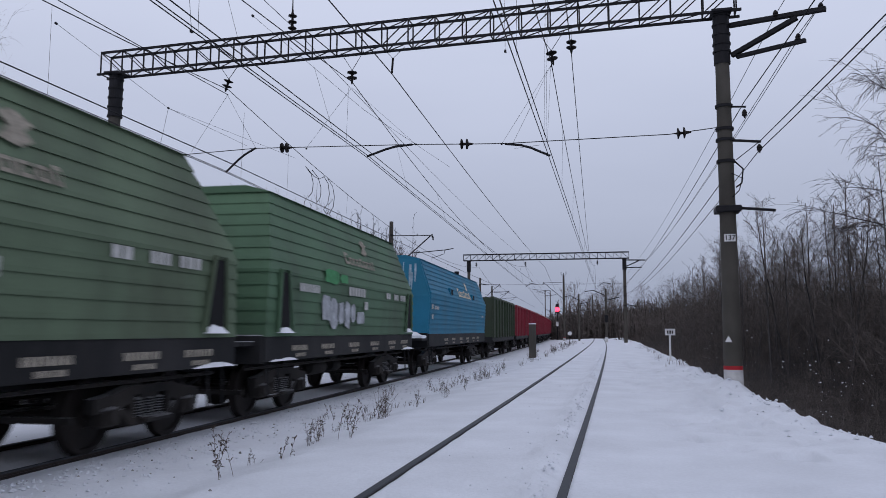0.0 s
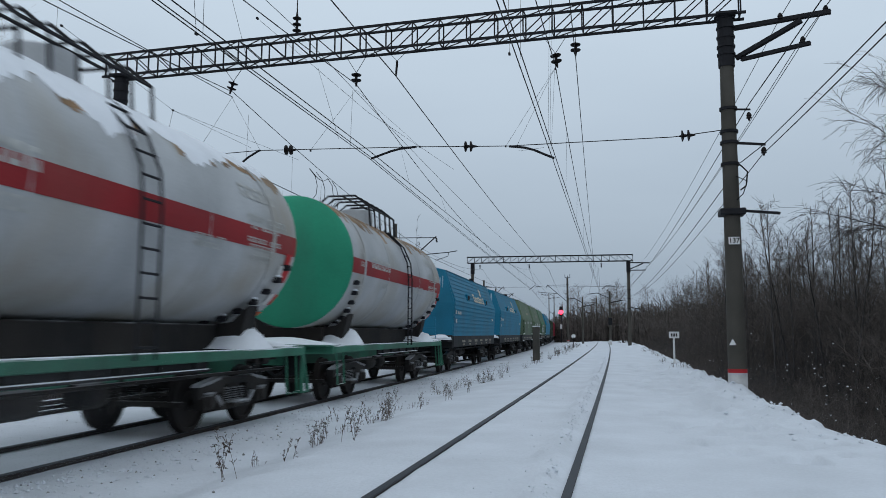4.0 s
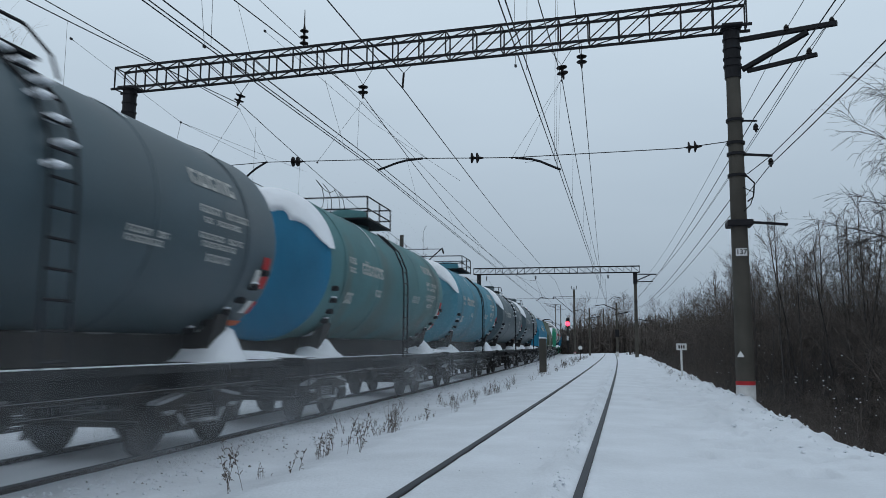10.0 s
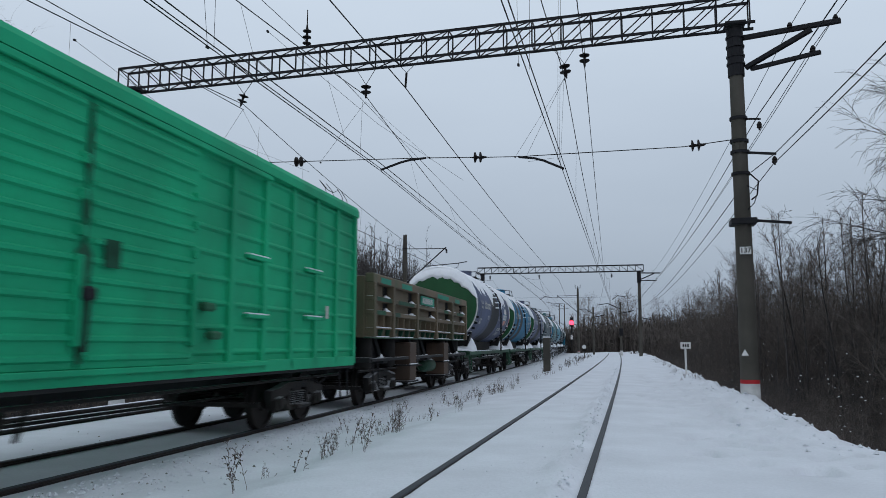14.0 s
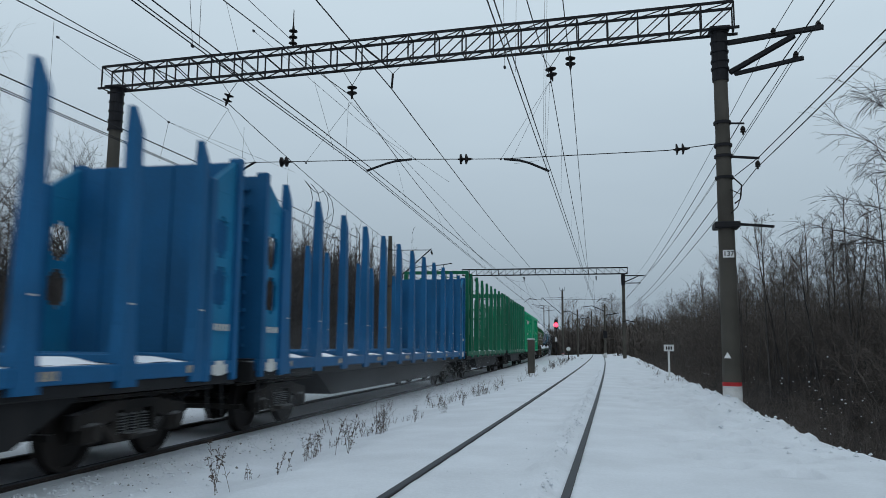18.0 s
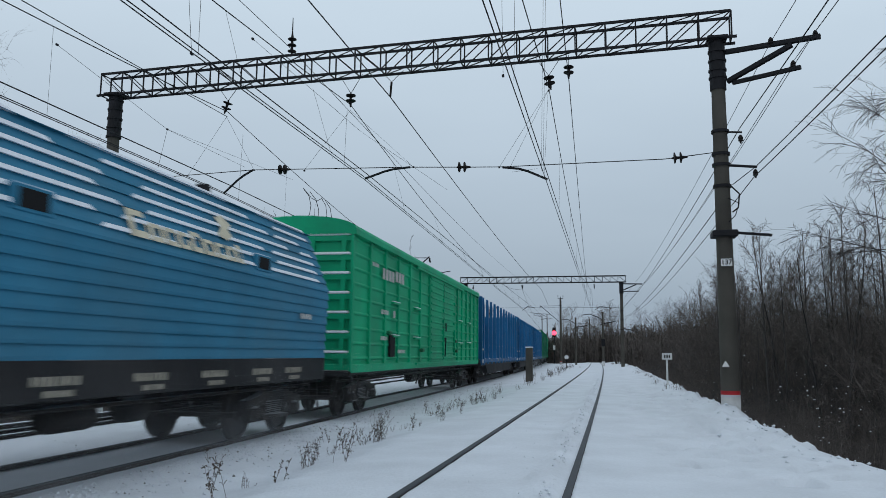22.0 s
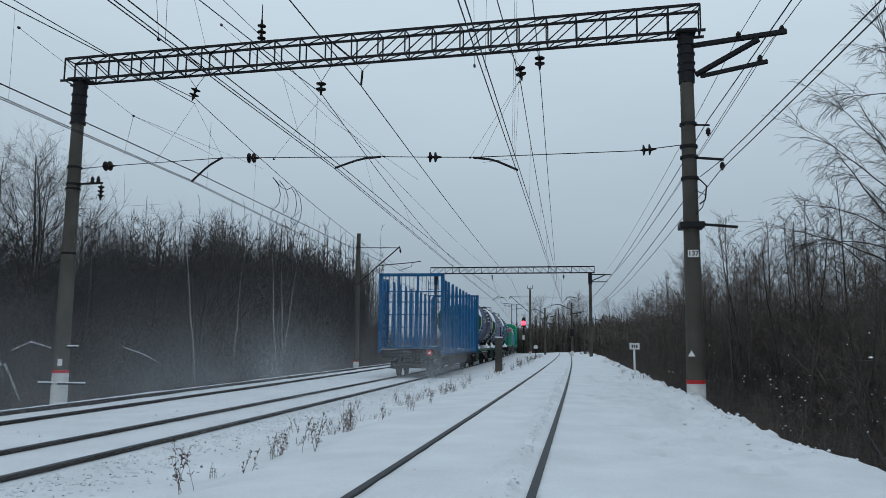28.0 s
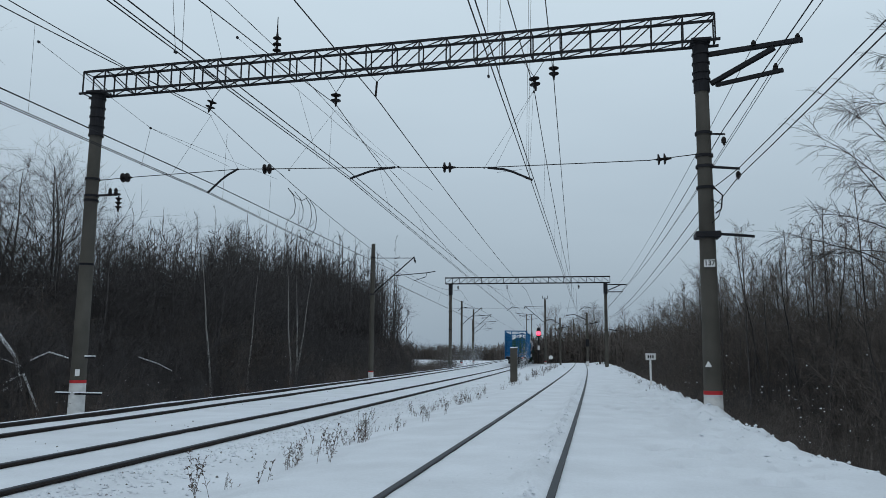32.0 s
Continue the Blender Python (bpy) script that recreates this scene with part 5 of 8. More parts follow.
def tank(root, L, gap, mat, spin, r=1.6, zc=3.2, frame=None, end_mat=None, ring=False, band=None, snow_wide=0, tongue=False, platform="walk", placard=True, stripe=None, seed=1, logo=None, spills=((-1.2, 1.05),)):
    frame = frame or FRAME
    running_gear(root, L + 0.9, gap - 0.9, 2.08, frame, spin, (1.11, 1.26) if frame is not FRAME else (1.15, 1.26), True)
    prof = [(0.001, -L / 2)] + [(r * math.sin(radians(a)), -L / 2 + 0.36 * (1 - math.cos(radians(a)))) for a in (15, 30, 45, 60, 75, 85)] + [(r, -L / 2 + 0.36)]
    back = prof[:]
    front = [(rr, -y) for rr, y in reversed(prof)]
    y_split = -L / 2 + 0.36 + (0.42 if ring else 0.0)
    body_prof = ([(r, y_split)] if end_mat else back) + [(r, y) for y in np.linspace(y_split + 0.1, L / 2 - 0.36, 6)] + front[1:]
    part("barrel", Shape().lathe(body_prof, (0, 0, zc), "y", 56), mat, root, smooth=True)
    if end_mat:
        part("barrel_end", Shape().lathe(back + [(r, y_split)], (0, 0, zc), "y", 56), end_mat, root, "end of the barrel painted in another colour", smooth=True)
        if ring:
            for ya in (y_split - 0.42, L / 2 - 0.36 - 0.3):
                part("ring", Shape().lathe([(r + 0.004, ya), (r + 0.012, ya + 0.02), (r + 0.012, ya + 0.28), (r + 0.004, ya + 0.3)], (0, 0, zc), "y", 56), WHITE_RING, root, "white painted hoop", smooth=True)
    for y in (-L * 0.17, L * 0.17):
        part("seam", Shape().lathe([(r, y - 0.03), (r + 0.012, y), (r, y + 0.03)], (0, 0, zc), "y", 48), mat, root, smooth=True)
    if band:
        # spills whose edges wander down the flanks
        for y0, y1 in spills:
            vs, fs, na = [], [], 60
            for k in range(na + 1):
                a = radians(-170 + 340 * k / na)
                flare = abs(math.degrees(a)) / 170
                for e, y in ((-1, y0), (1, y1)):
                    w = y + e * (0.12 * noise.noise((k * 0.5, e, seed + y0)) + 0.07 * noise.noise((k * 1.7, e, seed)) + 0.11 * (y1 - y0) * flare)
                    vs.append(((r + 0.006) * math.sin(a), w, zc + (r + 0.006) * math.cos(a)))
            for k in range(na):
                fs.append((2 * k, 2 * k + 1, 2 * k + 3, 2 * k + 2))
            part("stain", Shape().add(vs, fs), band, root, "dark run-down stain below the manhole", smooth=True)
    if stripe:
        for a in (87, -100):
            part("stripe", shell(-L / 2 + 0.34, L / 2 - 0.34, r, a, a + 13, zc, 4), stripe, root, "red stripe along the barrel")
        rust = Shape()
        for k in range(70):
            y = -L / 2 + 0.36 + (L - 0.72) * k / 70
            q = shell(y, y + (L - 0.72) / 70, r, 20, 48 + 22 * noise.noise((k * 0.23, seed, 1.0)) + 12 * noise.noise((k * 0.9, seed, 5.0)), zc, 5, 0.004)
            rust.add(q.v, q.f)
        part("rust_run", rust, RUST_RUN, root, "brown rust run down from the crown")
    # added dark filler, no real beam: keeps bright snow from showing under the barrel
    part("gap_block", Shape().box(-0.62, 0.62, -L / 2 + 0.9, L / 2 - 0.9, 1.24, 1.68, 0.02), BOGIE, root, "dark block added to close the gap between barrel and frame")
    # saddles, straps
    for d in (-1, 1):
        ys = d * (L / 2 - 1.3)
        part("saddle", Shape().loft([[(-1.0, y, 1.2), (1.0, y, 1.2), (1.2, y, 2.0), (0.9, y, 1.72), (0.0, y, 1.58), (-0.9, y, 1.72), (-1.2, y, 2.0)] for y in (ys - 0.2, ys + 0.2)]), BOGIE, root, "dark cradle under the barrel")
        part("strap", Shape().lathe([(r + 0.01, ys - 0.06), (r + 0.02, ys - 0.05), (r + 0.02, ys + 0.05), (r + 0.01, ys + 0.06)], (0, 0, zc), "y", 40), mat, root, smooth=True)
        for k in range(7):
            a = radians(108 + k * 9)
            q = Vector(((r + 0.05) * math.sin(a), ys + d * (0.62 - k * 0.17), zc + (r + 0.05) * math.cos(a)))
            part("saddle_bolt", shared("saddle_bolt", lambda: Shape().box(-0.07, 0.07, -0.06, 0.06, -0.05, 0.05, 0.015)), STEEL_DARK, root, at=Matrix.Translation(q))
            if k % 2:
                part("bolt_snow", shared("bolt_snow", lambda: Shape().box(-0.06, 0.06, -0.05, 0.05, 0.0, 0.035, 0.012)), SNOW_CAP, root, at=Matrix.Translation(q + Vector((0.01, 0, 0.05))))
        part("snow_drift", mound(0.3, 1.4, ys - 0.6, ys + 0.5, 1.27, 0.62, seed + d, 0.75), SNOW_CAP, root, "drifted snow heaped against the cradle", "all")
        part("deck", Shape().box(-1.4, 1.4, d * (L / 2 + 0.4) - 0.5, d * (L / 2 + 0.4) + 0.05, 1.25, 1.29, 0.01), frame, root)
        part("snow_drift", mound(-1.35, 1.42, d * (L / 2 + 0.2) - 0.55, d * (L / 2 + 0.2) + 0.25, 1.285, 0.16, seed + 2 * d, 0.5), SNOW_CAP, root, smooth="all")
    if frame is not FRAME:
        part("end_plate", Shape().box(1.1, 1.42, L / 2 + 0.28, L / 2 + 0.46, 0.72, 1.12, 0.02), FRAME, root, "dark plate at the frame's end")
        for y in (0.3, 0.62):
            part("step_leg", Shape().beam((1.40, L / 2 + 0.42, 1.24), (1.47, L / 2 + y, 0.42), 0.06), frame, root, "green leg of the corner step")
        part("step_tread", Shape().box(1.32, 1.5, L / 2 + 0.28, L / 2 + 0.64, 0.40, 0.44, 0.01), frame, root)
        part("sill_web", Shape().box(1.32, 1.36, -L / 2 + 3.1, L / 2 - 3.1, 1.0, 1.12, 0.01).box(1.32, 1.42, -L / 2 + 3.1, L / 2 - 3.1, 0.97, 1.0, 0.005), FRAME if mat is not VIOLET_TANK else BRIGHT_GREEN_DARK, root, "web of the side sill")
        part("sill_snow", Shape().box(1.36, 1.42, -L / 2 + 3.15, L / 2 - 3.15, 1.0, 1.012, 0.004), SNOW_CAP, root)
        for k in range(5):
            part("sill_rib", shared("sill_rib", lambda: Shape().box(1.36, 1.41, -0.03, 0.03, 1.012, 1.11)), FRAME, root, at=pose(0, (k - 2) * (L - 6.6) / 4.4, 0))
    part("sill_snow", Shape().box(1.35, 1.43, -L / 2 - 0.2, L / 2 + 0.2, 1.26, 1.275, 0.005), SNOW_CAP, root)
    # side ladder with a bow over the belly
    bow = lambda z: math.sqrt(max(0.0, r * r - (z - zc) ** 2)) - r if z > zc else 0.0
    ladder(root, STEEL_DARK, r + 0.1, 1.25 if logo and ring else 0.15, 1.2, zc + r * 0.86, 0.42, "y", bow)
    if platform == "walk":
        part("manhole", Shape().lathe([(0.0, 0.42), (0.3, 0.4), (0.34, 0.34), (0.34, -0.1)], (0, 0.35, zc + r), "z", 18), mat, root, smooth=True)
        for x in (-0.75, 0.75):
            part("walkway", Shape().box(x * 0.73 - 0.18, x * 0.73 + 0.18, -0.8, 0.8, zc + r - 0.02, zc + r + 0.02), STEEL_DARK, root)
            part("hand_rail", Shape().tube([(x, -0.8, zc + r - 0.15), (x, -0.7, zc + r + 0.26), (x, 0.5, zc + r + 0.3), (x, 0.95, zc + r + 0.1), (x, 1.1, zc + r - 0.15)], 0.022, 5), STEEL_DARK, root)
        part("hand_rail", Shape().tube([(-0.75, -0.7, zc + r + 0.26), (0.75, -0.7, zc + r + 0.26)], 0.02, 5), STEEL_DARK, root)
        for k in range(9):
            part("rung_snow", shared("rung_snow", lambda: Shape().box(-0.1, 0.1, -0.09, 0.09, -0.02, 0.04, 0.02)), SNOW_CAP, root, at=Matrix.Translation(((r + 0.08) * math.sin(radians(14 + 9 * k)), 0.1 + 0.1 * math.sin(k * 2.1), zc + (r + 0.08) * math.cos(radians(14 + 9 * k)))))
    elif platform == "high":
        part("dome", Shape().lathe([(0.0, 0.45), (0.5, 0.43), (0.55, 0.3), (0.55, -0.2)], (0, 0.2, zc + r), "z", 20), mat, root, smooth=True)
        part("walkway", Shape().box(-0.95, 0.95, -1.1, 1.1, zc + r + 0.02, zc + r + 0.07), STEEL_DARK, root)
        for z in (0.3, 0.62):
            part("hand_rail", Shape().tube([(-0.95, -1.1, zc + r + z), (0.95, -1.1, zc + r + z), (0.95, 1.1, zc + r + z), (-0.95, 1.1, zc + r + z), (-0.95, -1.1, zc + r + z)], 0.022, 5), STEEL_DARK, root)
        for x in (-0.95, 0.95):
            for y in (-1.1, 0, 1.1):
                part("rail_post", Shape().tube([(x, y, zc + r), (x, y, zc + r + 0.62)], 0.022, 5), STEEL_DARK, root)
    elif platform == "cage":
        part("dome", Shape().lathe([(0.0, 0.4), (0.45, 0.38), (0.5, 0.25), (0.5, -0.2)], (0, 0.0, zc + r), "z", 20), mat, root, smooth=True)
        for y in (-1.3, -0.8, -0.3, 0.3, 0.8, 1.3):
            part("guard_hoop", Shape().tube([(-0.85, y, zc + r - 0.3), (-0.8, y, zc + r + 0.3), (-0.4, y, zc + r + 0.62), (0.4, y, zc + r + 0.62), (0.8, y, zc + r + 0.3), (0.85, y, zc + r - 0.3)], 0.03, 5), STEEL_DARK, root, "tubular guard over the valves")
        for x, z in ((-0.8, 0.3), (0.8, 0.3), (0, 0.62)):
            part("hand_rail", Shape().tube([(x, -1.3, zc + r + z), (x, 1.3, zc + r + z)], 0.025, 5), STEEL_DARK, root)
    if snow_wide:
        part("snow_cover", snow_on_barrel(L, r, zc, seed, -L / 2 + 0.25, L / 2 - 0.5, snow_wide), SNOW_CAP, root, "snow lying along the crown", "all")
    if tongue and not snow_wide:
        for ya, a1 in ((-L * 0.17, 62), (L * 0.17, 40)):
            s = Shape()
            for k in range(12):
                a = -35 + (a1 + 35) * k / 12
                w = 0.03 + 0.03 * noise.noise((k * 0.8, seed, ya)) * (1 if k < 11 else 0.2)
                q = shell(ya - w, ya + w + 0.03, r, a, a + (a1 + 35) / 12, zc, 1, 0.02)
                s.add(q.v, q.f)
            part("seam_snow", s, SNOW_CAP, root, "thin line of snow caught on a seam")
    if tongue:
        part("snow_cover", end_snow(L, r, zc, seed), SNOW_CAP, root, "snow frozen onto the rear end", "all")
    if placard:
        yb = L / 2 - 0.8
        for (z, dy, w, h, m) in ((2.76, 0.05, 0.24, 0.2, BAR_RED), (2.46, -0.12, 0.2, 0.3, BAR_WHITE), (2.46, 0.09, 0.26, 0.3, BAR_RED), (2.06, 0.1, 0.2, 0.26, BAR_WHITE), (2.06, 0.31, 0.12, 0.26, BAR_RED), (1.86, 0.05, 0.42, 0.14, BAR_ORANGE)):
            da = math.degrees(h / r)
            a = math.degrees(math.acos((z - zc) / r))
            part("placard", shell(yb + dy, yb + dy + w, r, a - da, a, zc, 3, 0.02), m, root)
    rows = [(-4.3, 86, 0.5, 5), (-4.3, 93, 0.45, 4), (-3.4, 92, 1.75, 9), (-3.2, 84, 0.35, 3.5), (-2.3, 86, 0.4, 3.5), (-2.2, 108, 0.5, 6), (-4.2, 118, 0.5, 9), (1.4, 102, 0.9, 3), (1.4, 106, 0.8, 3)]
    if not logo:
        rows += [(2.9, 70, 1.3, 9), (3.0, 84, 1.5, 4), (3.1, 89, 1.1, 3), (3.0, 97, 1.3, 3), (3.1, 101, 1.0, 3), (3.3, 108, 0.7, 4)]
    lettering(root, rows, r, zc)
    if logo:
        # company mark: pale half discs above and below three blocks on a blue field, with a long line of small blocks under it
        sh = 0.0 if logo is True else logo
        part("emblem_field", shell(2.42 + sh, 3.78 + sh, r, 92.5, 104.5, zc, 4, 0.012), BLUE_TANK, root, "blue field of a company mark")
        for k in range(3):
            part("emblem_block", shell(2.47 + sh + k * 0.44, 2.47 + sh + k * 0.44 + 0.33, r, 94.0, 103.4, zc, 2, 0.017), BAR_WHITE, root, "pale block of a company mark")
        dome, bowl = Shape(), Shape()
        for k in range(6):
            half = 0.44 * math.sqrt(1 - ((k + 0.3) / 6) ** 2)
            for half_disc, a in ((dome, 92.5 - (k + 1) * 1.75), (bowl, 104.5 + k * 1.55)):
                q = shell(3.12 + sh - half, 3.12 + sh + half, r, a, a + 1.75, zc, 1, 0.014)
                half_disc.add(q.v, q.f)
        part("emblem", dome, BAR_WHITE, root, "white half disc of a company mark")
        part("emblem", bowl, surf("salmon_mark", (0.5, 0.25, 0.2), 0.6, 0, 0.1, 4, 0) if "salmon_mark" not in bpy.data.materials else bpy.data.materials["salmon_mark"], root)
        rows = [(1.58 + sh, 126.0, 2.55, 5.5), (2.3, 131, 1.0, 2.2), (2.1, 134, 1.4, 2.2), (2.2, 137, 1.2, 2.2), (4.25, 108, 0.5, 3), (4.25, 112, 0.5, 3), (1.75, 96, 0.45, 4)]
        lettering(root, rows, r, zc)


def boxcar(root, L, gap, mat, spin, seed=1):
    running_gear(root, L, gap, 2.15, FRAME, spin, (1.03, 1.12))
    z0, z1, w = 1.12, 4.5, 1.45
    part("body", Shape().box(-w + 0.05, w - 0.05, -L / 2 + 0.05, L / 2 - 0.05, z0, z1), mat, root)
    part("floor_sill", Shape().box(-w - 0.02, w + 0.02, -L / 2, L / 2, z0 - 0.04, z0 + 0.16, 0.01), mat, root)
    arc = [(-w - 0.07, z1 - 0.12), (w + 0.07, z1 - 0.12)] + [((w + 0.07) * math.cos(a), z1 + 0.02 + 0.34 * math.sin(a)) for a in np.linspace(0, math.pi, 13)]
    part("roof", Shape().prism(arc, -L / 2 - 0.05, L / 2 + 0.05), mat, root)
    mid, door, n = 0.9, 2.3, 6
    for s in (-1, 1):
        for d in (-1, 1):
            step = (L / 2 - door - d * mid) / n
            for k in range(n + 1):
                y = mid + d * (door + k * step)
                part("rib", Shape().box(s * (w - 0.05), s * (w + 0.02), y - 0.07, y + 0.07, z0, z1 - 0.1), mat, root)
            for k in range(9):
                z = z0 + 0.3 + k * 0.36
                a, b = sorted((mid + d * door, d * L / 2))
                part("corrugation", Shape().prism([(s * (w - 0.05), z - 0.05), (s * (w - 0.01), z - 0.012), (s * (w - 0.01), z + 0.012), (s * (w - 0.05), z + 0.05)], a, b), mat, root)
    for y in np.linspace(-1.2, 1.2, 4):
        for d in (-1, 1):
            part("end_rib", Shape().box(y - 0.06, y + 0.06, d * (L / 2 - 0.06), d * (L / 2 + 0.03), z0, z1), mat, root)
    for k in range(7):
        z = z0 + 0.35 + k * 0.47
        b = part("end_beam", Shape().box(-w + 0.02, w - 0.02, -L / 2 - 0.02, -L / 2 + 0.06, z - 0.07, z + 0.07, 0.01), mat, root)
        part("snow_ledge", Shape().box(-w + 0.1, w - 0.08, -L / 2 - 0.05, -L / 2 + 0.04, z + 0.07, z + 0.13, 0.02), SNOW_CAP, b)
    # sliding doors
    for s in (-1, 1):
        for y0, y1 in ((mid - door, mid - 0.03), (mid + 0.03, mid + door)):
            dr = part("door", Shape().box(s * (w - 0.03), s * (w + 0.035), y0, y1, z0 + 0.14, z1 - 0.22, 0.01), mat, root)
            for k in range(14):
                z = z0 + 0.26 + k * 0.215
                part("corrugation", Shape().prism([(s * (w + 0.033), z - 0.045), (s * (w + 0.07), z - 0.02), (s * (w + 0.07), z + 0.02), (s * (w + 0.033), z + 0.045)], y0 + 0.08, y1 - 0.08), mat, dr)
            part("handle", Shape().box(s * (w + 0.04), s * (w + 0.12), y1 - 0.12, y1 - 0.04, 1.5, 2.5, 0.02), mat, dr)
            for z in (2.7, 3.1, 3.5):
                part("hinge", Shape().box(s * (w + 0.04), s * (w + 0.1), y1 - 0.1, y1 - 0.02, z, z + 0.12, 0.01), mat, dr)
        part("door_rail", Shape().box(s * (w + 0.0), s * (w + 0.09), mid - 2 * door, mid + 2 * door, z1 - 0.22, z1 - 0.14, 0.01), mat, root)
        part("door_rail", Shape().box(s * (w + 0.0), s * (w + 0.08), mid - 2 * door, mid + 2 * door, z0 + 0.07, z0 + 0.14, 0.01), mat, root)
    for y, z in ((-6.2, 2.95), (-3.4, 2.95), (5.2, 2.9), (7.6, 2.9), (-3.4, 2.0), (5.2, 1.95), (7.6, 2.0), (-6.2, 2.0)):
        hb = part("hatch_ledge", Shape().box(w - 0.04, w + 0.05, y - 0.4, y + 0.4, z, z + 0.06, 0.01), mat, root)
        part("snow_ledge", Shape().box(w - 0.03, w + 0.04, y - 0.38, y + 0.38, z + 0.06, z + 0.085, 0.008), SNOW_CAP, hb)
    for y, z in ((3.4, 2.0), (3.6, 1.6), (-3.0, 1.6), (-7.3, 2.05)):
        part("latch", Shape().box(w, w + 0.12, y, y + 0.28, z, z + 0.12, 0.03), BRIGHT_GREEN_DARK, root)
    vs = []
    for k in range(25):
        z, u = z1 - 0.3 - k * 0.12, 0.03 + 0.04 * noise.noise((k * 0.45, seed, 2.0)) + (0.07 if 13 < k < 18 else 0)
        vs += [(w + 0.074, mid - u * 1.3, z), (w + 0.074, mid + u, z)]
    part("grime_streak", Shape().add(vs, [(2 * k, 2 * k + 2, 2 * k + 3, 2 * k + 1) for k in range(24)]), GRIME, root, "black grime run down where the doors meet")
    part("lock", Shape().box(w + 0.05, w + 0.16, mid - 0.1, mid + 0.12, 2.0, 2.16, 0.03).tube([(w + 0.13, mid, 1.45), (w + 0.15, mid, 2.05)], 0.025, 6), STEEL_DARK, root, "dark door lock and lever")
    part("placard", Shape().box(w + 0.07, w + 0.085, mid + 0.32, mid + 0.6, 2.4, 2.72), GRIME, root)
    part("vent", Shape().box(w - 0.02, w + 0.03, -6.9, -6.35, 1.45, 2.05), SHADE_HOSE_BLACK, root, "dark ventilation grille")
    bars(root, "marking", [(-7.8, 3.55, 1.3, 0.3), (-6.4, 3.6, 1.1, 0.3), (-7.9, 2.6, 0.8, 0.12), (-6.6, 2.55, 0.3, 0.2), (-8.8, 3.8, 0.6, 0.1), (-7.9, 1.9, 0.7, 0.1), (8.2, 2.05, 0.2, 0.25), (-6.0, 1.55, 0.9, 0.1)], MARK, w + 0.028)


def stake(root, x, y, mat, z0=1.32, z1=4.45, wid=0.2):
    d = 1 if x > 0 else -1
    s = Shape()
    s.loft([[(x - 0.09, y - wid, z0 - 0.3), (x + 0.09, y - wid, z0 - 0.3), (x + 0.09, y + wid, z0 - 0.3), (x - 0.09, y + wid, z0 - 0.3)],
            [(x - 0.09, y - wid * 0.55, z0 + 0.45), (x + 0.09, y - wid * 0.55, z0 + 0.45), (x + 0.09, y + wid * 0.55, z0 + 0.45), (x - 0.09, y + wid * 0.55, z0 + 0.45)],
            [(x - 0.07, y - wid * 0.45, z1 - 0.3), (x + 0.07, y - wid * 0.45, z1 - 0.3), (x + 0.07, y + wid * 0.45, z1 - 0.32), (x - 0.07, y + wid * 0.45, z1 - 0.32)],
            [(x - 0.06, y - wid * 0.44, z1), (x + 0.06, y - wid * 0.44, z1), (x + 0.06, y + wid * 0.44, z1 - 0.26), (x - 0.06, y + wid * 0.44, z1 - 0.26)]])
    ob = part("stake", s, mat, root)
    part("bracing_bar", Shape().box(x - 0.1, x + 0.1, y - wid * 0.3, y + wid * 0.25, 2.02, 2.04), MARK, ob)


def plate_with_holes(x, y0, y1, z0, z1, holes, th=0.03):
    """A side cheek with round openings, as a grid of cells left open inside the holes."""
    s = Shape()
    ny, nz = 14, 40
    for i in range(ny):
        for k in range(nz):
            ya, yb = y0 + (y1 - y0) * i / ny, y0 + (y1 - y0) * (i + 1) / ny
            za, zb = z0 + (z1 - z0) * k / nz, z0 + (z1 - z0) * (k + 1) / nz
            yc, zc = (ya + yb) / 2, (za + zb) / 2
            if any(((yc - hy) / hr) ** 2 + ((zc - hz) / (hr * 1.15)) ** 2 < 1 for hy, hz, hr in holes):
                continue
            s.box(x - th, x + th, ya, yb, za, zb)
    return s


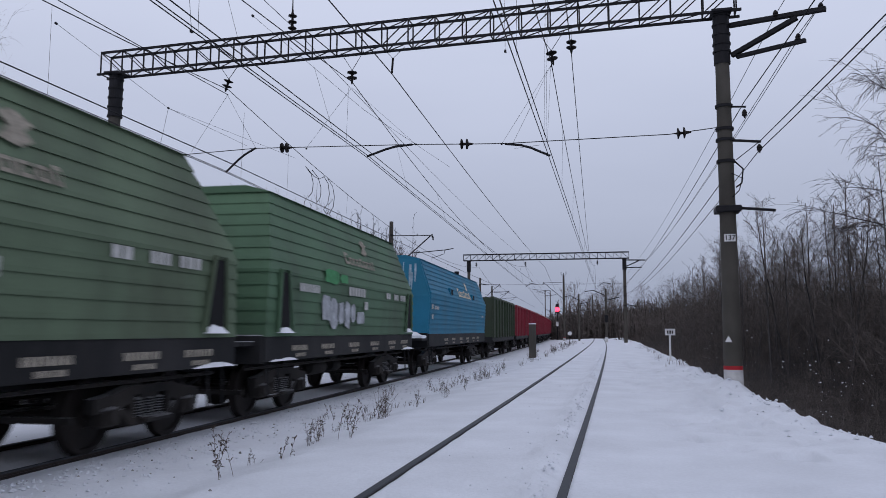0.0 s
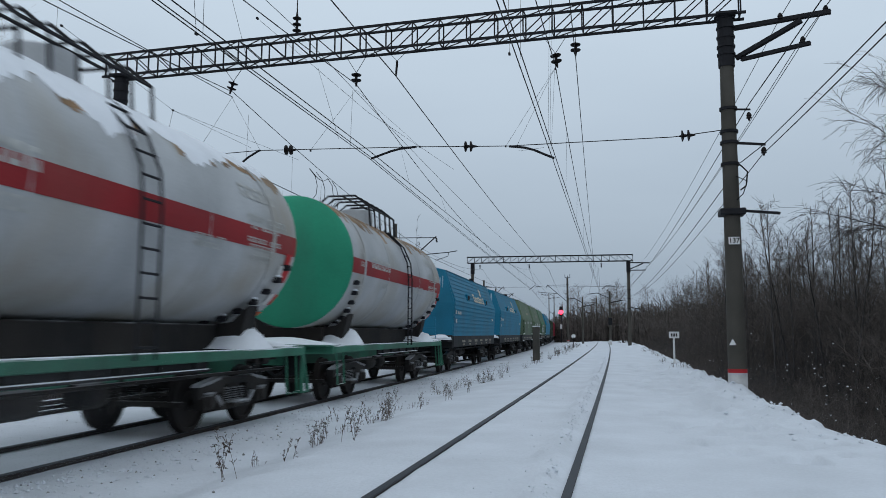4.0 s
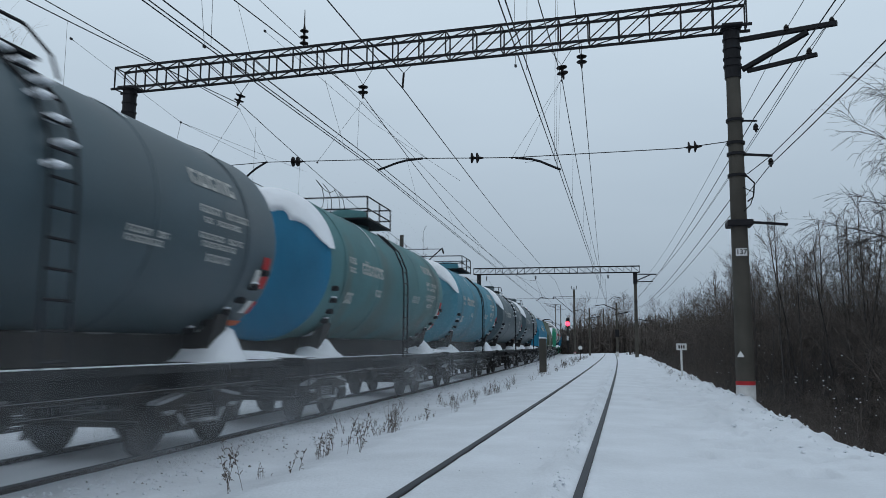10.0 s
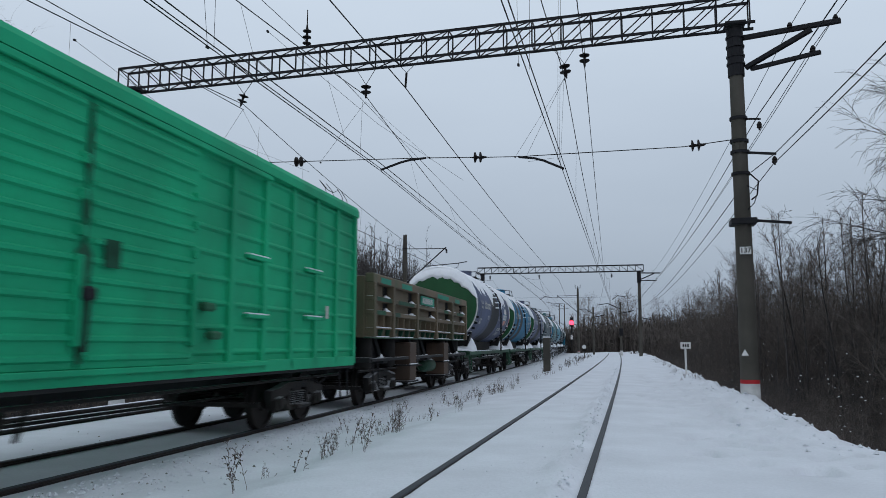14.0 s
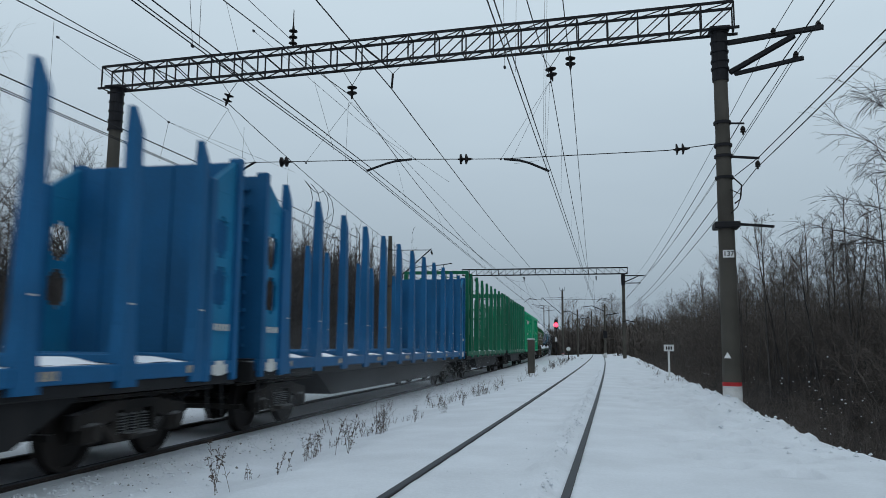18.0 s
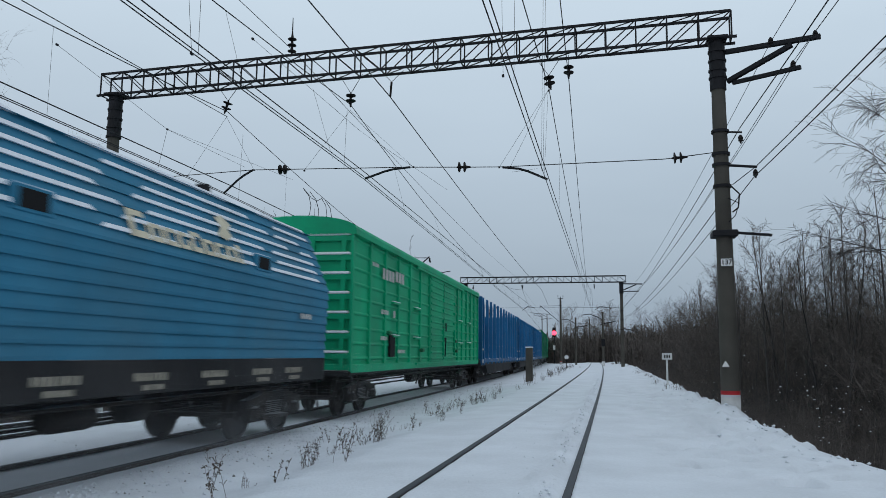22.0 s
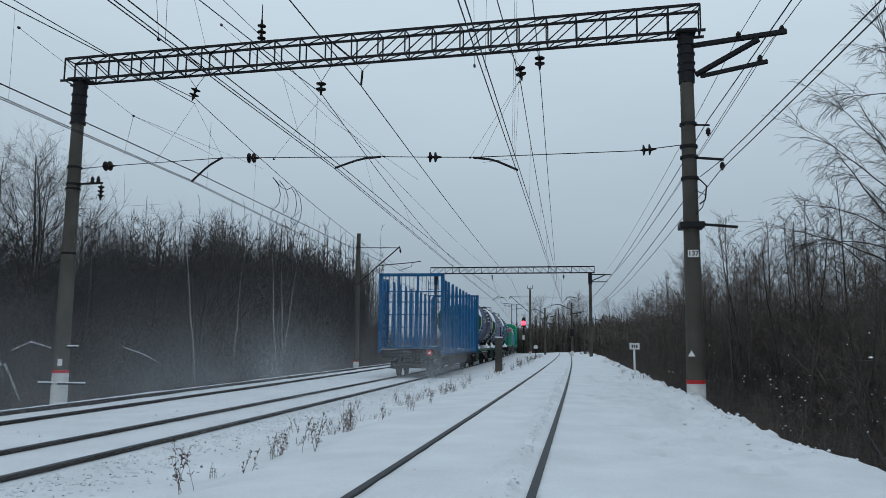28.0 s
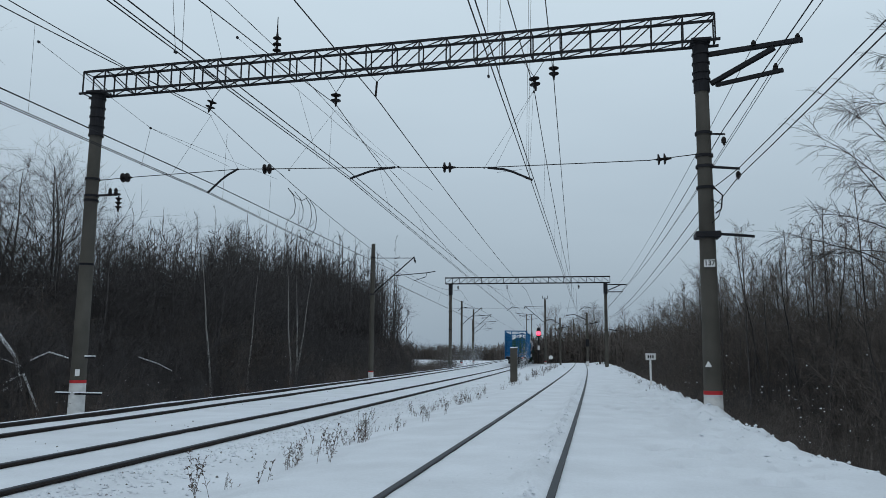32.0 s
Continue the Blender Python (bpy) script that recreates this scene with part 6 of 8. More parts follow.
def timber(root, L, gap, mat, spin, ends="solid", light=None, n=9, top=4.5, seed=1):
    light = light or mat
    running_gear(root, L, gap, 2.0 if ends != "gate" else 1.9, FRAME, spin, (0.95, 1.25))
    part("belly_girder", Shape().loft([[(-1.3, -L / 2 + 3.3, 1.0), (1.3, -L / 2 + 3.3, 1.0), (1.3, L / 2 - 3.3, 1.0), (-1.3, L / 2 - 3.3, 1.0)], [(-1.26, -L / 2 + 4.4, 0.46), (1.26, -L / 2 + 4.4, 0.46), (1.26, L / 2 - 4.4, 0.46), (-1.26, L / 2 - 4.4, 0.46)]]), FRAME, root)
    part("deck", Shape().box(-1.42, 1.42, -L / 2, L / 2, 1.25, 1.31), FRAME, root)
    part("deck_edge", Shape().box(1.36, 1.5, -L / 2, L / 2, 1.1, 1.3, 0.015), mat, root)
    part("deck_edge", Shape().box(-1.5, -1.36, -L / 2, L / 2, 1.1, 1.3, 0.015), mat, root)
    a = L / 2 - {"solid": 1.17, "plates": 1.4, "gate": 1.2}[ends]
    ys = [-a + 2 * a * k / (n - 1) for k in range(n)]
    for y in ys:
        for x in (-1.42, 1.42):
            stake(root, x, y, mat, z1=top)
        part("bolster_bar", Shape().box(-1.35, 1.35, y - 0.09, y + 0.09, 1.31, 1.42, 0.015), mat, root)
    for i in range(n - 1):
        y0, y1 = ys[i] + 0.2, ys[i + 1] - 0.2
        for x0, x1 in ((-1.36, 0.1), (0.2, 1.44)):
            part("deck_snow", mound(x0, x1, y0, y1, 1.3, 0.09 + 0.05 * random.random(), seed + i + x0), SNOW_CAP, root, smooth="all")
    for d in (-1, 1):
        ye = d * (L / 2 - 0.1)
        yi = d * (L / 2 - 0.95)
        lo, hi = min(ye, yi), max(ye, yi)
        if ends == "solid":
            part("end_wall", Shape().box(-1.36, 1.36, ye - 0.05, ye + 0.05, 1.3, top - 0.06, 0.01), mat, root, "solid steel end wall")
            for x in (-0.9, -0.3, 0.3, 0.9):
                part("wall_stiffener", Shape().box(x - 0.03, x + 0.03, ye - d * 0.05 - 0.03, ye - d * 0.05 + 0.03, 1.35, top - 0.1), mat, root)
            for k in range(10):
                part("end_rung", Shape().box(-1.2, 1.2, d * (L / 2 - 0.04), d * (L / 2 + 0.05), 1.5 + k * 0.3, 1.56 + k * 0.3), mat, root)
            for x in (-1.42, 1.42):
                ch = part("cheek", plate_with_holes(x, lo, hi, 1.3, top - 0.62, ((0.5 * (lo + hi), 2.41, 0.27), (0.5 * (lo + hi), 3.18, 0.27))), light, root, "end cheek pierced by two round holes")
                part("cheek_brace", Shape().loft([[(xx, ye, top - 0.64), (xx, yi, top - 0.64), (xx, yi, top - 0.56), (xx, ye, top - 0.03)] for xx in (x - 0.035, x + 0.035)]), light, ch, "sloping top of the cheek")
                part("cheek_post", Shape().box(x - 0.1, x + 0.1, yi - 0.08, yi + 0.08, 1.0, top - 0.5, 0.02), mat, ch)
                part("cheek_post", Shape().box(x - 0.1, x + 0.1, ye - 0.07, ye + 0.07, 1.0, top, 0.02), mat, ch)
            bars(root, "marking", [(lo + 0.15, 1.75, 0.5, 0.1), (lo + 0.15, 1.1, 0.5, 0.14)], MARK, 1.51)
            part("placard", Shape().add([(1.512, lo + 0.25, 1.08), (1.512, lo + 0.5, 1.08), (1.512, lo + 0.5, 1.3), (1.512, lo + 0.25, 1.3)], [(0, 1, 2, 3)]), BAR_WHITE, root)
        elif ends == "plates":
            g = Shape()
            for x in (-1.42, 1.42):
                g.box(x - 0.08, x + 0.08, ye - 0.08, ye + 0.08, 1.2, top)
            g.box(-1.42, 1.42, ye - 0.07, ye + 0.07, top - 0.12, top + 0.02)
            for z in (1.9, 2.6, 3.3, 3.9):
                g.box(-1.42, 1.42, ye - 0.04, ye + 0.04, z, z + 0.07)
            part("end_frame", g, mat, root, "open tubular end frame")
            ladder(root, mat, 0.7, ye, 1.3, top - 0.1, 0.5, "x")
            for x in (-1.42, 1.42):
                part("end_post", Shape().box(x - 0.08, x + 0.08, yi - 0.09, yi + 0.09, 1.1, top - 0.25, 0.02), mat, root)
                for z0, z1 in ((2.05, 2.8), (3.2, 3.9)):
                    part("side_plate", Shape().box(x - 0.02, x + 0.02, lo, hi, z0, z1), light, root)
        else:
            g = Shape()
            for x in (-1.5, 1.5):
                g.box(x - 0.08, x + 0.08, ye - 0.08, ye + 0.08, 1.1, top + 0.2)
            g.box(-1.55, 1.55, ye - 0.08, ye + 0.08, top + 0.06, top + 0.2)
            for x in (-0.62, 0.3):
                g.box(x - 0.05, x + 0.05, ye - 0.05, ye + 0.05, 1.3, top + 0.1)
            for z in (1.75, 2.3, 2.9, 3.5, 4.0):
                g.box(-1.5, 1.5, ye - 0.03, ye + 0.03, z, z + 0.05)
            for x in np.linspace(-1.3, 1.3, 14):
                g.box(x - 0.012, x + 0.012, ye - 0.012, ye + 0.012, 1.3, top + 0.1)
            part("end_frame", g, mat, root, "barred steel end gate")
            ladder(root, mat, 1.0, ye - d * 0.15, 1.3, top - 0.1, 0.42, "x")
            for x in (-1.5, 1.5):
                part("end_post", Shape().box(x - 0.08, x + 0.08, yi - 0.09, yi + 0.09, 1.0, top - 0.1, 0.02), mat, root)
                for z0, z1 in ((1.35, 2.2), (2.45, 3.1), (3.4, 4.1)):
                    part("side_plate", Shape().box(x - 0.02, x + 0.02, lo, hi, z0, z1), light if z0 != 2.45 else mat, root)
            if d < 0:
                part("tail_board", Shape().lathe([(0.0, -0.02), (0.13, -0.02), (0.13, 0.02), (0.0, 0.02)], (0.95, -L / 2 - 0.2, 1.12), "y", 16), BAR_RED, root, "round red tail marker")
                part("tail_board_centre", Shape().lathe([(0.0, -0.03), (0.06, -0.03), (0.06, 0.02)], (0.95, -L / 2 - 0.2, 1.12), "y", 12), BAR_WHITE, root)
    for y in np.linspace(-L / 2 + 1, L / 2 - 1.5, 7):
        bars(root, "sill_marking", [(y, 1.15, 0.5, 0.1)], SILL_MARK, 1.508)


def dump_car(root, L, gap, spin):
    running_gear(root, L, gap, 2.1, FRAME, spin, (1.12, 1.2), True)
    part("sub_frame", Shape().box(-0.75, 0.75, -L / 2 + 0.2, L / 2 - 0.2, 1.15, 1.72, 0.02), FRAME, root, "dark tipping frame under the body")
    posts = (-L / 2 + 0.12, -4.4, -1.8, 0.8, 3.4, L / 2 - 0.12)
    for s in (-1, 1):
        side = lambda a, b, y0, y1, z0, z1, bev=0.0: Shape().box(min(s * a, s * b), max(s * a, s * b), y0, y1, z0, z1, bev)
        part("side_wall", side(1.24, 1.29, -L / 2, L / 2, 1.74, 3.1), DUMP_BROWN, root)
        part("top_rail", side(1.26, 1.47, -L / 2, L / 2, 3.04, 3.27, 0.02), DUMP_TOP, root, "brown and green top rail")
        for z in (2.66, 2.32):
            part("waler", side(1.29, 1.46, -L / 2, L / 2, z - 0.055, z + 0.055, 0.012), DUMP_BROWN, root)
        # two shelves carry short gussets and a line of snow each
        for z, x1, m in ((1.95, 1.45, DUMP_BROWN), (1.72, 1.40, FRAME_GREEN)):
            part("shelf", side(1.22, x1, -L / 2, L / 2, z - 0.035, z, 0.008), m, root)
            for k in range(5):
                y0, y1 = posts[k] + 0.1, posts[k + 1] - 0.1
                part("snow_ledge", side(1.29, x1 - 0.01, y0 + 0.12 * (k % 3), y1 - 0.1 * (k % 2), z, z + 0.022, 0.008), SNOW_CAP, root)
        for k in range(19):
            y = -L / 2 + 0.33 + k * (L - 0.66) / 18
            if all(abs(y - p) > 0.14 for p in posts):
                part("gusset", Shape().loft([[(s * 1.29, q, 1.95), (s * 1.43, q, 1.95), (s * 1.45, q, 2.265), (s * 1.29, q, 2.265)] for q in (y - 0.02, y + 0.02)]), DUMP_BROWN, root)
                part("gusset", Shape().loft([[(s * 1.29, q, 1.72), (s * 1.37, q, 1.72), (s * 1.43, q, 1.915), (s * 1.29, q, 1.915)] for q in (y - 0.02, y + 0.02)]), FRAME_GREEN, root)
        for k, y in enumerate(posts):
            part("rib", side(1.29, 1.49, y - 0.1, y + 0.1, 1.72, 3.05, 0.012), DUMP_BROWN, root)
            if k:
                for z0, z1 in ((2.715, 3.04), (2.375, 2.605)):
                    # flat near-black plate paints the shadow of the recess beside the rib
                    part("recess_shade", side(1.285, 1.30, y - 0.46, y - 0.1, z0 + 0.015, z1 - 0.015), SHADE_HOSE_BLACK, root, "dark plate painted as shade beside the rib")
                    if s > 0:
                        part("snow_clump", mound(1.3, 1.45, y - 0.5, y - 0.12, z0, 0.07 + 0.03 * (k % 2), k + z0, 0.2, 6), SNOW_CAP, root, smooth="all")
        for y, z, ln in ((-5.9, 2.66, 1.3), (-5.9, 2.32, 0.8), (-3.9, 2.66, 1.7), (2.0, 2.66, 0.7), (4.3, 2.66, 1.2), (-4.3, 2.32, 0.6)):
            part("paint_patch", side(1.452, 1.466, y, y + ln, z - 0.05, z + 0.05), FRAME_GREEN, root, "green paint left on a rail")
        for y, ln in ((-5.6, 0.9), (-3.6, 1.1), (0.9, 0.5), (1.2, 1.5), (3.9, 0.8)):
            part("paint_patch", side(1.462, 1.474, y, y + ln, 3.06, 3.2), TEAL_FADED, root, "green paint left on a rail")
    # cylinders, boxes and tanks hung under the body
    for y in (-2.35, 2.25):
        part("gear_box", Shape().box(0.85, 1.48, y - 0.36, y + 0.36, 0.52, 1.6, 0.03), RUSTY_GEAR, root, "brown grimy box of the tipping gear")
        part("gear_step", Shape().box(0.85, 1.52, y - 0.5, y + 0.5, 0.47, 0.52, 0.01).box(0.9, 1.52, y - 0.42, y + 0.42, 0.93, 0.97, 0.01), FRAME, root)
        part("snow_ledge", Shape().box(1.48, 1.52, y - 0.4, y + 0.4, 0.97, 1.0, 0.01), SNOW_CAP, root)
    for y in (-5.5, -3.4, -0.7, 3.2, 5.6):
        part("tipping_cylinder", Shape().lathe([(0.0, 0.4), (0.2, 0.4), (0.22, 0.33), (0.22, -0.33), (0.16, -0.4), (0.0, -0.4)], (1.0, y, 1.32), "z", 14), BOGIE, root, smooth=True)
    part("air_reservoir", Shape().lathe([(0.0, -0.62), (0.15, -0.58), (0.21, -0.46), (0.21, 0.46), (0.15, 0.58), (0.0, 0.62)], (1.12, 0.85, 0.86), "y", 16), FRAME_GREEN, root, "grimy green air reservoir", smooth=True)
    for y in (-5.0, -1.5, -0.1, 3.9, 5.0):
        part("hanger", Shape().beam((1.1, y, 1.72), (1.25, y + 0.25, 1.05), 0.09), FRAME, root)
        part("snow_clump", mound(1.1, 1.38, y + 0.1, y + 0.42, 1.12, 0.16, y, 0.3, 6), SNOW_CAP, root, smooth="all")
        part("bracket", Shape().box(0.95, 1.36, y + 0.05, y + 0.45, 1.05, 1.12, 0.02), FRAME, root)
    for d in (-1, 1):
        part("end_wall", Shape().box(-1.24, 1.24, d * L / 2 - 0.06, d * L / 2 + 0.06, 1.7, 3.2, 0.01), DUMP_BROWN, root)
        for x in (-0.9, 0, 0.9):
            part("end_rib", Shape().box(x - 0.08, x + 0.08, d * L / 2 - 0.14, d * L / 2 + 0.14, 1.7, 3.1, 0.01), DUMP_BROWN, root)
    part("load_snow", mound(-1.22, 1.22, -L / 2 + 0.1, L / 2 - 0.1, 2.95, 0.32, 5, 0.5), SNOW_CAP, root, "snow lying in the open body", "all")
    part("name_board", Shape().box(1.465, 1.49, -1.45, 0.3, 2.73, 3.0), TEAL_FADED, root, "green number board")
    bars(root, "board_bar", [(-1.3, 2.78, 1.35, 0.17)], MARK, 1.496)


def gondola(root, L, gap, mat, spin):
    running_gear(root, L, gap, 1.75, FRAME, spin, (0.95, 1.2))
    for s in (-1, 1):
        part("side_wall", Shape().box(s * 1.38, s * 1.42, -L / 2, L / 2, 1.2, 3.4), mat, root)
        part("top_rail", Shape().box(s * 1.36, s * 1.5, -L / 2, L / 2, 3.38, 3.5, 0.02), mat, root)
        for k in range(9):
            y = -L / 2 + 0.08 + k * (L - 0.16) / 8
            part("rib", Shape().box(s * 1.42, s * 1.52, y - 0.09, y + 0.09, 1.15, 3.4, 0.02), mat, root)
    for d in (-1, 1):
        part("end_wall", Shape().box(-1.4, 1.4, d * L / 2 - 0.06, d * L / 2 + 0.06, 1.2, 3.45), mat, root)
    part("floor", Shape().box(-1.4, 1.4, -L / 2, L / 2, 1.2, 1.27), mat, root)


def rib_hopper(root, L, gap, mat, spin, top=3.55, red=False, ribs=8):
    running_gear(root, L, gap, 1.65, FRAME, spin, (0.98, 1.32))
    w, lo = 1.45, L / 2
    side = [(-lo, 1.36), (-lo, 2.72), (-lo + 0.95, top), (lo - 0.75, top), (lo - 0.1, 2.72), (lo, 2.2), (lo, 1.36)]
    part("body", Shape().loft([[(x, y, z) for y, z in side] for x in (-w, w)]), mat, root)
    for s in (-1, 1):
        for k in range(ribs):
            y = -lo + 1.2 + k * (2 * lo - 2.4) / (ribs - 1)
            part("rib", Shape().loft([[(s * w, y - 0.13, 1.45), (s * w, y + 0.13, 1.45), (s * w, y + 0.13, top - 0.32), (s * w, y - 0.13, top - 0.32)], [(s * (w + 0.09), y - 0.07, 1.52), (s * (w + 0.09), y + 0.07, 1.52), (s * (w + 0.09), y + 0.07, top - 0.4), (s * (w + 0.09), y - 0.07, top - 0.4)]]), mat, root)
        part("belt", Shape().box(s * w - 0.02, s * w + 0.05, -lo + 0.02, lo - 0.02, 1.38, 1.5, 0.01), mat, root)
        part("top_rail", Shape().box(s * w - 0.05, s * w + 0.05, -lo + 0.95, lo - 0.75, top - 0.22, top + 0.02, 0.015), RUST_RED if red else mat, root)
        part("corner_rail", Shape().beam((s * w, -lo + 0.02, 2.7), (s * w, -lo + 0.97, top - 0.02), 0.08), RUST_RED if red else mat, root)
        part("corner_post", Shape().box(s * w - 0.05, s * w + 0.04, -lo - 0.03, -lo + 0.07, 1.36, 2.74, 0.01), mat, root)
    if red:
        for m, dz, dy in ((FADED_SIDE, 0.62, 0.0), (RUST_RED, 0.34, 3.3)):
            runs = Shape()
            n = 110
            for k in range(n):
                y0, wd = -lo + 1.0 + (2 * lo - 1.9) * k / n, (2 * lo - 1.9) / n
                drop = dz * (0.45 + 0.8 * noise.noise((k * 0.21, dy, 2.0)) + 0.5 * noise.noise((k * 0.8, dy, 7.0)))
                if drop > 0.06:
                    xx = w + (0.006 if m is FADED_SIDE else 0.010)
                    runs.add([(xx, y0, top - 0.22 - drop), (xx, y0 + wd, top - 0.22 - drop * 0.9), (xx, y0 + wd, top - 0.21), (xx, y0, top - 0.21)], [(0, 1, 2, 3)])
            tagged(part("paint_run", runs, m, root, "red paint faded and run down the side"), kind="stuff")
    slope = [(-lo - 0.03, 2.70), (-lo - 0.06, 2.78), (-lo + 0.5, 3.24 + (top - 3.55) * 0.5), (-lo + 0.97, top + 0.07), (lo - 0.8, top + 0.07), (lo - 0.74, top), (-lo + 0.95, top - 0.01)]
    part("roof_snow", Shape().loft([[(x, y, z) for y, z in slope] for x in (-w + 0.03, w - 0.06)]), SNOW_CAP, root, "thick snow lying on the sloping end and roof", True)
    for y in (-0.9, 0.6):
        part("hatch", Shape().lathe([(0.0, 0.3), (0.2, 0.3), (0.23, 0.22), (0.23, -0.1)], (0.9, y, top + 0.02), "z", 14), STEEL_DARK, root, smooth=True)
    part("pipe_stub", Shape().tube([(1.1, -1.2, top + 0.1), (1.2, -0.6, top + 0.16)], 0.16, 12), STEEL_DARK, root, smooth=True)
    for d in (-1, 1):
        y = d * (lo - 0.55)
        # black plate on the wall paints the shade of a side opening
        part("side_opening_shade", Shape().box(w - 0.01, w + 0.02, y - 0.12, y + 0.12, 1.7, 2.4), SHADE_HOSE_BLACK, root)
        part("end_deck", Shape().box(-1.4, 1.4, d * (lo + 0.25) - 0.35, d * (lo + 0.25) + 0.35, 1.25, 1.32, 0.01), FRAME, root)
        part("snow_drift", Shape().box(-1.3, 1.38, d * (lo + 0.25) - 0.33, d * (lo + 0.25) + 0.3, 1.32, 1.44, 0.03), SNOW_CAP, root)
    for z in (1.75, 2.15, 2.5):
        part("end_ledge", Shape().box(-1.3, 1.3, -lo - 0.06, -lo + 0.01, z, z + 0.06, 0.01), mat, root)
    ladder(root, mat, 0.9, -lo - 0.2, 1.3, 2.7, 0.4, "x")
    bars(root, "marking", [(1.55, 2.55, 0.5, 0.12), (1.55, 2.3, 0.5, 0.12), (-2.2, 1.62, 0.3, 0.14), (2.6, 1.7, 0.5, 0.1)], MARK, w + 0.094)


# front and rear of every wagon body along the line at the start, and how it looks
SPEED = 17.9
WAGONS = []


def wagon(front, rear, label, build, name="freight_wagon", category="freight wagon"):
    root = thing(name, label, category, group="freight train")
    spin = []
    build(root, front - rear, spin)
    WAGONS.append((root, (front + rear) / 2, spin))
    return root


y = 185.0
for k in range(10):
    wagon(y, y - 12.4, "faded red open gondola wagon with ribbed sides" if k < 9 else "dark green open gondola wagon with ribbed sides",
          lambda r, L, s, k=k: gondola(r, L, 2.0, GONDOLA_RED if k < 9 else GONDOLA_GREEN, s), "gondola_wagon")
    y -= 14.4
wagon(39.4, 25.6, "light blue hooded coil wagon with lapped boards", lambda r, L, s: hopper(r, L, 1.6, BLUE_HOOD, s, blue=True), "hooded_wagon")
old_green = wagon(23.1, 12.3, "green lapped-board hopper wagon with graffiti on its side", lambda r, L, s: hopper(r, L, 1.7, GREEN_OLD, s), "hopper_wagon")
# spray paint on its side: puffy blocks with a green patch above
for y, w, z, h, m in ((-2.75, 0.5, 1.75, 0.55, GRAFFITI), (-2.3, 0.55, 1.6, 0.62, GRAFFITI), (-1.7, 0.35, 1.68, 0.5, GRAFFITI), (-1.3, 0.4, 1.6, 0.6, GRAFFITI), (-0.85, 0.35, 1.75, 0.4, GRAFFITI), (-0.4, 0.6, 1.7, 0.3, GRAFFITI),
                      (-2.6, 0.9, 2.55, 0.3, GRAFFITI_GREEN), (-1.6, 0.5, 2.6, 0.2, GRAFFITI_GREEN)):
    blob = Shape().add([(1.51, y + w / 2 + w / 2 * math.copysign(abs(math.cos(a)) ** 0.6, math.cos(a)) * (1 + 0.08 * math.sin(5 * a + y * 9)), z + h / 2 + h / 2 * math.copysign(abs(math.sin(a)) ** 0.6, math.sin(a)) * (1 + 0.1 * math.sin(4 * a + y * 5))) for a in [k * math.pi / 10 for k in range(20)]], [tuple(range(20))])
    part("graffiti", blob, m, old_green, "sprayed letter shape, unreadable")
wagon(11.15, 0.2, "olive green lapped-board hopper wagon with dirt streaks", lambda r, L, s: hopper(r, L, 1.7, OLIVE, s), "hopper_wagon")
wagon(-1.3, -12.1, "olive green lapped-board hopper wagon with dirt streaks", lambda r, L, s: hopper(r, L, 1.7, OLIVE, s), "hopper_wagon")
wagon(-14.1, -27.2, "blue hooded coil wagon with lapped boards and cream marks", lambda r, L, s: hopper(r, L, 2.0, BLUE_HOOD, s, blue=True), "hooded_wagon")
wagon(-29.8, -42.1, "blue hooded coil wagon with a snowy end platform", lambda r, L, s: hopper(r, L, 2.0, BLUE_HOOD, s, blue=True), "hooded_wagon")
wagon(-44.95, -55.4, "dirty white gas tank wagon with a red stripe and green end", lambda r, L, s: tank(r, L, 2.6, WHITE_TANK, s, 1.55, 3.2, FRAME_TEAL, TEAL, False, None, 0, False, "cage", True, RED_STRIPE, 3), "tank_wagon", "tank wagon")
wagon(-58.1, -68.7, "dirty white gas tank wagon with a red stripe and snowy crown", lambda r, L, s: tank(r, L, 2.6, WHITE_TANK, s, 1.55, 3.2, FRAME_TEAL, None, False, None, 110, False, "cage", True, RED_STRIPE, 4), "tank_wagon", "tank wagon")
wagon(-71.1, -81.7, "sea-green ribbed hopper wagon with snow on its roof", lambda r, L, s: rib_hopper(r, L, 1.8, TEAL, s, 3.72, False, 6), "hopper_wagon")
wagon(-84.1, -94.6, "dark olive lapped-board hopper wagon with snow on its end boards", lambda r, L, s: hopper(r, L, 1.7, OLIVE_DARK, s, snow_boards=True), "hopper_wagon")
wagon(-96.5, -109.4, "blue hooded coil wagon with a frosted end", lambda r, L, s: hopper(r, L, 2.0, BLUE_HOOD, s, blue=True), "hooded_wagon")
wagon(-112.5, -124.1, "charcoal tank wagon with white lettering marks and snow", lambda r, L, s: tank(r, L, 2.8, BLACK_TANK, s, tongue=True, seed=5), "tank_wagon", "tank wagon")
wagon(-126.2, -137.6, "charcoal tank wagon with white lettering marks and snow", lambda r, L, s: tank(r, L, 2.8, BLACK_TANK, s, tongue=True, seed=6), "tank_wagon", "tank wagon")
wagon(-139.4, -151.1, "turquoise tank wagon with a railed platform and snowy end", lambda r, L, s: tank(r, L, 2.8, TURQ_TANK, s, platform="high", tongue=True, seed=7), "tank_wagon", "tank wagon")
wagon(-153.2, -164.8, "rust-streaked blue-green tank wagon with a railed platform", lambda r, L, s: tank(r, L, 2.8, BROWN_TANK, s, end_mat=BLUE_TANK, platform="high", tongue=True, seed=8), "tank_wagon", "tank wagon")
wagon(-166.8, -178.4, "charcoal tank wagon with white lettering marks and snow", lambda r, L, s: tank(r, L, 2.8, BLACK_TANK, s, tongue=True, seed=9), "tank_wagon", "tank wagon")
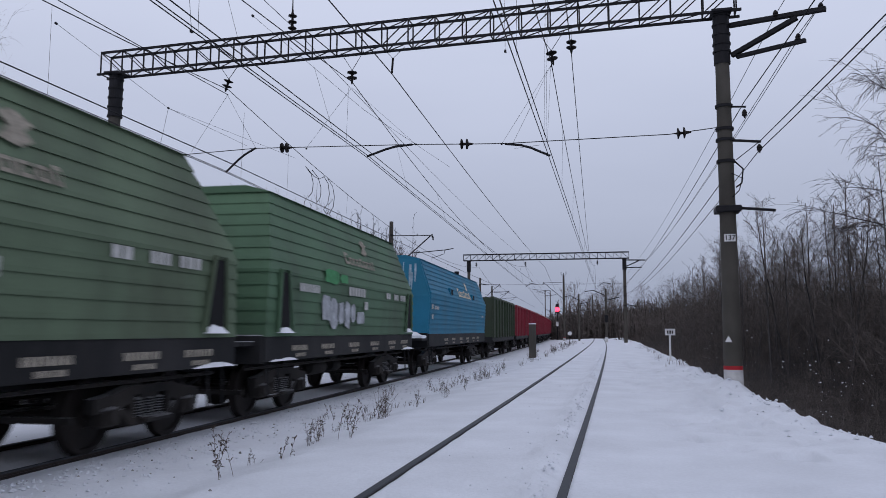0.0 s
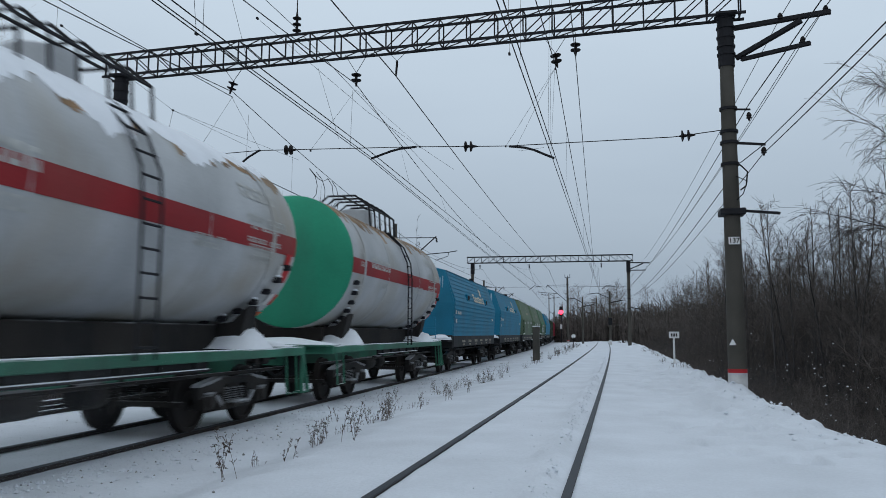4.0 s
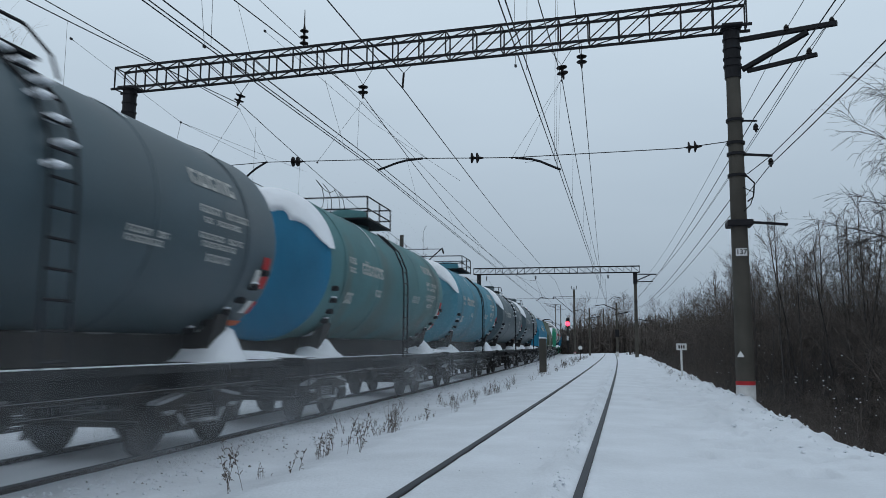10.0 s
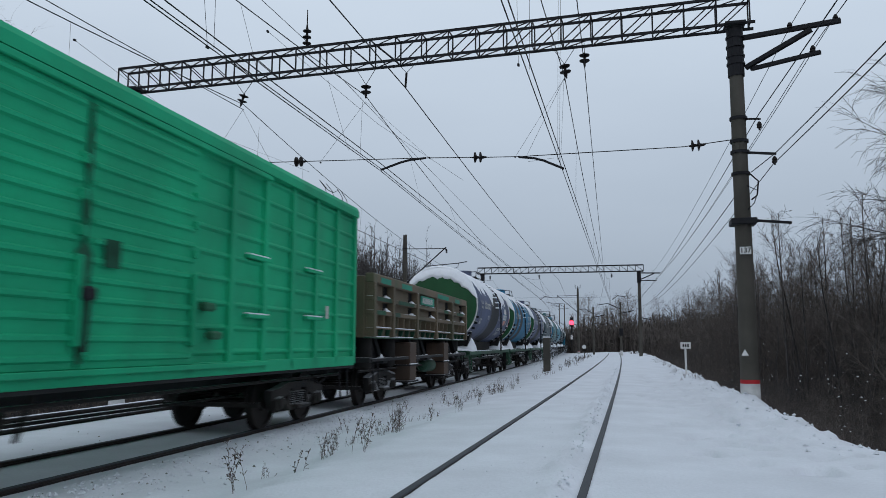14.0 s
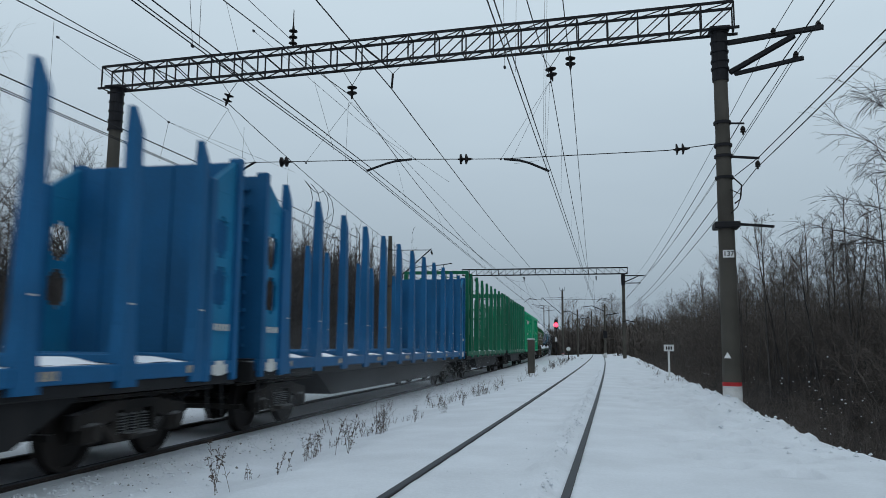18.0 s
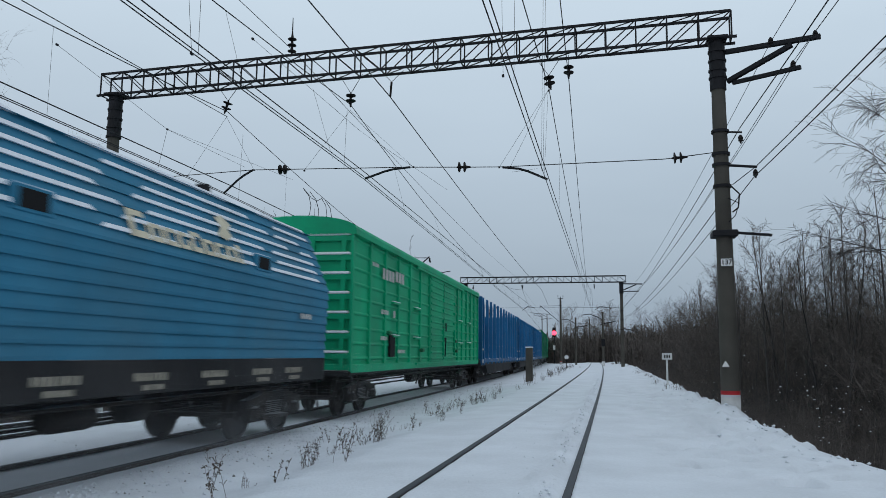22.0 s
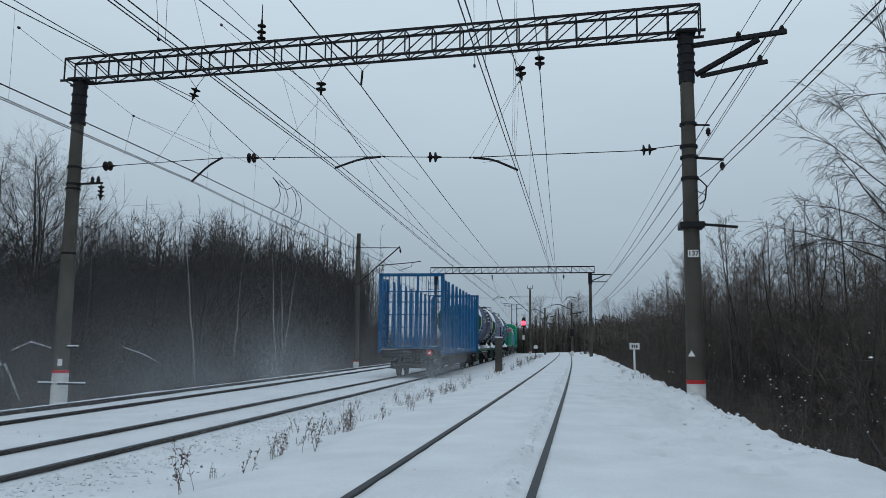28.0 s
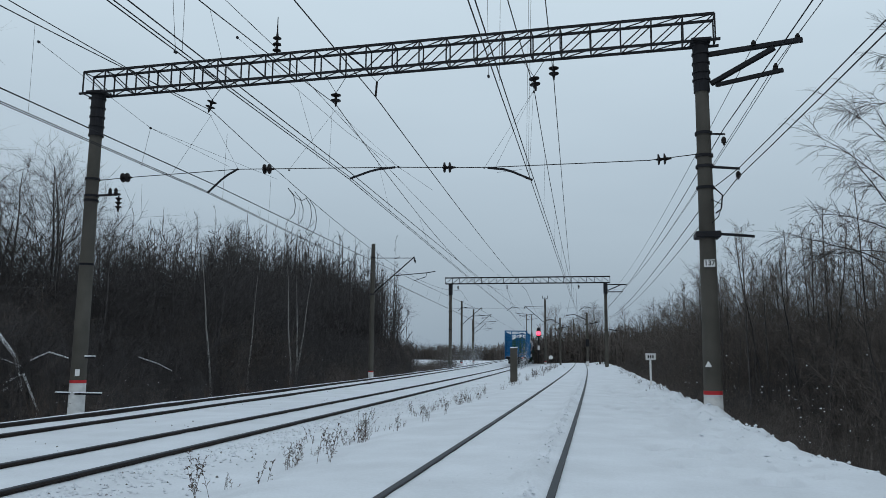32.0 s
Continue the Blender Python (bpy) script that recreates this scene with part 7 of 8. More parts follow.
wagon(-180.5, -192.1, "blue-violet tank wagon with a dark stain and white hoop", lambda r, L, s: tank(r, L, 2.8, PURPLE_TANK, s, frame=FRAME_GREEN, band=TANK_STAIN, end_mat=GREEN_END, ring=True, tongue=True, seed=10), "tank_wagon", "tank wagon")
wagon(-193.9, -205.7, "blue tank wagon with green end, white hoop and dark stain", lambda r, L, s: tank(r, L, 2.8, BLUE_TANK, s, frame=FRAME_GREEN, band=TANK_STAIN, end_mat=GREEN_END, ring=True, tongue=True, snow_wide=95, seed=11, spills=((-3.75, -2.95), (-1.75, -0.6))), "tank_wagon", "tank wagon")
wagon(-207.2, -219.3, "blue-violet tank wagon with green end under thick snow", lambda r, L, s: tank(r, L, 2.8, PURPLE_TANK, s, frame=FRAME_GREEN, band=TANK_STAIN, end_mat=GREEN_END, ring=True, snow_wide=135, tongue=True, seed=12, logo=0.5), "tank_wagon", "tank wagon")
wagon(-220.6, -233.0, "brown and green side-tipping dump wagon dusted with snow", lambda r, L, s: dump_car(r, L, 2.0, s), "dump_wagon")
wagon(-234.4, -254.4, "bright green covered box wagon with ribbed sides and sliding doors", lambda r, L, s: boxcar(r, L, 1.3, BRIGHT_GREEN, s), "box_wagon")
wagon(-255.8, -270.4, "green timber wagon with stakes and plated end frames, empty", lambda r, L, s: timber(r, L, 1.6, TIMBER_GREEN, s, "plates", None, 8, 4.92), "timber_wagon")
wagon(-272.0, -288.1, "green timber wagon with stakes and plated end frames, empty", lambda r, L, s: timber(r, L, 1.6, TIMBER_GREEN, s, "plates", None, 8, 4.92), "timber_wagon")
for f, b in ((-289.1, -310.2), (-311.0, -332.0), (-332.7, -354.7)):
    wagon(f, b, "royal blue timber wagon with tall stakes and pierced end walls, empty", lambda r, L, s: timber(r, L, 1.3, TIMBER_BLUE, s, "solid", TIMBER_BLUE_LIGHT, 12, 4.52), "timber_wagon")
wagon(-355.75, -376.5, "bright green covered box wagon with snow on its end beams", lambda r, L, s: boxcar(r, L, 1.4, BRIGHT_GREEN, s, 2), "box_wagon")
wagon(-378.3, -390.5, "pale blue hooded coil wagon streaked with snow", lambda r, L, s: hopper(r, L, 2.0, BLUE_PALE, s, blue=True), "hooded_wagon")
wagon(-393.6, -404.9, "faded green hopper wagon with red top rail and snowy roof", lambda r, L, s: rib_hopper(r, L, 2.4, TEAL_FADED, s, 3.55, True, 8), "hopper_wagon")
wagon(-407.3, -419.1, "deep blue tank wagon with a dark stain and pale emblem", lambda r, L, s: tank(r, L, 2.8, DEEP_BLUE_TANK, s, band=TANK_STAIN, tongue=True, seed=14, logo=True), "tank_wagon", "tank wagon")
wagon(-420.7, -433.1, "blue-violet tank wagon with green end and white hoop", lambda r, L, s: tank(r, L, 2.8, PURPLE_TANK, s, frame=FRAME_GREEN, end_mat=GREEN_END, ring=True, tongue=True, seed=15), "tank_wagon", "tank wagon")
wagon(-435.4, -447.0, "blue-violet tank wagon with green end, emblem and dark stain", lambda r, L, s: tank(r, L, 2.8, VIOLET_TANK, s, frame=FRAME_GREEN, end_mat=GREEN_END, ring=True, band=TANK_STAIN, tongue=True, seed=16, logo=True), "tank_wagon", "tank wagon")
wagon(-448.6, -465.4, "blue timber wagon with barred end gate, last of the train", lambda r, L, s: timber(r, L, 1.6, TIMBER_BLUE, s, "gate", None, 10, 4.7), "timber_wagon")


# ---- trees, brush, weeds ----
def stick(s, a, b, r0, r1):
    """A thin three-sided twig."""
    d = (b - a)
    if d.length < 1e-6:
        return
    d.normalize()
    u = d.orthogonal().normalized()
    w = d.cross(u)
    vs = []
    for p, r in ((a, r0), (b, r1)):
        for k in range(3):
            q = 2.0944 * k
            vs.append(p + (u * math.cos(q) + w * math.sin(q)) * r)
    s.add(vs, [(0, 1, 4, 3), (1, 2, 5, 4), (2, 0, 3, 5)])


def bend(d, rng, k, lift=0.0):
    v = d + Vector((rng.uniform(-k, k), rng.uniform(-k, k), rng.uniform(-k, k) + lift))
    return v.normalized()


def bare_tree(seed, h, r, low=0.25, spread=0.9, lift=0.12, droop=0.0, n1=20, n2=6, n3=4, thin=1.0, crook=0.07):
    """Trunk and crown of a leafless tree."""
    rng = random.Random(seed)
    trunk, crown = Shape(), Shape()
    pts, d = [Vector((0, 0, -0.4))], Vector((0, 0, 1))
    steps = 12
    for k in range(steps):
        d = bend(d, rng, crook, 0.12)
        pts.append(pts[-1] + d * (h + 0.4) / steps)
    trunk.tube(pts, [max(0.012, r * (1.05 - k / steps) ** 0.8) for k in range(steps + 1)], 7)
    top = pts[-1].z

    def along(f):
        q = f * steps
        i = min(steps - 1, int(q))
        return pts[i].lerp(pts[i + 1], q - i), (pts[i + 1] - pts[i]).normalized()

    for k in range(n1):
        f = low + (0.97 - low) * ((k + rng.random()) / n1) ** 0.9
        p, td = along(f)
        a = rng.uniform(0, 6.283)
        out = Vector((math.cos(a), math.sin(a), 0))
        ln = h * (0.34 * (1.12 - f) + 0.05) * rng.uniform(0.65, 1.25) * spread * 1.35
        dd = (out * spread + td * (0.55 + 0.7 * f)).normalized()
        r1 = max(0.008, r * (1.05 - f) * 0.42) * thin
        bp, seg = [p], 5
        for j in range(seg):
            dd = bend(dd, rng, 0.22, lift - droop * j / seg)
            bp.append(bp[-1] + dd * ln / seg)
        crown.tube(bp, [r1 * (1 - 0.82 * j / seg) for j in range(seg + 1)], 4, False)
        for m in range(n2):
            g = 0.2 + 0.8 * (m + rng.random()) / n2
            i = min(seg - 1, int(g * seg))
            q = bp[i].lerp(bp[i + 1], g * seg - i)
            bd = (bp[i + 1] - bp[i]).normalized()
            sd = bend(bd, rng, 1.0, lift - droop * 0.8)
            l2 = ln * 0.42 * rng.uniform(0.5, 1.2)
            e1 = q + sd * l2 * 0.5
            sd2 = bend(sd, rng, 0.3, lift - droop * 1.6)
            e2 = e1 + sd2 * l2 * 0.5
            r2 = max(0.0075, r1 * 0.42) * thin
            stick(crown, q, e1, r2, r2 * 0.75)
            stick(crown, e1, e2, r2 * 0.75, r2 * 0.4)
            for t in range(n3):
                base = q.lerp(e1, rng.random()) if t % 2 else e1.lerp(e2, rng.random())
                td2 = bend(sd2, rng, 1.05, lift - droop * 2.2)
                l3 = l2 * rng.uniform(0.35, 0.7)
                if droop > 0.05:
                    mid = base + td2 * l3 * 0.5
                    stick(crown, base, mid, r2 * 0.5, r2 * 0.4)
                    stick(crown, mid, mid + bend(td2, rng, 0.2, -droop * 2.5) * l3 * 0.8, r2 * 0.4, r2 * 0.22)
                else:
                    stick(crown, base, base + td2 * l3, r2 * 0.5, r2 * 0.25)
    return trunk, crown


def brush(seed, w, d, n, h0, h1, twigs=5, r=0.014):
    """A thicket of crooked leaning stems that fork into many fine twigs."""
    rng = random.Random(seed)
    s = Shape()
    for k in range(n):
        x, y, h = rng.uniform(-w, w), rng.uniform(-d, d), rng.uniform(h0, h1)
        p, dr = Vector((x, y, -0.3)), bend(Vector((0, 0, 1)), rng, 0.38)
        q = [p]
        for j in range(5):
            dr = bend(dr, rng, 0.3, 0.1)
            q.append(q[-1] + dr * h / 5)
        rr = r * rng.uniform(0.5, 1.3)
        for j in range(5):
            stick(s, q[j], q[j + 1], rr * (1 - j * 0.19), rr * (0.81 - j * 0.17))
        for t in range(twigs):
            f = 0.6 + 4.35 * rng.random() ** 0.8
            i = min(4, int(f))
            b = q[i].lerp(q[i + 1], f - i)
            dd = bend(dr, rng, 1.4, 0.05)
            e = b + dd * h * rng.uniform(0.07, 0.22)
            stick(s, b, e, rr * 0.42, rr * 0.22)
            for m in range(3):
                c = b.lerp(e, rng.uniform(0.2, 1.0))
                stick(s, c, c + bend(dd, rng, 1.3, 0.05) * h * rng.uniform(0.05, 0.12), rr * 0.28, rr * 0.15)
    return s


TREES, TREE_H = {}, {}
for key, args in dict(
        aspen_a=dict(seed=1, h=12.0, r=0.13, low=0.33, spread=0.95, lift=0.08, n1=26, n2=9, n3=5, crook=0.09), aspen_b=dict(seed=2, h=11.0, r=0.11, low=0.3, spread=0.95, lift=0.07, n1=28, n2=9, n3=5, crook=0.1),
        alder_a=dict(seed=3, h=9.0, r=0.12, low=0.22, spread=1.05, lift=0.05, n1=28, n2=9, n3=5, crook=0.1), alder_b=dict(seed=4, h=8.0, r=0.10, low=0.15, spread=0.9, n1=28, n2=8, crook=0.12),
        alder_c=dict(seed=5, h=6.8, r=0.075, low=0.12, spread=0.7, n1=22, crook=0.13), slim_a=dict(seed=6, h=9.8, r=0.075, low=0.4, spread=0.75, lift=0.07, n1=26, n2=8, n3=5),
        slim_b=dict(seed=7, h=8.4, r=0.065, low=0.3, spread=0.75, lift=0.07, n1=26, n2=8, n3=5),
        pole_a=dict(seed=16, h=8.6, r=0.06, low=0.35, spread=0.62, lift=0.04, n1=22, n2=6, n3=3, crook=0.03), pole_b=dict(seed=17, h=7.6, r=0.05, low=0.3, spread=0.7, lift=0.03, n1=20, n2=6, n3=3, crook=0.04),
        birch_a=dict(seed=8, h=15.5, r=0.14, low=0.2, spread=0.7, lift=0.03, droop=0.14, n1=30, n2=8, n3=5, thin=0.8), birch_b=dict(seed=9, h=12.5, r=0.11, low=0.22, spread=0.7, lift=0.03, droop=0.16, n1=26, n2=8, n3=5, thin=0.8)).items():
    tr, cr = bare_tree(**args)
    TREE_H[key] = args["h"]
    TREES[key] = (tr.mesh("trunk", True), cr.mesh("crown"), Shape().add(tr.v, tr.f).add(cr.v, cr.f).mesh("woodland"))

LABELS = {"aspen": ("tall leafless tree with upswept grey branches", BARK), "alder": ("leafless alder with dark crooked branches", BARK), "slim": ("slender leafless young tree in the wood", BARK), "pole": ("slender straight young alder with bare upright stem", BARK), "birch": ("leafless birch with drooping fine twigs", BIRCH)}
place = random.Random(77)


def far_tree(key, x, y, scale, twig):
    w = part("woodland", TREES[key][2], twig, None, at=pose(x, y, ground_z(x, y), 0, place.uniform(-2, 2), place.uniform(0, 360)) @ Matrix.Diagonal((scale, scale, scale, 1)))
    tagged(w, "leafless trees deep in the wood", "woods", kind="stuff")


def tree(key, x, y, scale=1.0, turn=None, tilt=0.0, group="lineside wood", twig=None):
    if y > 52:
        return far_tree(key, x, y, scale, twig or BARK_TWIG)
    lab, bark = LABELS[key.split("_")[0]]
    z = ground_z(x, y)
    t = thing("tree", lab, "tree", group=group)
    t.matrix_basis = pose(x, y, z, tilt, place.uniform(-2, 2), place.uniform(0, 360) if turn is None else turn) @ Matrix.Diagonal((scale, scale, scale, 1))
    part("trunk", TREES[key][0], bark, t)
    part("crown", TREES[key][1], twig or BARK_TWIG, t)
    return t


# wood on the left, thinning out where the field opens
n_left = 0
while n_left < 85:
    y = place.uniform(22, 118)
    x = -place.uniform(20.5, 27 + y * 0.2)
    if x / y > -0.262 or (y < 30 and x > -25):
        continue
    key = place.choice(["aspen_a", "aspen_b", "alder_a", "alder_b", "slim_a", "slim_b", "slim_a", "aspen_b", "pole_a"])
    deep = math.hypot(x, y)
    tree(key, x, y, min(1.05, place.uniform(0.115, 0.165) * deep / TREE_H[key] + 2.4 / TREE_H[key]), twig=BARK)
    n_left += 1
for x, y, k, s in ((-25.5, 33, "aspen_a", 1.02), (-27.5, 36, "aspen_a", 1.1), (-29.5, 33, "aspen_b", 1.15), (-23.0, 32.5, "alder_a", 1.0), (-31, 40, "aspen_a", 1.05),
                   (-24.6, 25.6, "birch_a", 1.02), (-27.5, 27.0, "birch_a", 0.9), (-19.3, 36.5, "birch_b", 0.62), (-19.6, 47.5, "birch_b", 0.66), (-19.9, 49.5, "birch_a", 0.5), (-20.6, 51, "birch_b", 0.64), (-20.4, 43, "birch_b", 0.58)):
    tree(k, x, y, s, tilt=place.uniform(-5, 5), twig=BARK)
# wood on the right, beyond the ditch
n_right = 0
while n_right < 130:
    y = place.uniform(13, 120)
    x = x_edge(y) + place.uniform(2.6, 7 + y * 0.12)
    key = place.choice(["alder_a", "alder_b", "alder_c", "alder_c", "slim_a", "slim_b", "slim_b"])
    tree(key, x, y, place.uniform(0.45, 0.62) if y < 26 else place.uniform(0.62, 0.88), group="wood beyond the ditch")
    n_right += 1
for k in range(120):
    y = 12 + 48 * ((k + place.random()) / 120) ** 1.15
    tree(place.choice(["pole_a", "pole_b", "pole_a", "slim_b"]), x_edge(y) + place.uniform(2.4, 8.5), y, place.uniform(0.55, 0.75) if y < 24 else place.uniform(0.72, 0.98), group="wood beyond the ditch")
for x, y, k, s in ((11.5, 24, "birch_b", 1.1), (7.9, 29, "pole_a", 1.0), (8.4, 33, "pole_b", 1.1), (7.0, 31, "pole_a", 0.95)):
    tree(k, x, y, s, group="wood beyond the ditch")


def weeping_birch(seed, h, r, limbs=46, low=0.2):
    """Trunk and crown of a birch whose limbs rise, arch over and trail fine hanging twigs."""
    rng = random.Random(seed)
    trunk, crown = Shape(), Shape()
    pts = [Vector((0.10 * math.sin(k * 0.7) - 0.005 * k * k * h / 17, 0.1 * math.sin(k * 0.8), -0.5 + (h + 0.5) * k / 14)) for k in range(15)]
    trunk.tube(pts, [max(0.015, r * (1.05 - k / 14) ** 0.9) for k in range(15)], 8)
    for k in range(limbs):
        f = low + (0.97 - low) * (k + rng.random()) / limbs
        i = min(13, int(f * 14))
        p = pts[i].lerp(pts[i + 1], f * 14 - i)
        a = rng.uniform(0, 6.28)
        d = Vector((math.cos(a), math.sin(a), rng.uniform(0.45, 1.3))).normalized()
        ln, seg = h * (0.33 - 0.27 * f) * rng.uniform(0.7, 1.2), 10
        limb, r1 = [p], max(0.012, r * 0.26 * (1.1 - f))
        for j in range(seg):
            d = bend(d, rng, 0.14, 0.01 - 0.009 * j)
            limb.append(limb[-1] + d * ln / seg)
        crown.tube(limb, [max(0.005, r1 * (1 - 0.85 * j / seg)) for j in range(seg + 1)], 4, False)
        for m in range(15):
            g = 0.8 + (seg - 0.81) * rng.random() ** 0.8
            i = int(g)
            q, bd = limb[i].lerp(limb[i + 1], g - i), (limb[i + 1] - limb[i]).normalized()
            sd, l2 = bend(bd, rng, 0.7, 0.05), rng.uniform(0.5, 1.5) * (0.5 + 0.14 * ln)
            shoot = [q]
            for j in range(5):
                sd = bend(sd, rng, 0.1, -0.13)
                shoot.append(shoot[-1] + sd * l2 / 5)
            for j in range(5):
                stick(crown, shoot[j], shoot[j + 1], 0.0075 - 0.0008 * j, 0.0067 - 0.0008 * j)
            for t in range(5):
                g2 = rng.uniform(0.8, 4.99)
                i = int(g2)
                b = shoot[i].lerp(shoot[i + 1], g2 - i)
                e = b + bend(sd, rng, 0.6, 0.0) * l2 * rng.uniform(0.12, 0.3)
                stick(crown, b, e, 0.0046, 0.004)
                stick(crown, e, e + bend(sd, rng, 0.2, -0.35) * l2 * rng.uniform(0.12, 0.3), 0.004, 0.003)
    return trunk, crown


tr, cr = weeping_birch(61, 17.0, 0.16, 46, 0.24)
tr2, cr2 = weeping_birch(67, 8.5, 0.07, 13, 0.3)
for (x, y, s, a), (tk, cw) in zip(((9.0, 22.2, 1.0, 0), (11.6, 26.5, 0.85, 150), (8.6, 19.6, 0.8, 20), (10.4, 24.0, 0.95, 200)), ((tr.mesh("trunk", True), cr.mesh("crown")),) * 2 + ((tr2.mesh("trunk", True), cr2.mesh("crown")),) * 2):
    t = thing("tree", "tall birch with arching limbs and trailing fine twigs", "tree", group="wood beyond the ditch")
    t.matrix_basis = pose(x, y, ground_z(x, y), 0, 0, a) @ Matrix.Diagonal((s, s, s, 1))
    part("trunk", tk, BIRCH if s != 0.8 else BARK, t)
    part("crown", cw, BARK, t)
# wood on the outside of the curve
for k in range(46):
    y = place.uniform(128, 230)
    x = place.uniform(-9.5 - (y - 128) * 0.05, 24) if y > 160 else place.uniform(1, 24)
    tree(place.choice(["alder_a", "aspen_b", "alder_b", "aspen_a", "slim_a"]), x, y, place.uniform(0.8, 1.2), group="distant wood")

BRUSH = [brush(21, 2.2, 1.6, 70, 1.6, 4.2, 13, 0.013).mesh("brush"), brush(22, 2.6, 1.8, 76, 2.2, 5.0, 16, 0.014).mesh("brush"), brush(23, 2.0, 1.4, 100, 0.8, 2.4, 9, 0.010).mesh("brush")]


def thicket(i, x, y, s, lab, twig):
    b = part("brush", BRUSH[i], twig, None, at=pose(x, y, ground_z(x, y), 0, 0, place.uniform(0, 360)) @ Matrix.Diagonal((s, s, s, 1)))
    tagged(b, lab, "brush", kind="stuff")


y = 8.0
while y < 120:
    for off, i in ((2.1, 2), (3.8, 2), (5.2, 0), (8.5, 1), (12.5, 1))[:5 if y > 28 else 4]:
        thicket(i, x_edge(y) + off + place.uniform(-0.5, 0.5), y + place.uniform(-0.6, 0.6), place.uniform(0.8, 1.15) * (1.3 if y > 34 and off > 5 else 0.85 if y < 26 else 1.0), "dense brown leafless brush on the ditch side", place.choice([BARK, BARK_TWIG, BARK_TWIG]))
    y += 2.1 if y < 40 else 3.4
y = 13.0
while y < 120:
    for off, i in ((5.6, 2), (7.4, 0), (9.5, 1), (12.5, 1), (16.0, 1), (21.0, 1)):
        x = x_left(y) - off + place.uniform(-0.6, 0.6)
        if x / y < -0.255:
            thicket(i, x, y + place.uniform(-0.8, 0.8), place.uniform(0.8, 1.2) * (1.15 if off > 12 else 1.0), "dense dark leafless undergrowth along the wood's edge", place.choice([BARK, BARK, BARK_TWIG]))
    y += 2.8
for k in range(30):
    y = place.uniform(122, 165)
    thicket(place.choice([2, 2, 0]), -y * place.uniform(0.185, 0.25), y, place.uniform(0.6, 0.95), "dense dark leafless undergrowth along the wood's edge", BARK_TWIG)
# far woods closing the view
FAR = []
for sd in (31, 32):
    s = Shape()
    rng = random.Random(sd)
    for k in range(1100):
        x, y, h = rng.uniform(-16, 16), rng.uniform(-6, 6), rng.uniform(4, 10) * (0.8 + 0.2 * math.sin(k))
        a = Vector((x, y, -1))
        b = a + Vector((rng.uniform(-0.5, 0.5), rng.uniform(-0.5, 0.5), h))
        stick(s, a, b, 0.13, 0.05)
        for t in range(5):
            f = rng.uniform(0.3, 1)
            p = a.lerp(b, f)
            stick(s, p, p + Vector((rng.uniform(-1, 1), rng.uniform(-1, 1), rng.uniform(0.0, 1.1))) * 1.4, 0.07, 0.035)
    FAR.append(s.mesh("far_woods"))


STAND = []
for sd in (34, 35):
    s = Shape()
    rng = random.Random(sd)
    for k in range(300):
        a = Vector((rng.uniform(-15, 15), rng.uniform(-4, 4), -1))
        h = 6.2 + 2.4 * rng.random() + 1.0 * math.sin(a.x * 0.5 + sd) + (2.2 if k % 9 == 0 else 0)
        m = a + Vector((rng.uniform(-0.4, 0.4), rng.uniform(-0.4, 0.4), h * 0.6))
        b = m + Vector((rng.uniform(-0.4, 0.4), rng.uniform(-0.4, 0.4), h * 0.4))
        stick(s, a, m, 0.09, 0.055)
        stick(s, m, b, 0.055, 0.014)
        for t in range(15):
            f = 0.25 + 0.75 * (t + rng.random()) / 15
            p = a.lerp(m, f / 0.6) if f < 0.6 else m.lerp(b, (f - 0.6) / 0.4)
            e = p + Vector((rng.uniform(-1, 1), rng.uniform(-1, 1), rng.uniform(0.1, 1.0))) * (1.75 - 1.1 * f)
            stick(s, p, e, 0.034, 0.014)
            for q in range(2):
                c = p.lerp(e, rng.uniform(0.3, 0.9))
                stick(s, c, c + Vector((rng.uniform(-1, 1), rng.uniform(-1, 1), rng.uniform(-0.2, 1.0))) * (0.9 - 0.5 * f), 0.018, 0.01)
    STAND.append(s.mesh("far_woods"))


def far_wood(x, y, s, turn=0.0, twig=BARK_TWIG):
    w = part("far_woods", FAR[place.randrange(2)], twig, None, at=pose(x, y, -1.6, 0, 0, turn) @ Matrix.Diagonal((s, 1, s, 1)))
    tagged(w, "distant dark leafless wood along the horizon", "woods", kind="stuff")


for k in range(16):
    far_wood(-330 + k * 26, 430 + place.uniform(-20, 20), 1.0)
for k in range(9):
    far_wood(-37 - k * 0.6, 22 + k * 12, 0.72, 82, BARK)
    far_wood(-47 - k * 2.0, 20 + k * 14, 0.8, 78, BARK)
    far_wood(26 + k * 2.0, 14 + k * 15, 0.9, 97)
for k in range(7):
    x, y = -28.5 - k * 1.1, 44 + k * 10
    for row, dx in enumerate((0.0, -6.5)):
        sc = (0.104 * math.hypot(x + dx, y) + 2.4 + row) * (1.0 + 0.04 * k) / 9.0
        w = part("far_woods", STAND[(k + row) % 2], BARK, None, at=pose(x + dx, y, -1.5, 0, 0, 80 + 180 * row) @ Matrix.Diagonal((0.9, 0.9, sc, 1)))
        tagged(w, "dense dark stand of leafless young trees", "woods", kind="stuff")
for k in range(8):
    far_wood(4 + k * 7, 150 + k * 2, 1.0, 12)
    far_wood(13 + k * 5, 112 + k * 5, 0.72, 25)
    far_wood(-8 + k * 9, 240 + k * 3, 1.0)
for k in range(7):
    far_wood(6 + k * 8, 215 + k * 4, 1.0)
    far_wood(-2 - k * 5, 250 + k * 22, 1.0, 20)


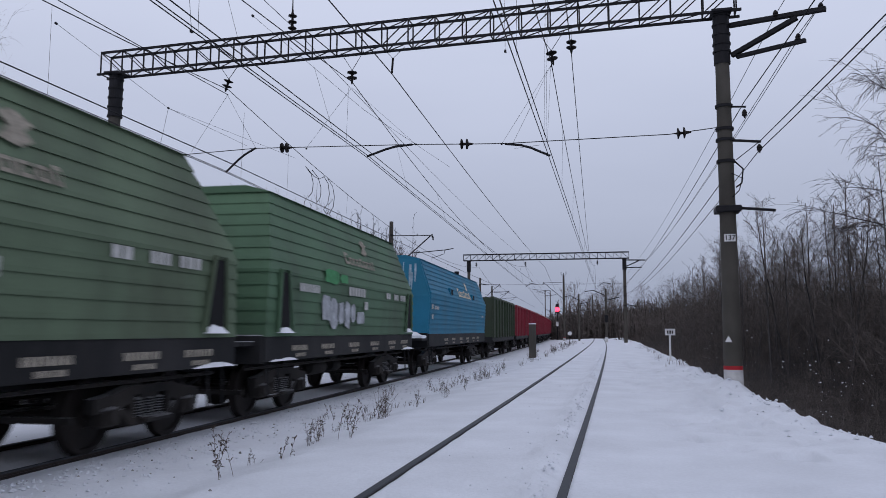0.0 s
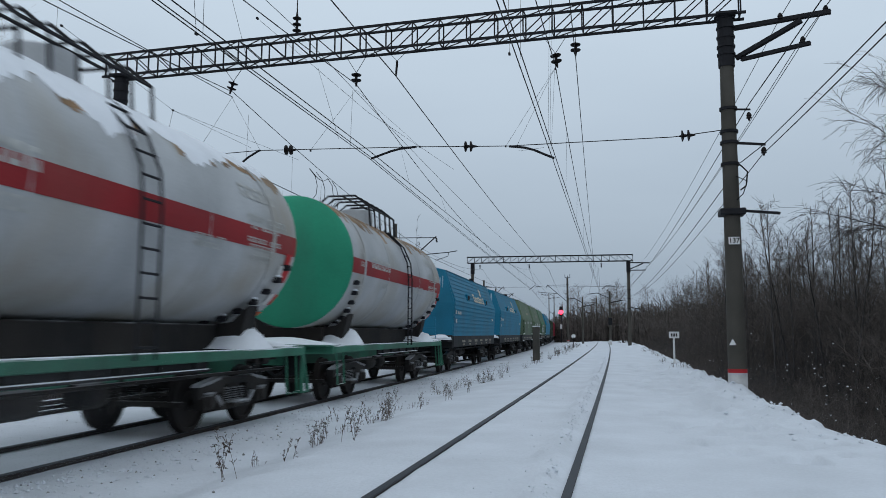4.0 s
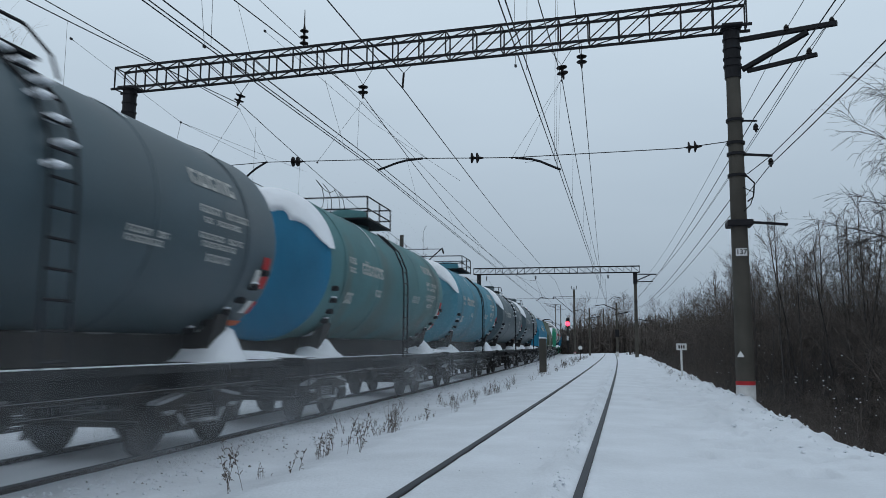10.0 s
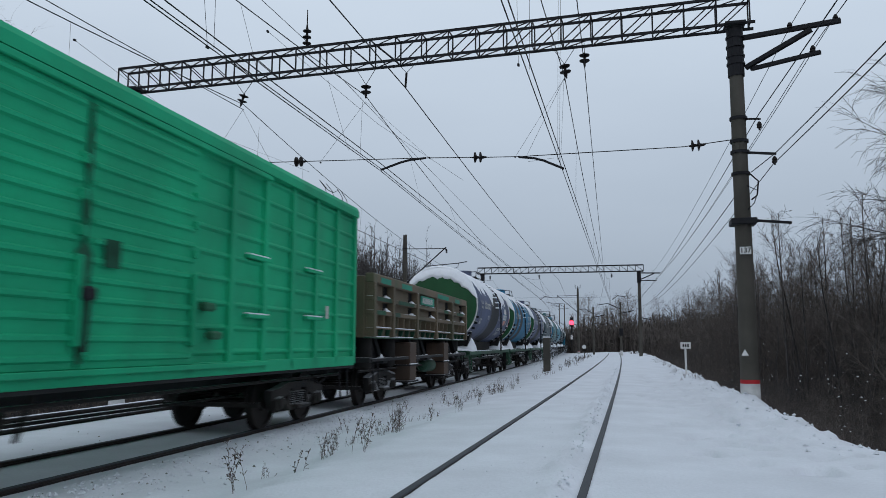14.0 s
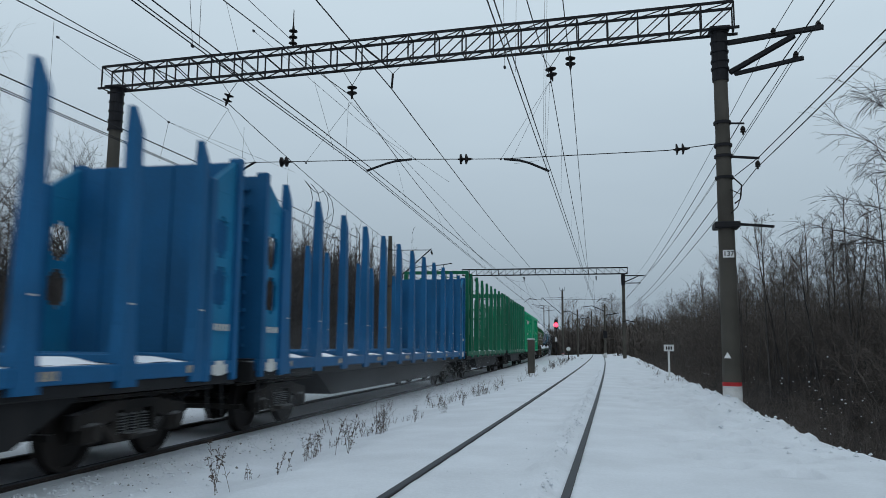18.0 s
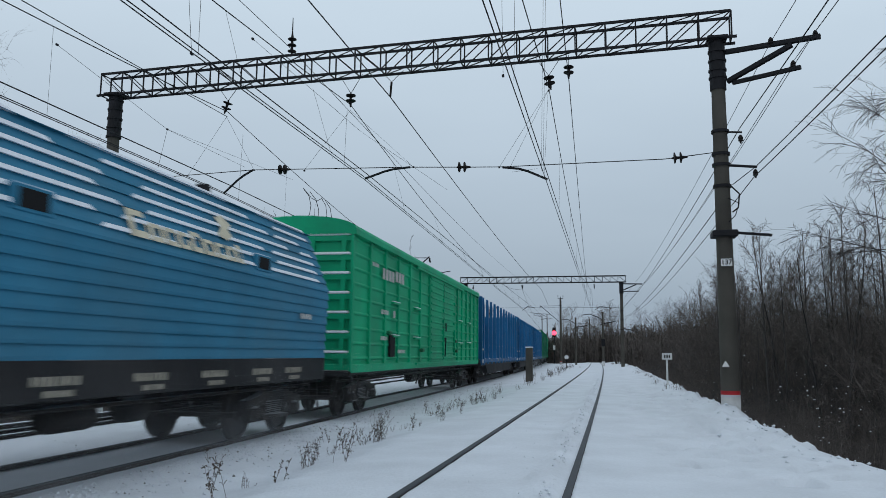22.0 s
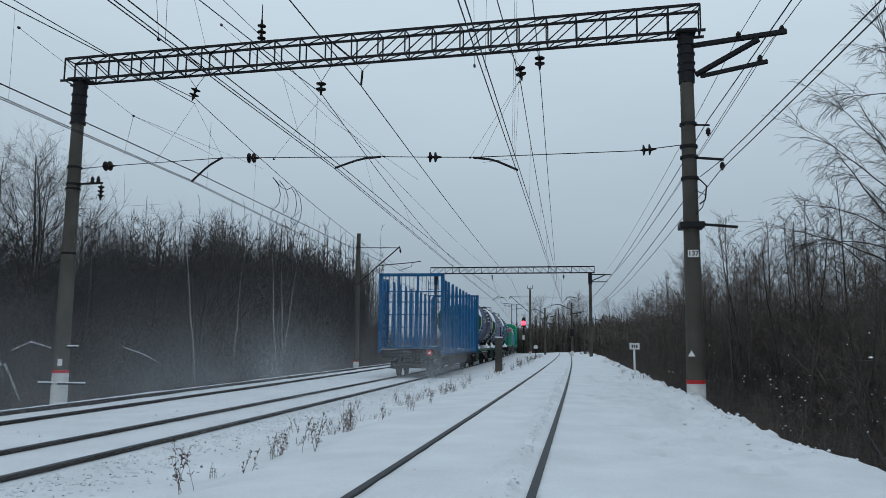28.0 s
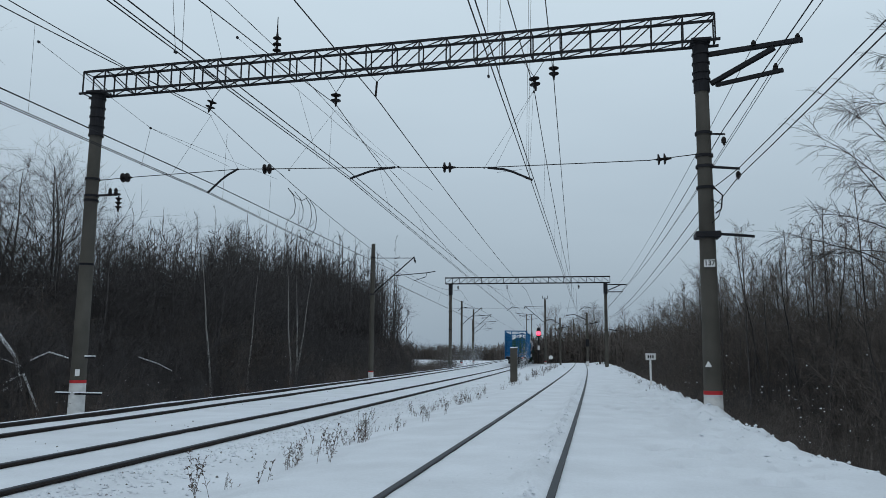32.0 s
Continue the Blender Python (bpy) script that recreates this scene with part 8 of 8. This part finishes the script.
# snow-laden fallen branches at the wood's edge
def fallen(pts, r):
    t = thing("fallen_branch", "fallen branch coated with snow at the wood's edge", "branch", group="fallen branches")
    part("limb", Shape().tube(pts, [r * (1 - 0.6 * k / (len(pts) - 1)) for k in range(len(pts))], 6), BARK, t)
    part("snow_coat", Shape().tube([(x, y, z + r * 0.8) for x, y, z in pts], [r * (0.95 - 0.5 * k / (len(pts) - 1)) for k in range(len(pts))], 6), SNOW_CAP, t)


fallen([(-22.0, 24.0, -0.9), (-22.4, 24.0, 0.5), (-22.9, 24.2, 1.2)], 0.07)
fallen([(-22.1, 24.4, 1.1), (-21.6, 24.3, 0.2), (-21.3, 24.2, -1.0)], 0.06)
fallen([(-22.6, 24.6, 0.2), (-21.6, 24.7, 1.0), (-20.8, 24.9, 0.7)], 0.04)
fallen([(-20.6, 32.0, 1.0), (-19.6, 32.1, 0.7), (-19.0, 32.2, 0.4)], 0.04)
fallen([(-21.2, 24, 1.9), (-20.3, 24, 1.0), (-20.0, 24.1, -0.2)], 0.10)
fallen([(-20.5, 24, 0.1), (-19.9, 24, 0.4), (-19.2, 24, -0.85)], 0.08)
fallen([(-20.9, 23.9, -0.6), (-20.4, 23.9, -0.1)], 0.12)
fallen([(-19.7, 24.1, 0.9), (-19.0, 24.1, 1.2), (-18.3, 24.2, 1.0)], 0.05)


t = thing("fallen_branch", "thin dead branch leaning out of the snow at the ditch edge", "branch", group="fallen branches")
part("limb", Shape().tube([(3.45, 9.6, -0.2), (3.3, 9.6, 0.1), (3.12, 9.62, 0.42)], [0.014, 0.012, 0.007], 6), BARK, t)

# crumbs of snow caught in the brush
crumbs = Shape()
rng = random.Random(17)
for k in range(900):
    y = 9 + 46 * rng.random() ** 1.3
    if k % 3:
        x, zt = x_edge(y) + rng.uniform(1.2, 6.0), 2.6
    else:
        y += 8
        x, zt = x_left(y) - rng.uniform(5.0, 9.5), 2.2
    c = Vector((x, y, ground_z(x, y) + zt * rng.random() ** 1.6))
    r = rng.uniform(0.008, 0.026) * (1.8 if rng.random() < 0.06 else 1)
    ring = [(1, 0, 0), (-1, 0, 0), (0, 1, 0), (0, -1, 0), (0, 0, 0.7), (0, 0, -0.7)]
    crumbs.add([c + Vector((a * rng.uniform(0.6, 1.6), b * rng.uniform(0.6, 1.6), e * rng.uniform(0.6, 1.2))) * r for a, b, e in ring],
               [(0, 2, 4), (2, 1, 4), (1, 3, 4), (3, 0, 4), (2, 0, 5), (1, 2, 5), (3, 1, 5), (0, 3, 5)])
tagged(part("snow_crumbs", crumbs, SNOW_CAP), "crumbs of snow caught in the leafless brush", "snow", kind="stuff")


# ---- dry weeds and stones between the tracks ----
def weed_shape(seed, h, stems, head):
    """Dry stems; the taller kind carries drooping tufts of seed all the way up."""
    rng = random.Random(seed)
    s = Shape()
    for k in range(stems):
        p = Vector((rng.uniform(-0.12, 0.12), rng.uniform(-0.12, 0.12), -0.05))
        d = bend(Vector((0, 0, 1)), rng, 0.3)
        hh = h * rng.uniform(0.45, 1.1)
        q = [p]
        for j in range(5):
            d = bend(d, rng, 0.2, 0.03)
            q.append(q[-1] + d * hh / 5)
            stick(s, q[-2], q[-1], 0.0034 - 0.0003 * j, 0.0031 - 0.0003 * j)
        for t in range(15 if head else 8):
            f = rng.uniform(1.2, 4.98)
            i = int(f)
            b = q[i].lerp(q[i + 1], f - i)
            dd = bend(d, rng, 1.1, 0.05)
            e = b + dd * hh * rng.uniform(0.05, 0.13) * (1.3 - 0.15 * f)
            stick(s, b, e, 0.0021, 0.0015)
            tail = e + bend(dd, rng, 0.4, -0.5) * hh * 0.05
            stick(s, e, tail, 0.002, 0.0012)
            for c in ((b.lerp(e, 0.7), e, e.lerp(tail, 0.7)) if head else (e,)):
                rr = rng.uniform(0.003, 0.0075)
                s.add([c + Vector(v) * rr for v in ((1, 0, 0), (-1, 0, 0), (0, 1, 0), (0, -1, 0), (0, 0, 1.2), (0, 0, -1.8))],
                      [(0, 2, 4), (2, 1, 4), (1, 3, 4), (3, 0, 4), (2, 0, 5), (1, 2, 5), (3, 1, 5), (0, 3, 5)])
    return s


WEEDS = [weed_shape(41, 0.62, 5, True).mesh("dry_weed"), weed_shape(42, 0.5, 9, False).mesh("dry_weed"), weed_shape(43, 0.4, 3, True).mesh("dry_weed"), weed_shape(44, 0.75, 12, False).mesh("dry_weed"), weed_shape(45, 0.3, 6, False).mesh("dry_weed")]


def weed(i, x, y, s=1.0):
    w = part("dry_weed", WEEDS[i], WEED, None, at=pose(x, y, ground_z(x, y), 0, 0, place.uniform(0, 360)) @ Matrix.Diagonal((s, s, s, 1)))
    tagged(w, "dry brown weed with seed heads poking out of snow", "weed", kind="stuff")


for i, x, y, s in ((0, -3.95, 7.45, 1.05), (2, -3.72, 8.2, 0.9), (4, -4.03, 9.9, 0.9), (0, -3.45, 9.5, 1.0), (2, -4.2, 11.8, 1.0), (3, -4.0, 12.9, 0.9), (0, -3.85, 12.5, 1.0), (2, -4.3, 13.4, 1.1),
                   (0, -3.75, 14.2, 0.7), (1, -3.5, 15.8, 0.6), (0, -3.5, 17.9, 0.7), (3, -3.9, 23.3, 0.8), (3, -3.7, 24.4, 0.8), (1, -4.0, 22.6, 0.8), (2, -5.0, 13.3, 0.9), (4, -4.2, 8.6, 0.8)):
    weed(i, x, y, s * 0.9)
for cx, cy, n, w in ((-4.1, 12.9, 4, 0.3), (-4.1, 11.4, 3, 0.3), (-4.0, 10.0, 2, 0.2), (-4.3, 15.4, 3, 0.4), (-4.5, 18.8, 8, 0.6), (-4.45, 21.2, 4, 0.5), (-4.4, 23.8, 10, 0.8)):
    for k in range(n):
        weed(place.choice([1, 2, 4, 0, 3]), cx + place.gauss(0, w * 0.5), cy + place.gauss(0, w), place.uniform(0.4, 0.75))
for k in range(48):
    y = 27 + 62 * place.random() ** 0.9
    weed(place.choice([1, 3, 3, 0, 4]), x_near(y) - 2.55 + place.gauss(0, 0.42) - 0.004 * y, y, place.uniform(0.6, 1.0))
for k in range(14):
    y = place.uniform(26, 60)
    weed(place.choice([1, 4]), x_edge(y) - place.uniform(0.3, 1.0), y, place.uniform(0.7, 1.1))
for k in range(30):
    y = place.uniform(12, 70)
    weed(place.choice([1, 3]), x_left(y) - place.uniform(2.8, 4.6), y, place.uniform(0.8, 1.4))
weed(3, 3.15, 8.4, 0.9)

# crumbled snow beside the rails and on the bank
LUMP = [(1, 0, 0), (0.31, 0.95, 0), (-0.81, 0.59, 0), (-0.81, -0.59, 0), (0.31, -0.95, 0), (0.2, 0.1, 0.75), (0, 0, -0.5)]
clods = Shape()
rng = random.Random(29)
for k in range(4600):
    if k < 1100:
        y = 3.4 + 40 * rng.random() ** 1.6
        x = x_near(y) + 0.77 - 0.2 + rng.gauss(0, 0.045) if noise.noise((y * 0.9, 3.0, 1.0)) > -0.25 else x_near(y) + 0.77 - 0.2
        r = rng.uniform(0.006, 0.022)
    elif k < 1250:
        y = 3.4 + 40 * rng.random() ** 1.6
        x, r = x_near(y) + rng.uniform(-0.6, 0.6), rng.uniform(0.006, 0.016)
    elif k < 4200:
        y = 4 + 34 * rng.random() ** 1.4
        x, r = x_train(y) + 0.98 + abs(rng.gauss(0, 0.62)), rng.uniform(0.01, 0.03) * (1.6 if rng.random() < 0.08 else 1)
    else:
        y = 10 + 34 * rng.random()
        x, r = x_edge(y) - abs(rng.gauss(0, 0.5)), rng.uniform(0.012, 0.05)
    c, a = Vector((x, y, ground_z(x, y) + 0.2 * r)), rng.uniform(0, 6.28)
    e = [rng.uniform(0.6, 1.25) for q in range(7)]
    clods.add([c + Vector((u * math.cos(a) - v * math.sin(a), u * math.sin(a) + v * math.cos(a), w)) * r * e[q] for q, (u, v, w) in enumerate(LUMP)],
              [(0, 1, 5), (1, 2, 5), (2, 3, 5), (3, 4, 5), (4, 0, 5), (1, 0, 6), (2, 1, 6), (3, 2, 6), (4, 3, 6), (0, 4, 6)])
tagged(part("snow_clods", clods, SNOW), "crumbled lumps of snow beside the rails", "snow", kind="stuff")

stones = Shape()
rng = random.Random(5)
for k in range(480):
    y = 3.5 + 40 * rng.random() ** 1.5
    x = x_train(y) + (0.95 + abs(rng.gauss(0, 0.85)) if rng.random() < 0.75 else rng.uniform(-6.5, -0.9))
    if any(abs(x - q) < 0.15 for q in (x_train(y) - 0.735, x_train(y) + 0.735, x_left(y) + 0.735, x_left(y) - 0.735)):
        continue
    r = rng.uniform(0.008, 0.026) * (1.7 if rng.random() < 0.04 else 1)
    c = Vector((x, y, ground_z(x, y) + r * rng.uniform(-0.3, 0.3)))
    vs = [c + Vector((rng.uniform(0.6, 1.2) * a, rng.uniform(0.6, 1.2) * b, rng.uniform(0.5, 1.0) * e)) * r for a, b, e in ((1, 0, 0), (-1, 0, 0), (0, 1, 0), (0, -1, 0), (0, 0, 1), (0, 0, -1))]
    stones.add(vs, [(0, 2, 4), (2, 1, 4), (1, 3, 4), (3, 0, 4), (2, 0, 5), (1, 2, 5), (3, 1, 5), (0, 3, 5)])
tagged(part("ballast", stones, BALLAST), "grey ballast stones poking through the snow", "stones", kind="stuff")


# ---- powder snow blown up by the train ----
def veil_shape(seed):
    """A billowing sheet of airborne powder, 18 m long and 2.4 m high."""
    vs = [(0.35 * noise.noise((y * 0.35, z * 0.8, seed)) + 0.22 * z, y, z) for z in np.linspace(0.0, 2.45, 9) for y in np.linspace(-9, 9, 37)]
    return Shape().add(vs, [(r * 37 + k, r * 37 + k + 1, (r + 1) * 37 + k + 1, (r + 1) * 37 + k) for r in range(8) for k in range(36)])


VEILS = [veil_shape(q).mesh("powder_snow", "all") for q in (1.5, 4.5, 8.5)]
POWDER = []
for n, (late, mat, tall) in enumerate(((3.5, POWDER_SNOW, 0.8), (4.2, POWDER_SNOW, 0.8), (5.2, POWDER_SNOW, 0.9), (6.2, POWDER_THIN, 0.9), (7.55, POWDER_THICK, 1.8), (7.9, POWDER_THICK, 2.2), (8.3, POWDER_THICK, 2.0), (8.8, POWDER_SNOW, 1.2),
                                       (9.5, POWDER_THIN, 0.8), (15.3, POWDER_THIN, 0.7), (16.1, POWDER_SNOW, 1.0), (19.9, POWDER_THIN, 0.8), (20.9, POWDER_THIN, 0.8), (21.7, POWDER_THIN, 0.7), (22.6, POWDER_THIN, 0.8),
                                       (24.9, POWDER_SNOW, 1.5), (25.25, POWDER_SNOW, 1.8), (25.6, POWDER_SNOW, 1.8), (26.1, POWDER_THIN, 1.6), (26.6, POWDER_THIN, 1.4))):
    for side, m in ((1.6, 0), (-0.6, 1)):
        pw = part("powder_snow", VEILS[(m + n) % 3], mat)
        tagged(pw, "fine powder snow whirled up beside the rolling wheels", "powder snow", kind="stuff")
        POWDER.append((pw, late + 0.2 * m, side - (3.5 if late > 23 and m else 0.0), tall))


# ---- motion along the line ----
def on_line(y):
    slope = (x_train(y + 1.0) - x_train(y - 1.0)) / 2
    return pose(x_train(y), y, Z_TRAIN, 0, 0, -math.degrees(math.atan(slope)))


def motions():
    for root, y0, spin in WAGONS:
        times = [float(t) for t in range(0, 33, 2)]
        walk(root, [(t, on_line(y0 + SPEED * t)) for t in times])
        # the wheels turn while the wagon rolls past
        first, last = (4.0 - y0) / SPEED, (52.0 - y0) / SPEED
        for w, off in spin:
            at = lambda t, a: (t, pose(0, off, R_WHEEL, -a, 0, 0))
            steps = [k / FPS for k in range(int(max(0, first) * FPS), int(min(32, last) * FPS) + 1, 1)]
            if len(steps) < 2:
                continue
            turn = lambda t: math.degrees(SPEED * (t - steps[0]) / R_WHEEL)
            rows = [at(t, turn(t)) for t in steps]
            if steps[0] > 0.05:
                rows.insert(0, at(0.0, 0.0))
            if steps[-1] < 31.95:
                rows.append(at(32.0, turn(steps[-1])))
            walk(w, rows)
    # powder snow drifts after the train and is left behind by it
    for pw, late, side, tall in POWDER:
        pw.scale = (1.0, 1.0, tall)
        walk(pw, [(float(t), on_line(-8 + 15.0 * (t - late)) @ pose(side, 0, -0.12)) for t in range(0, 33, 4)])


motions()
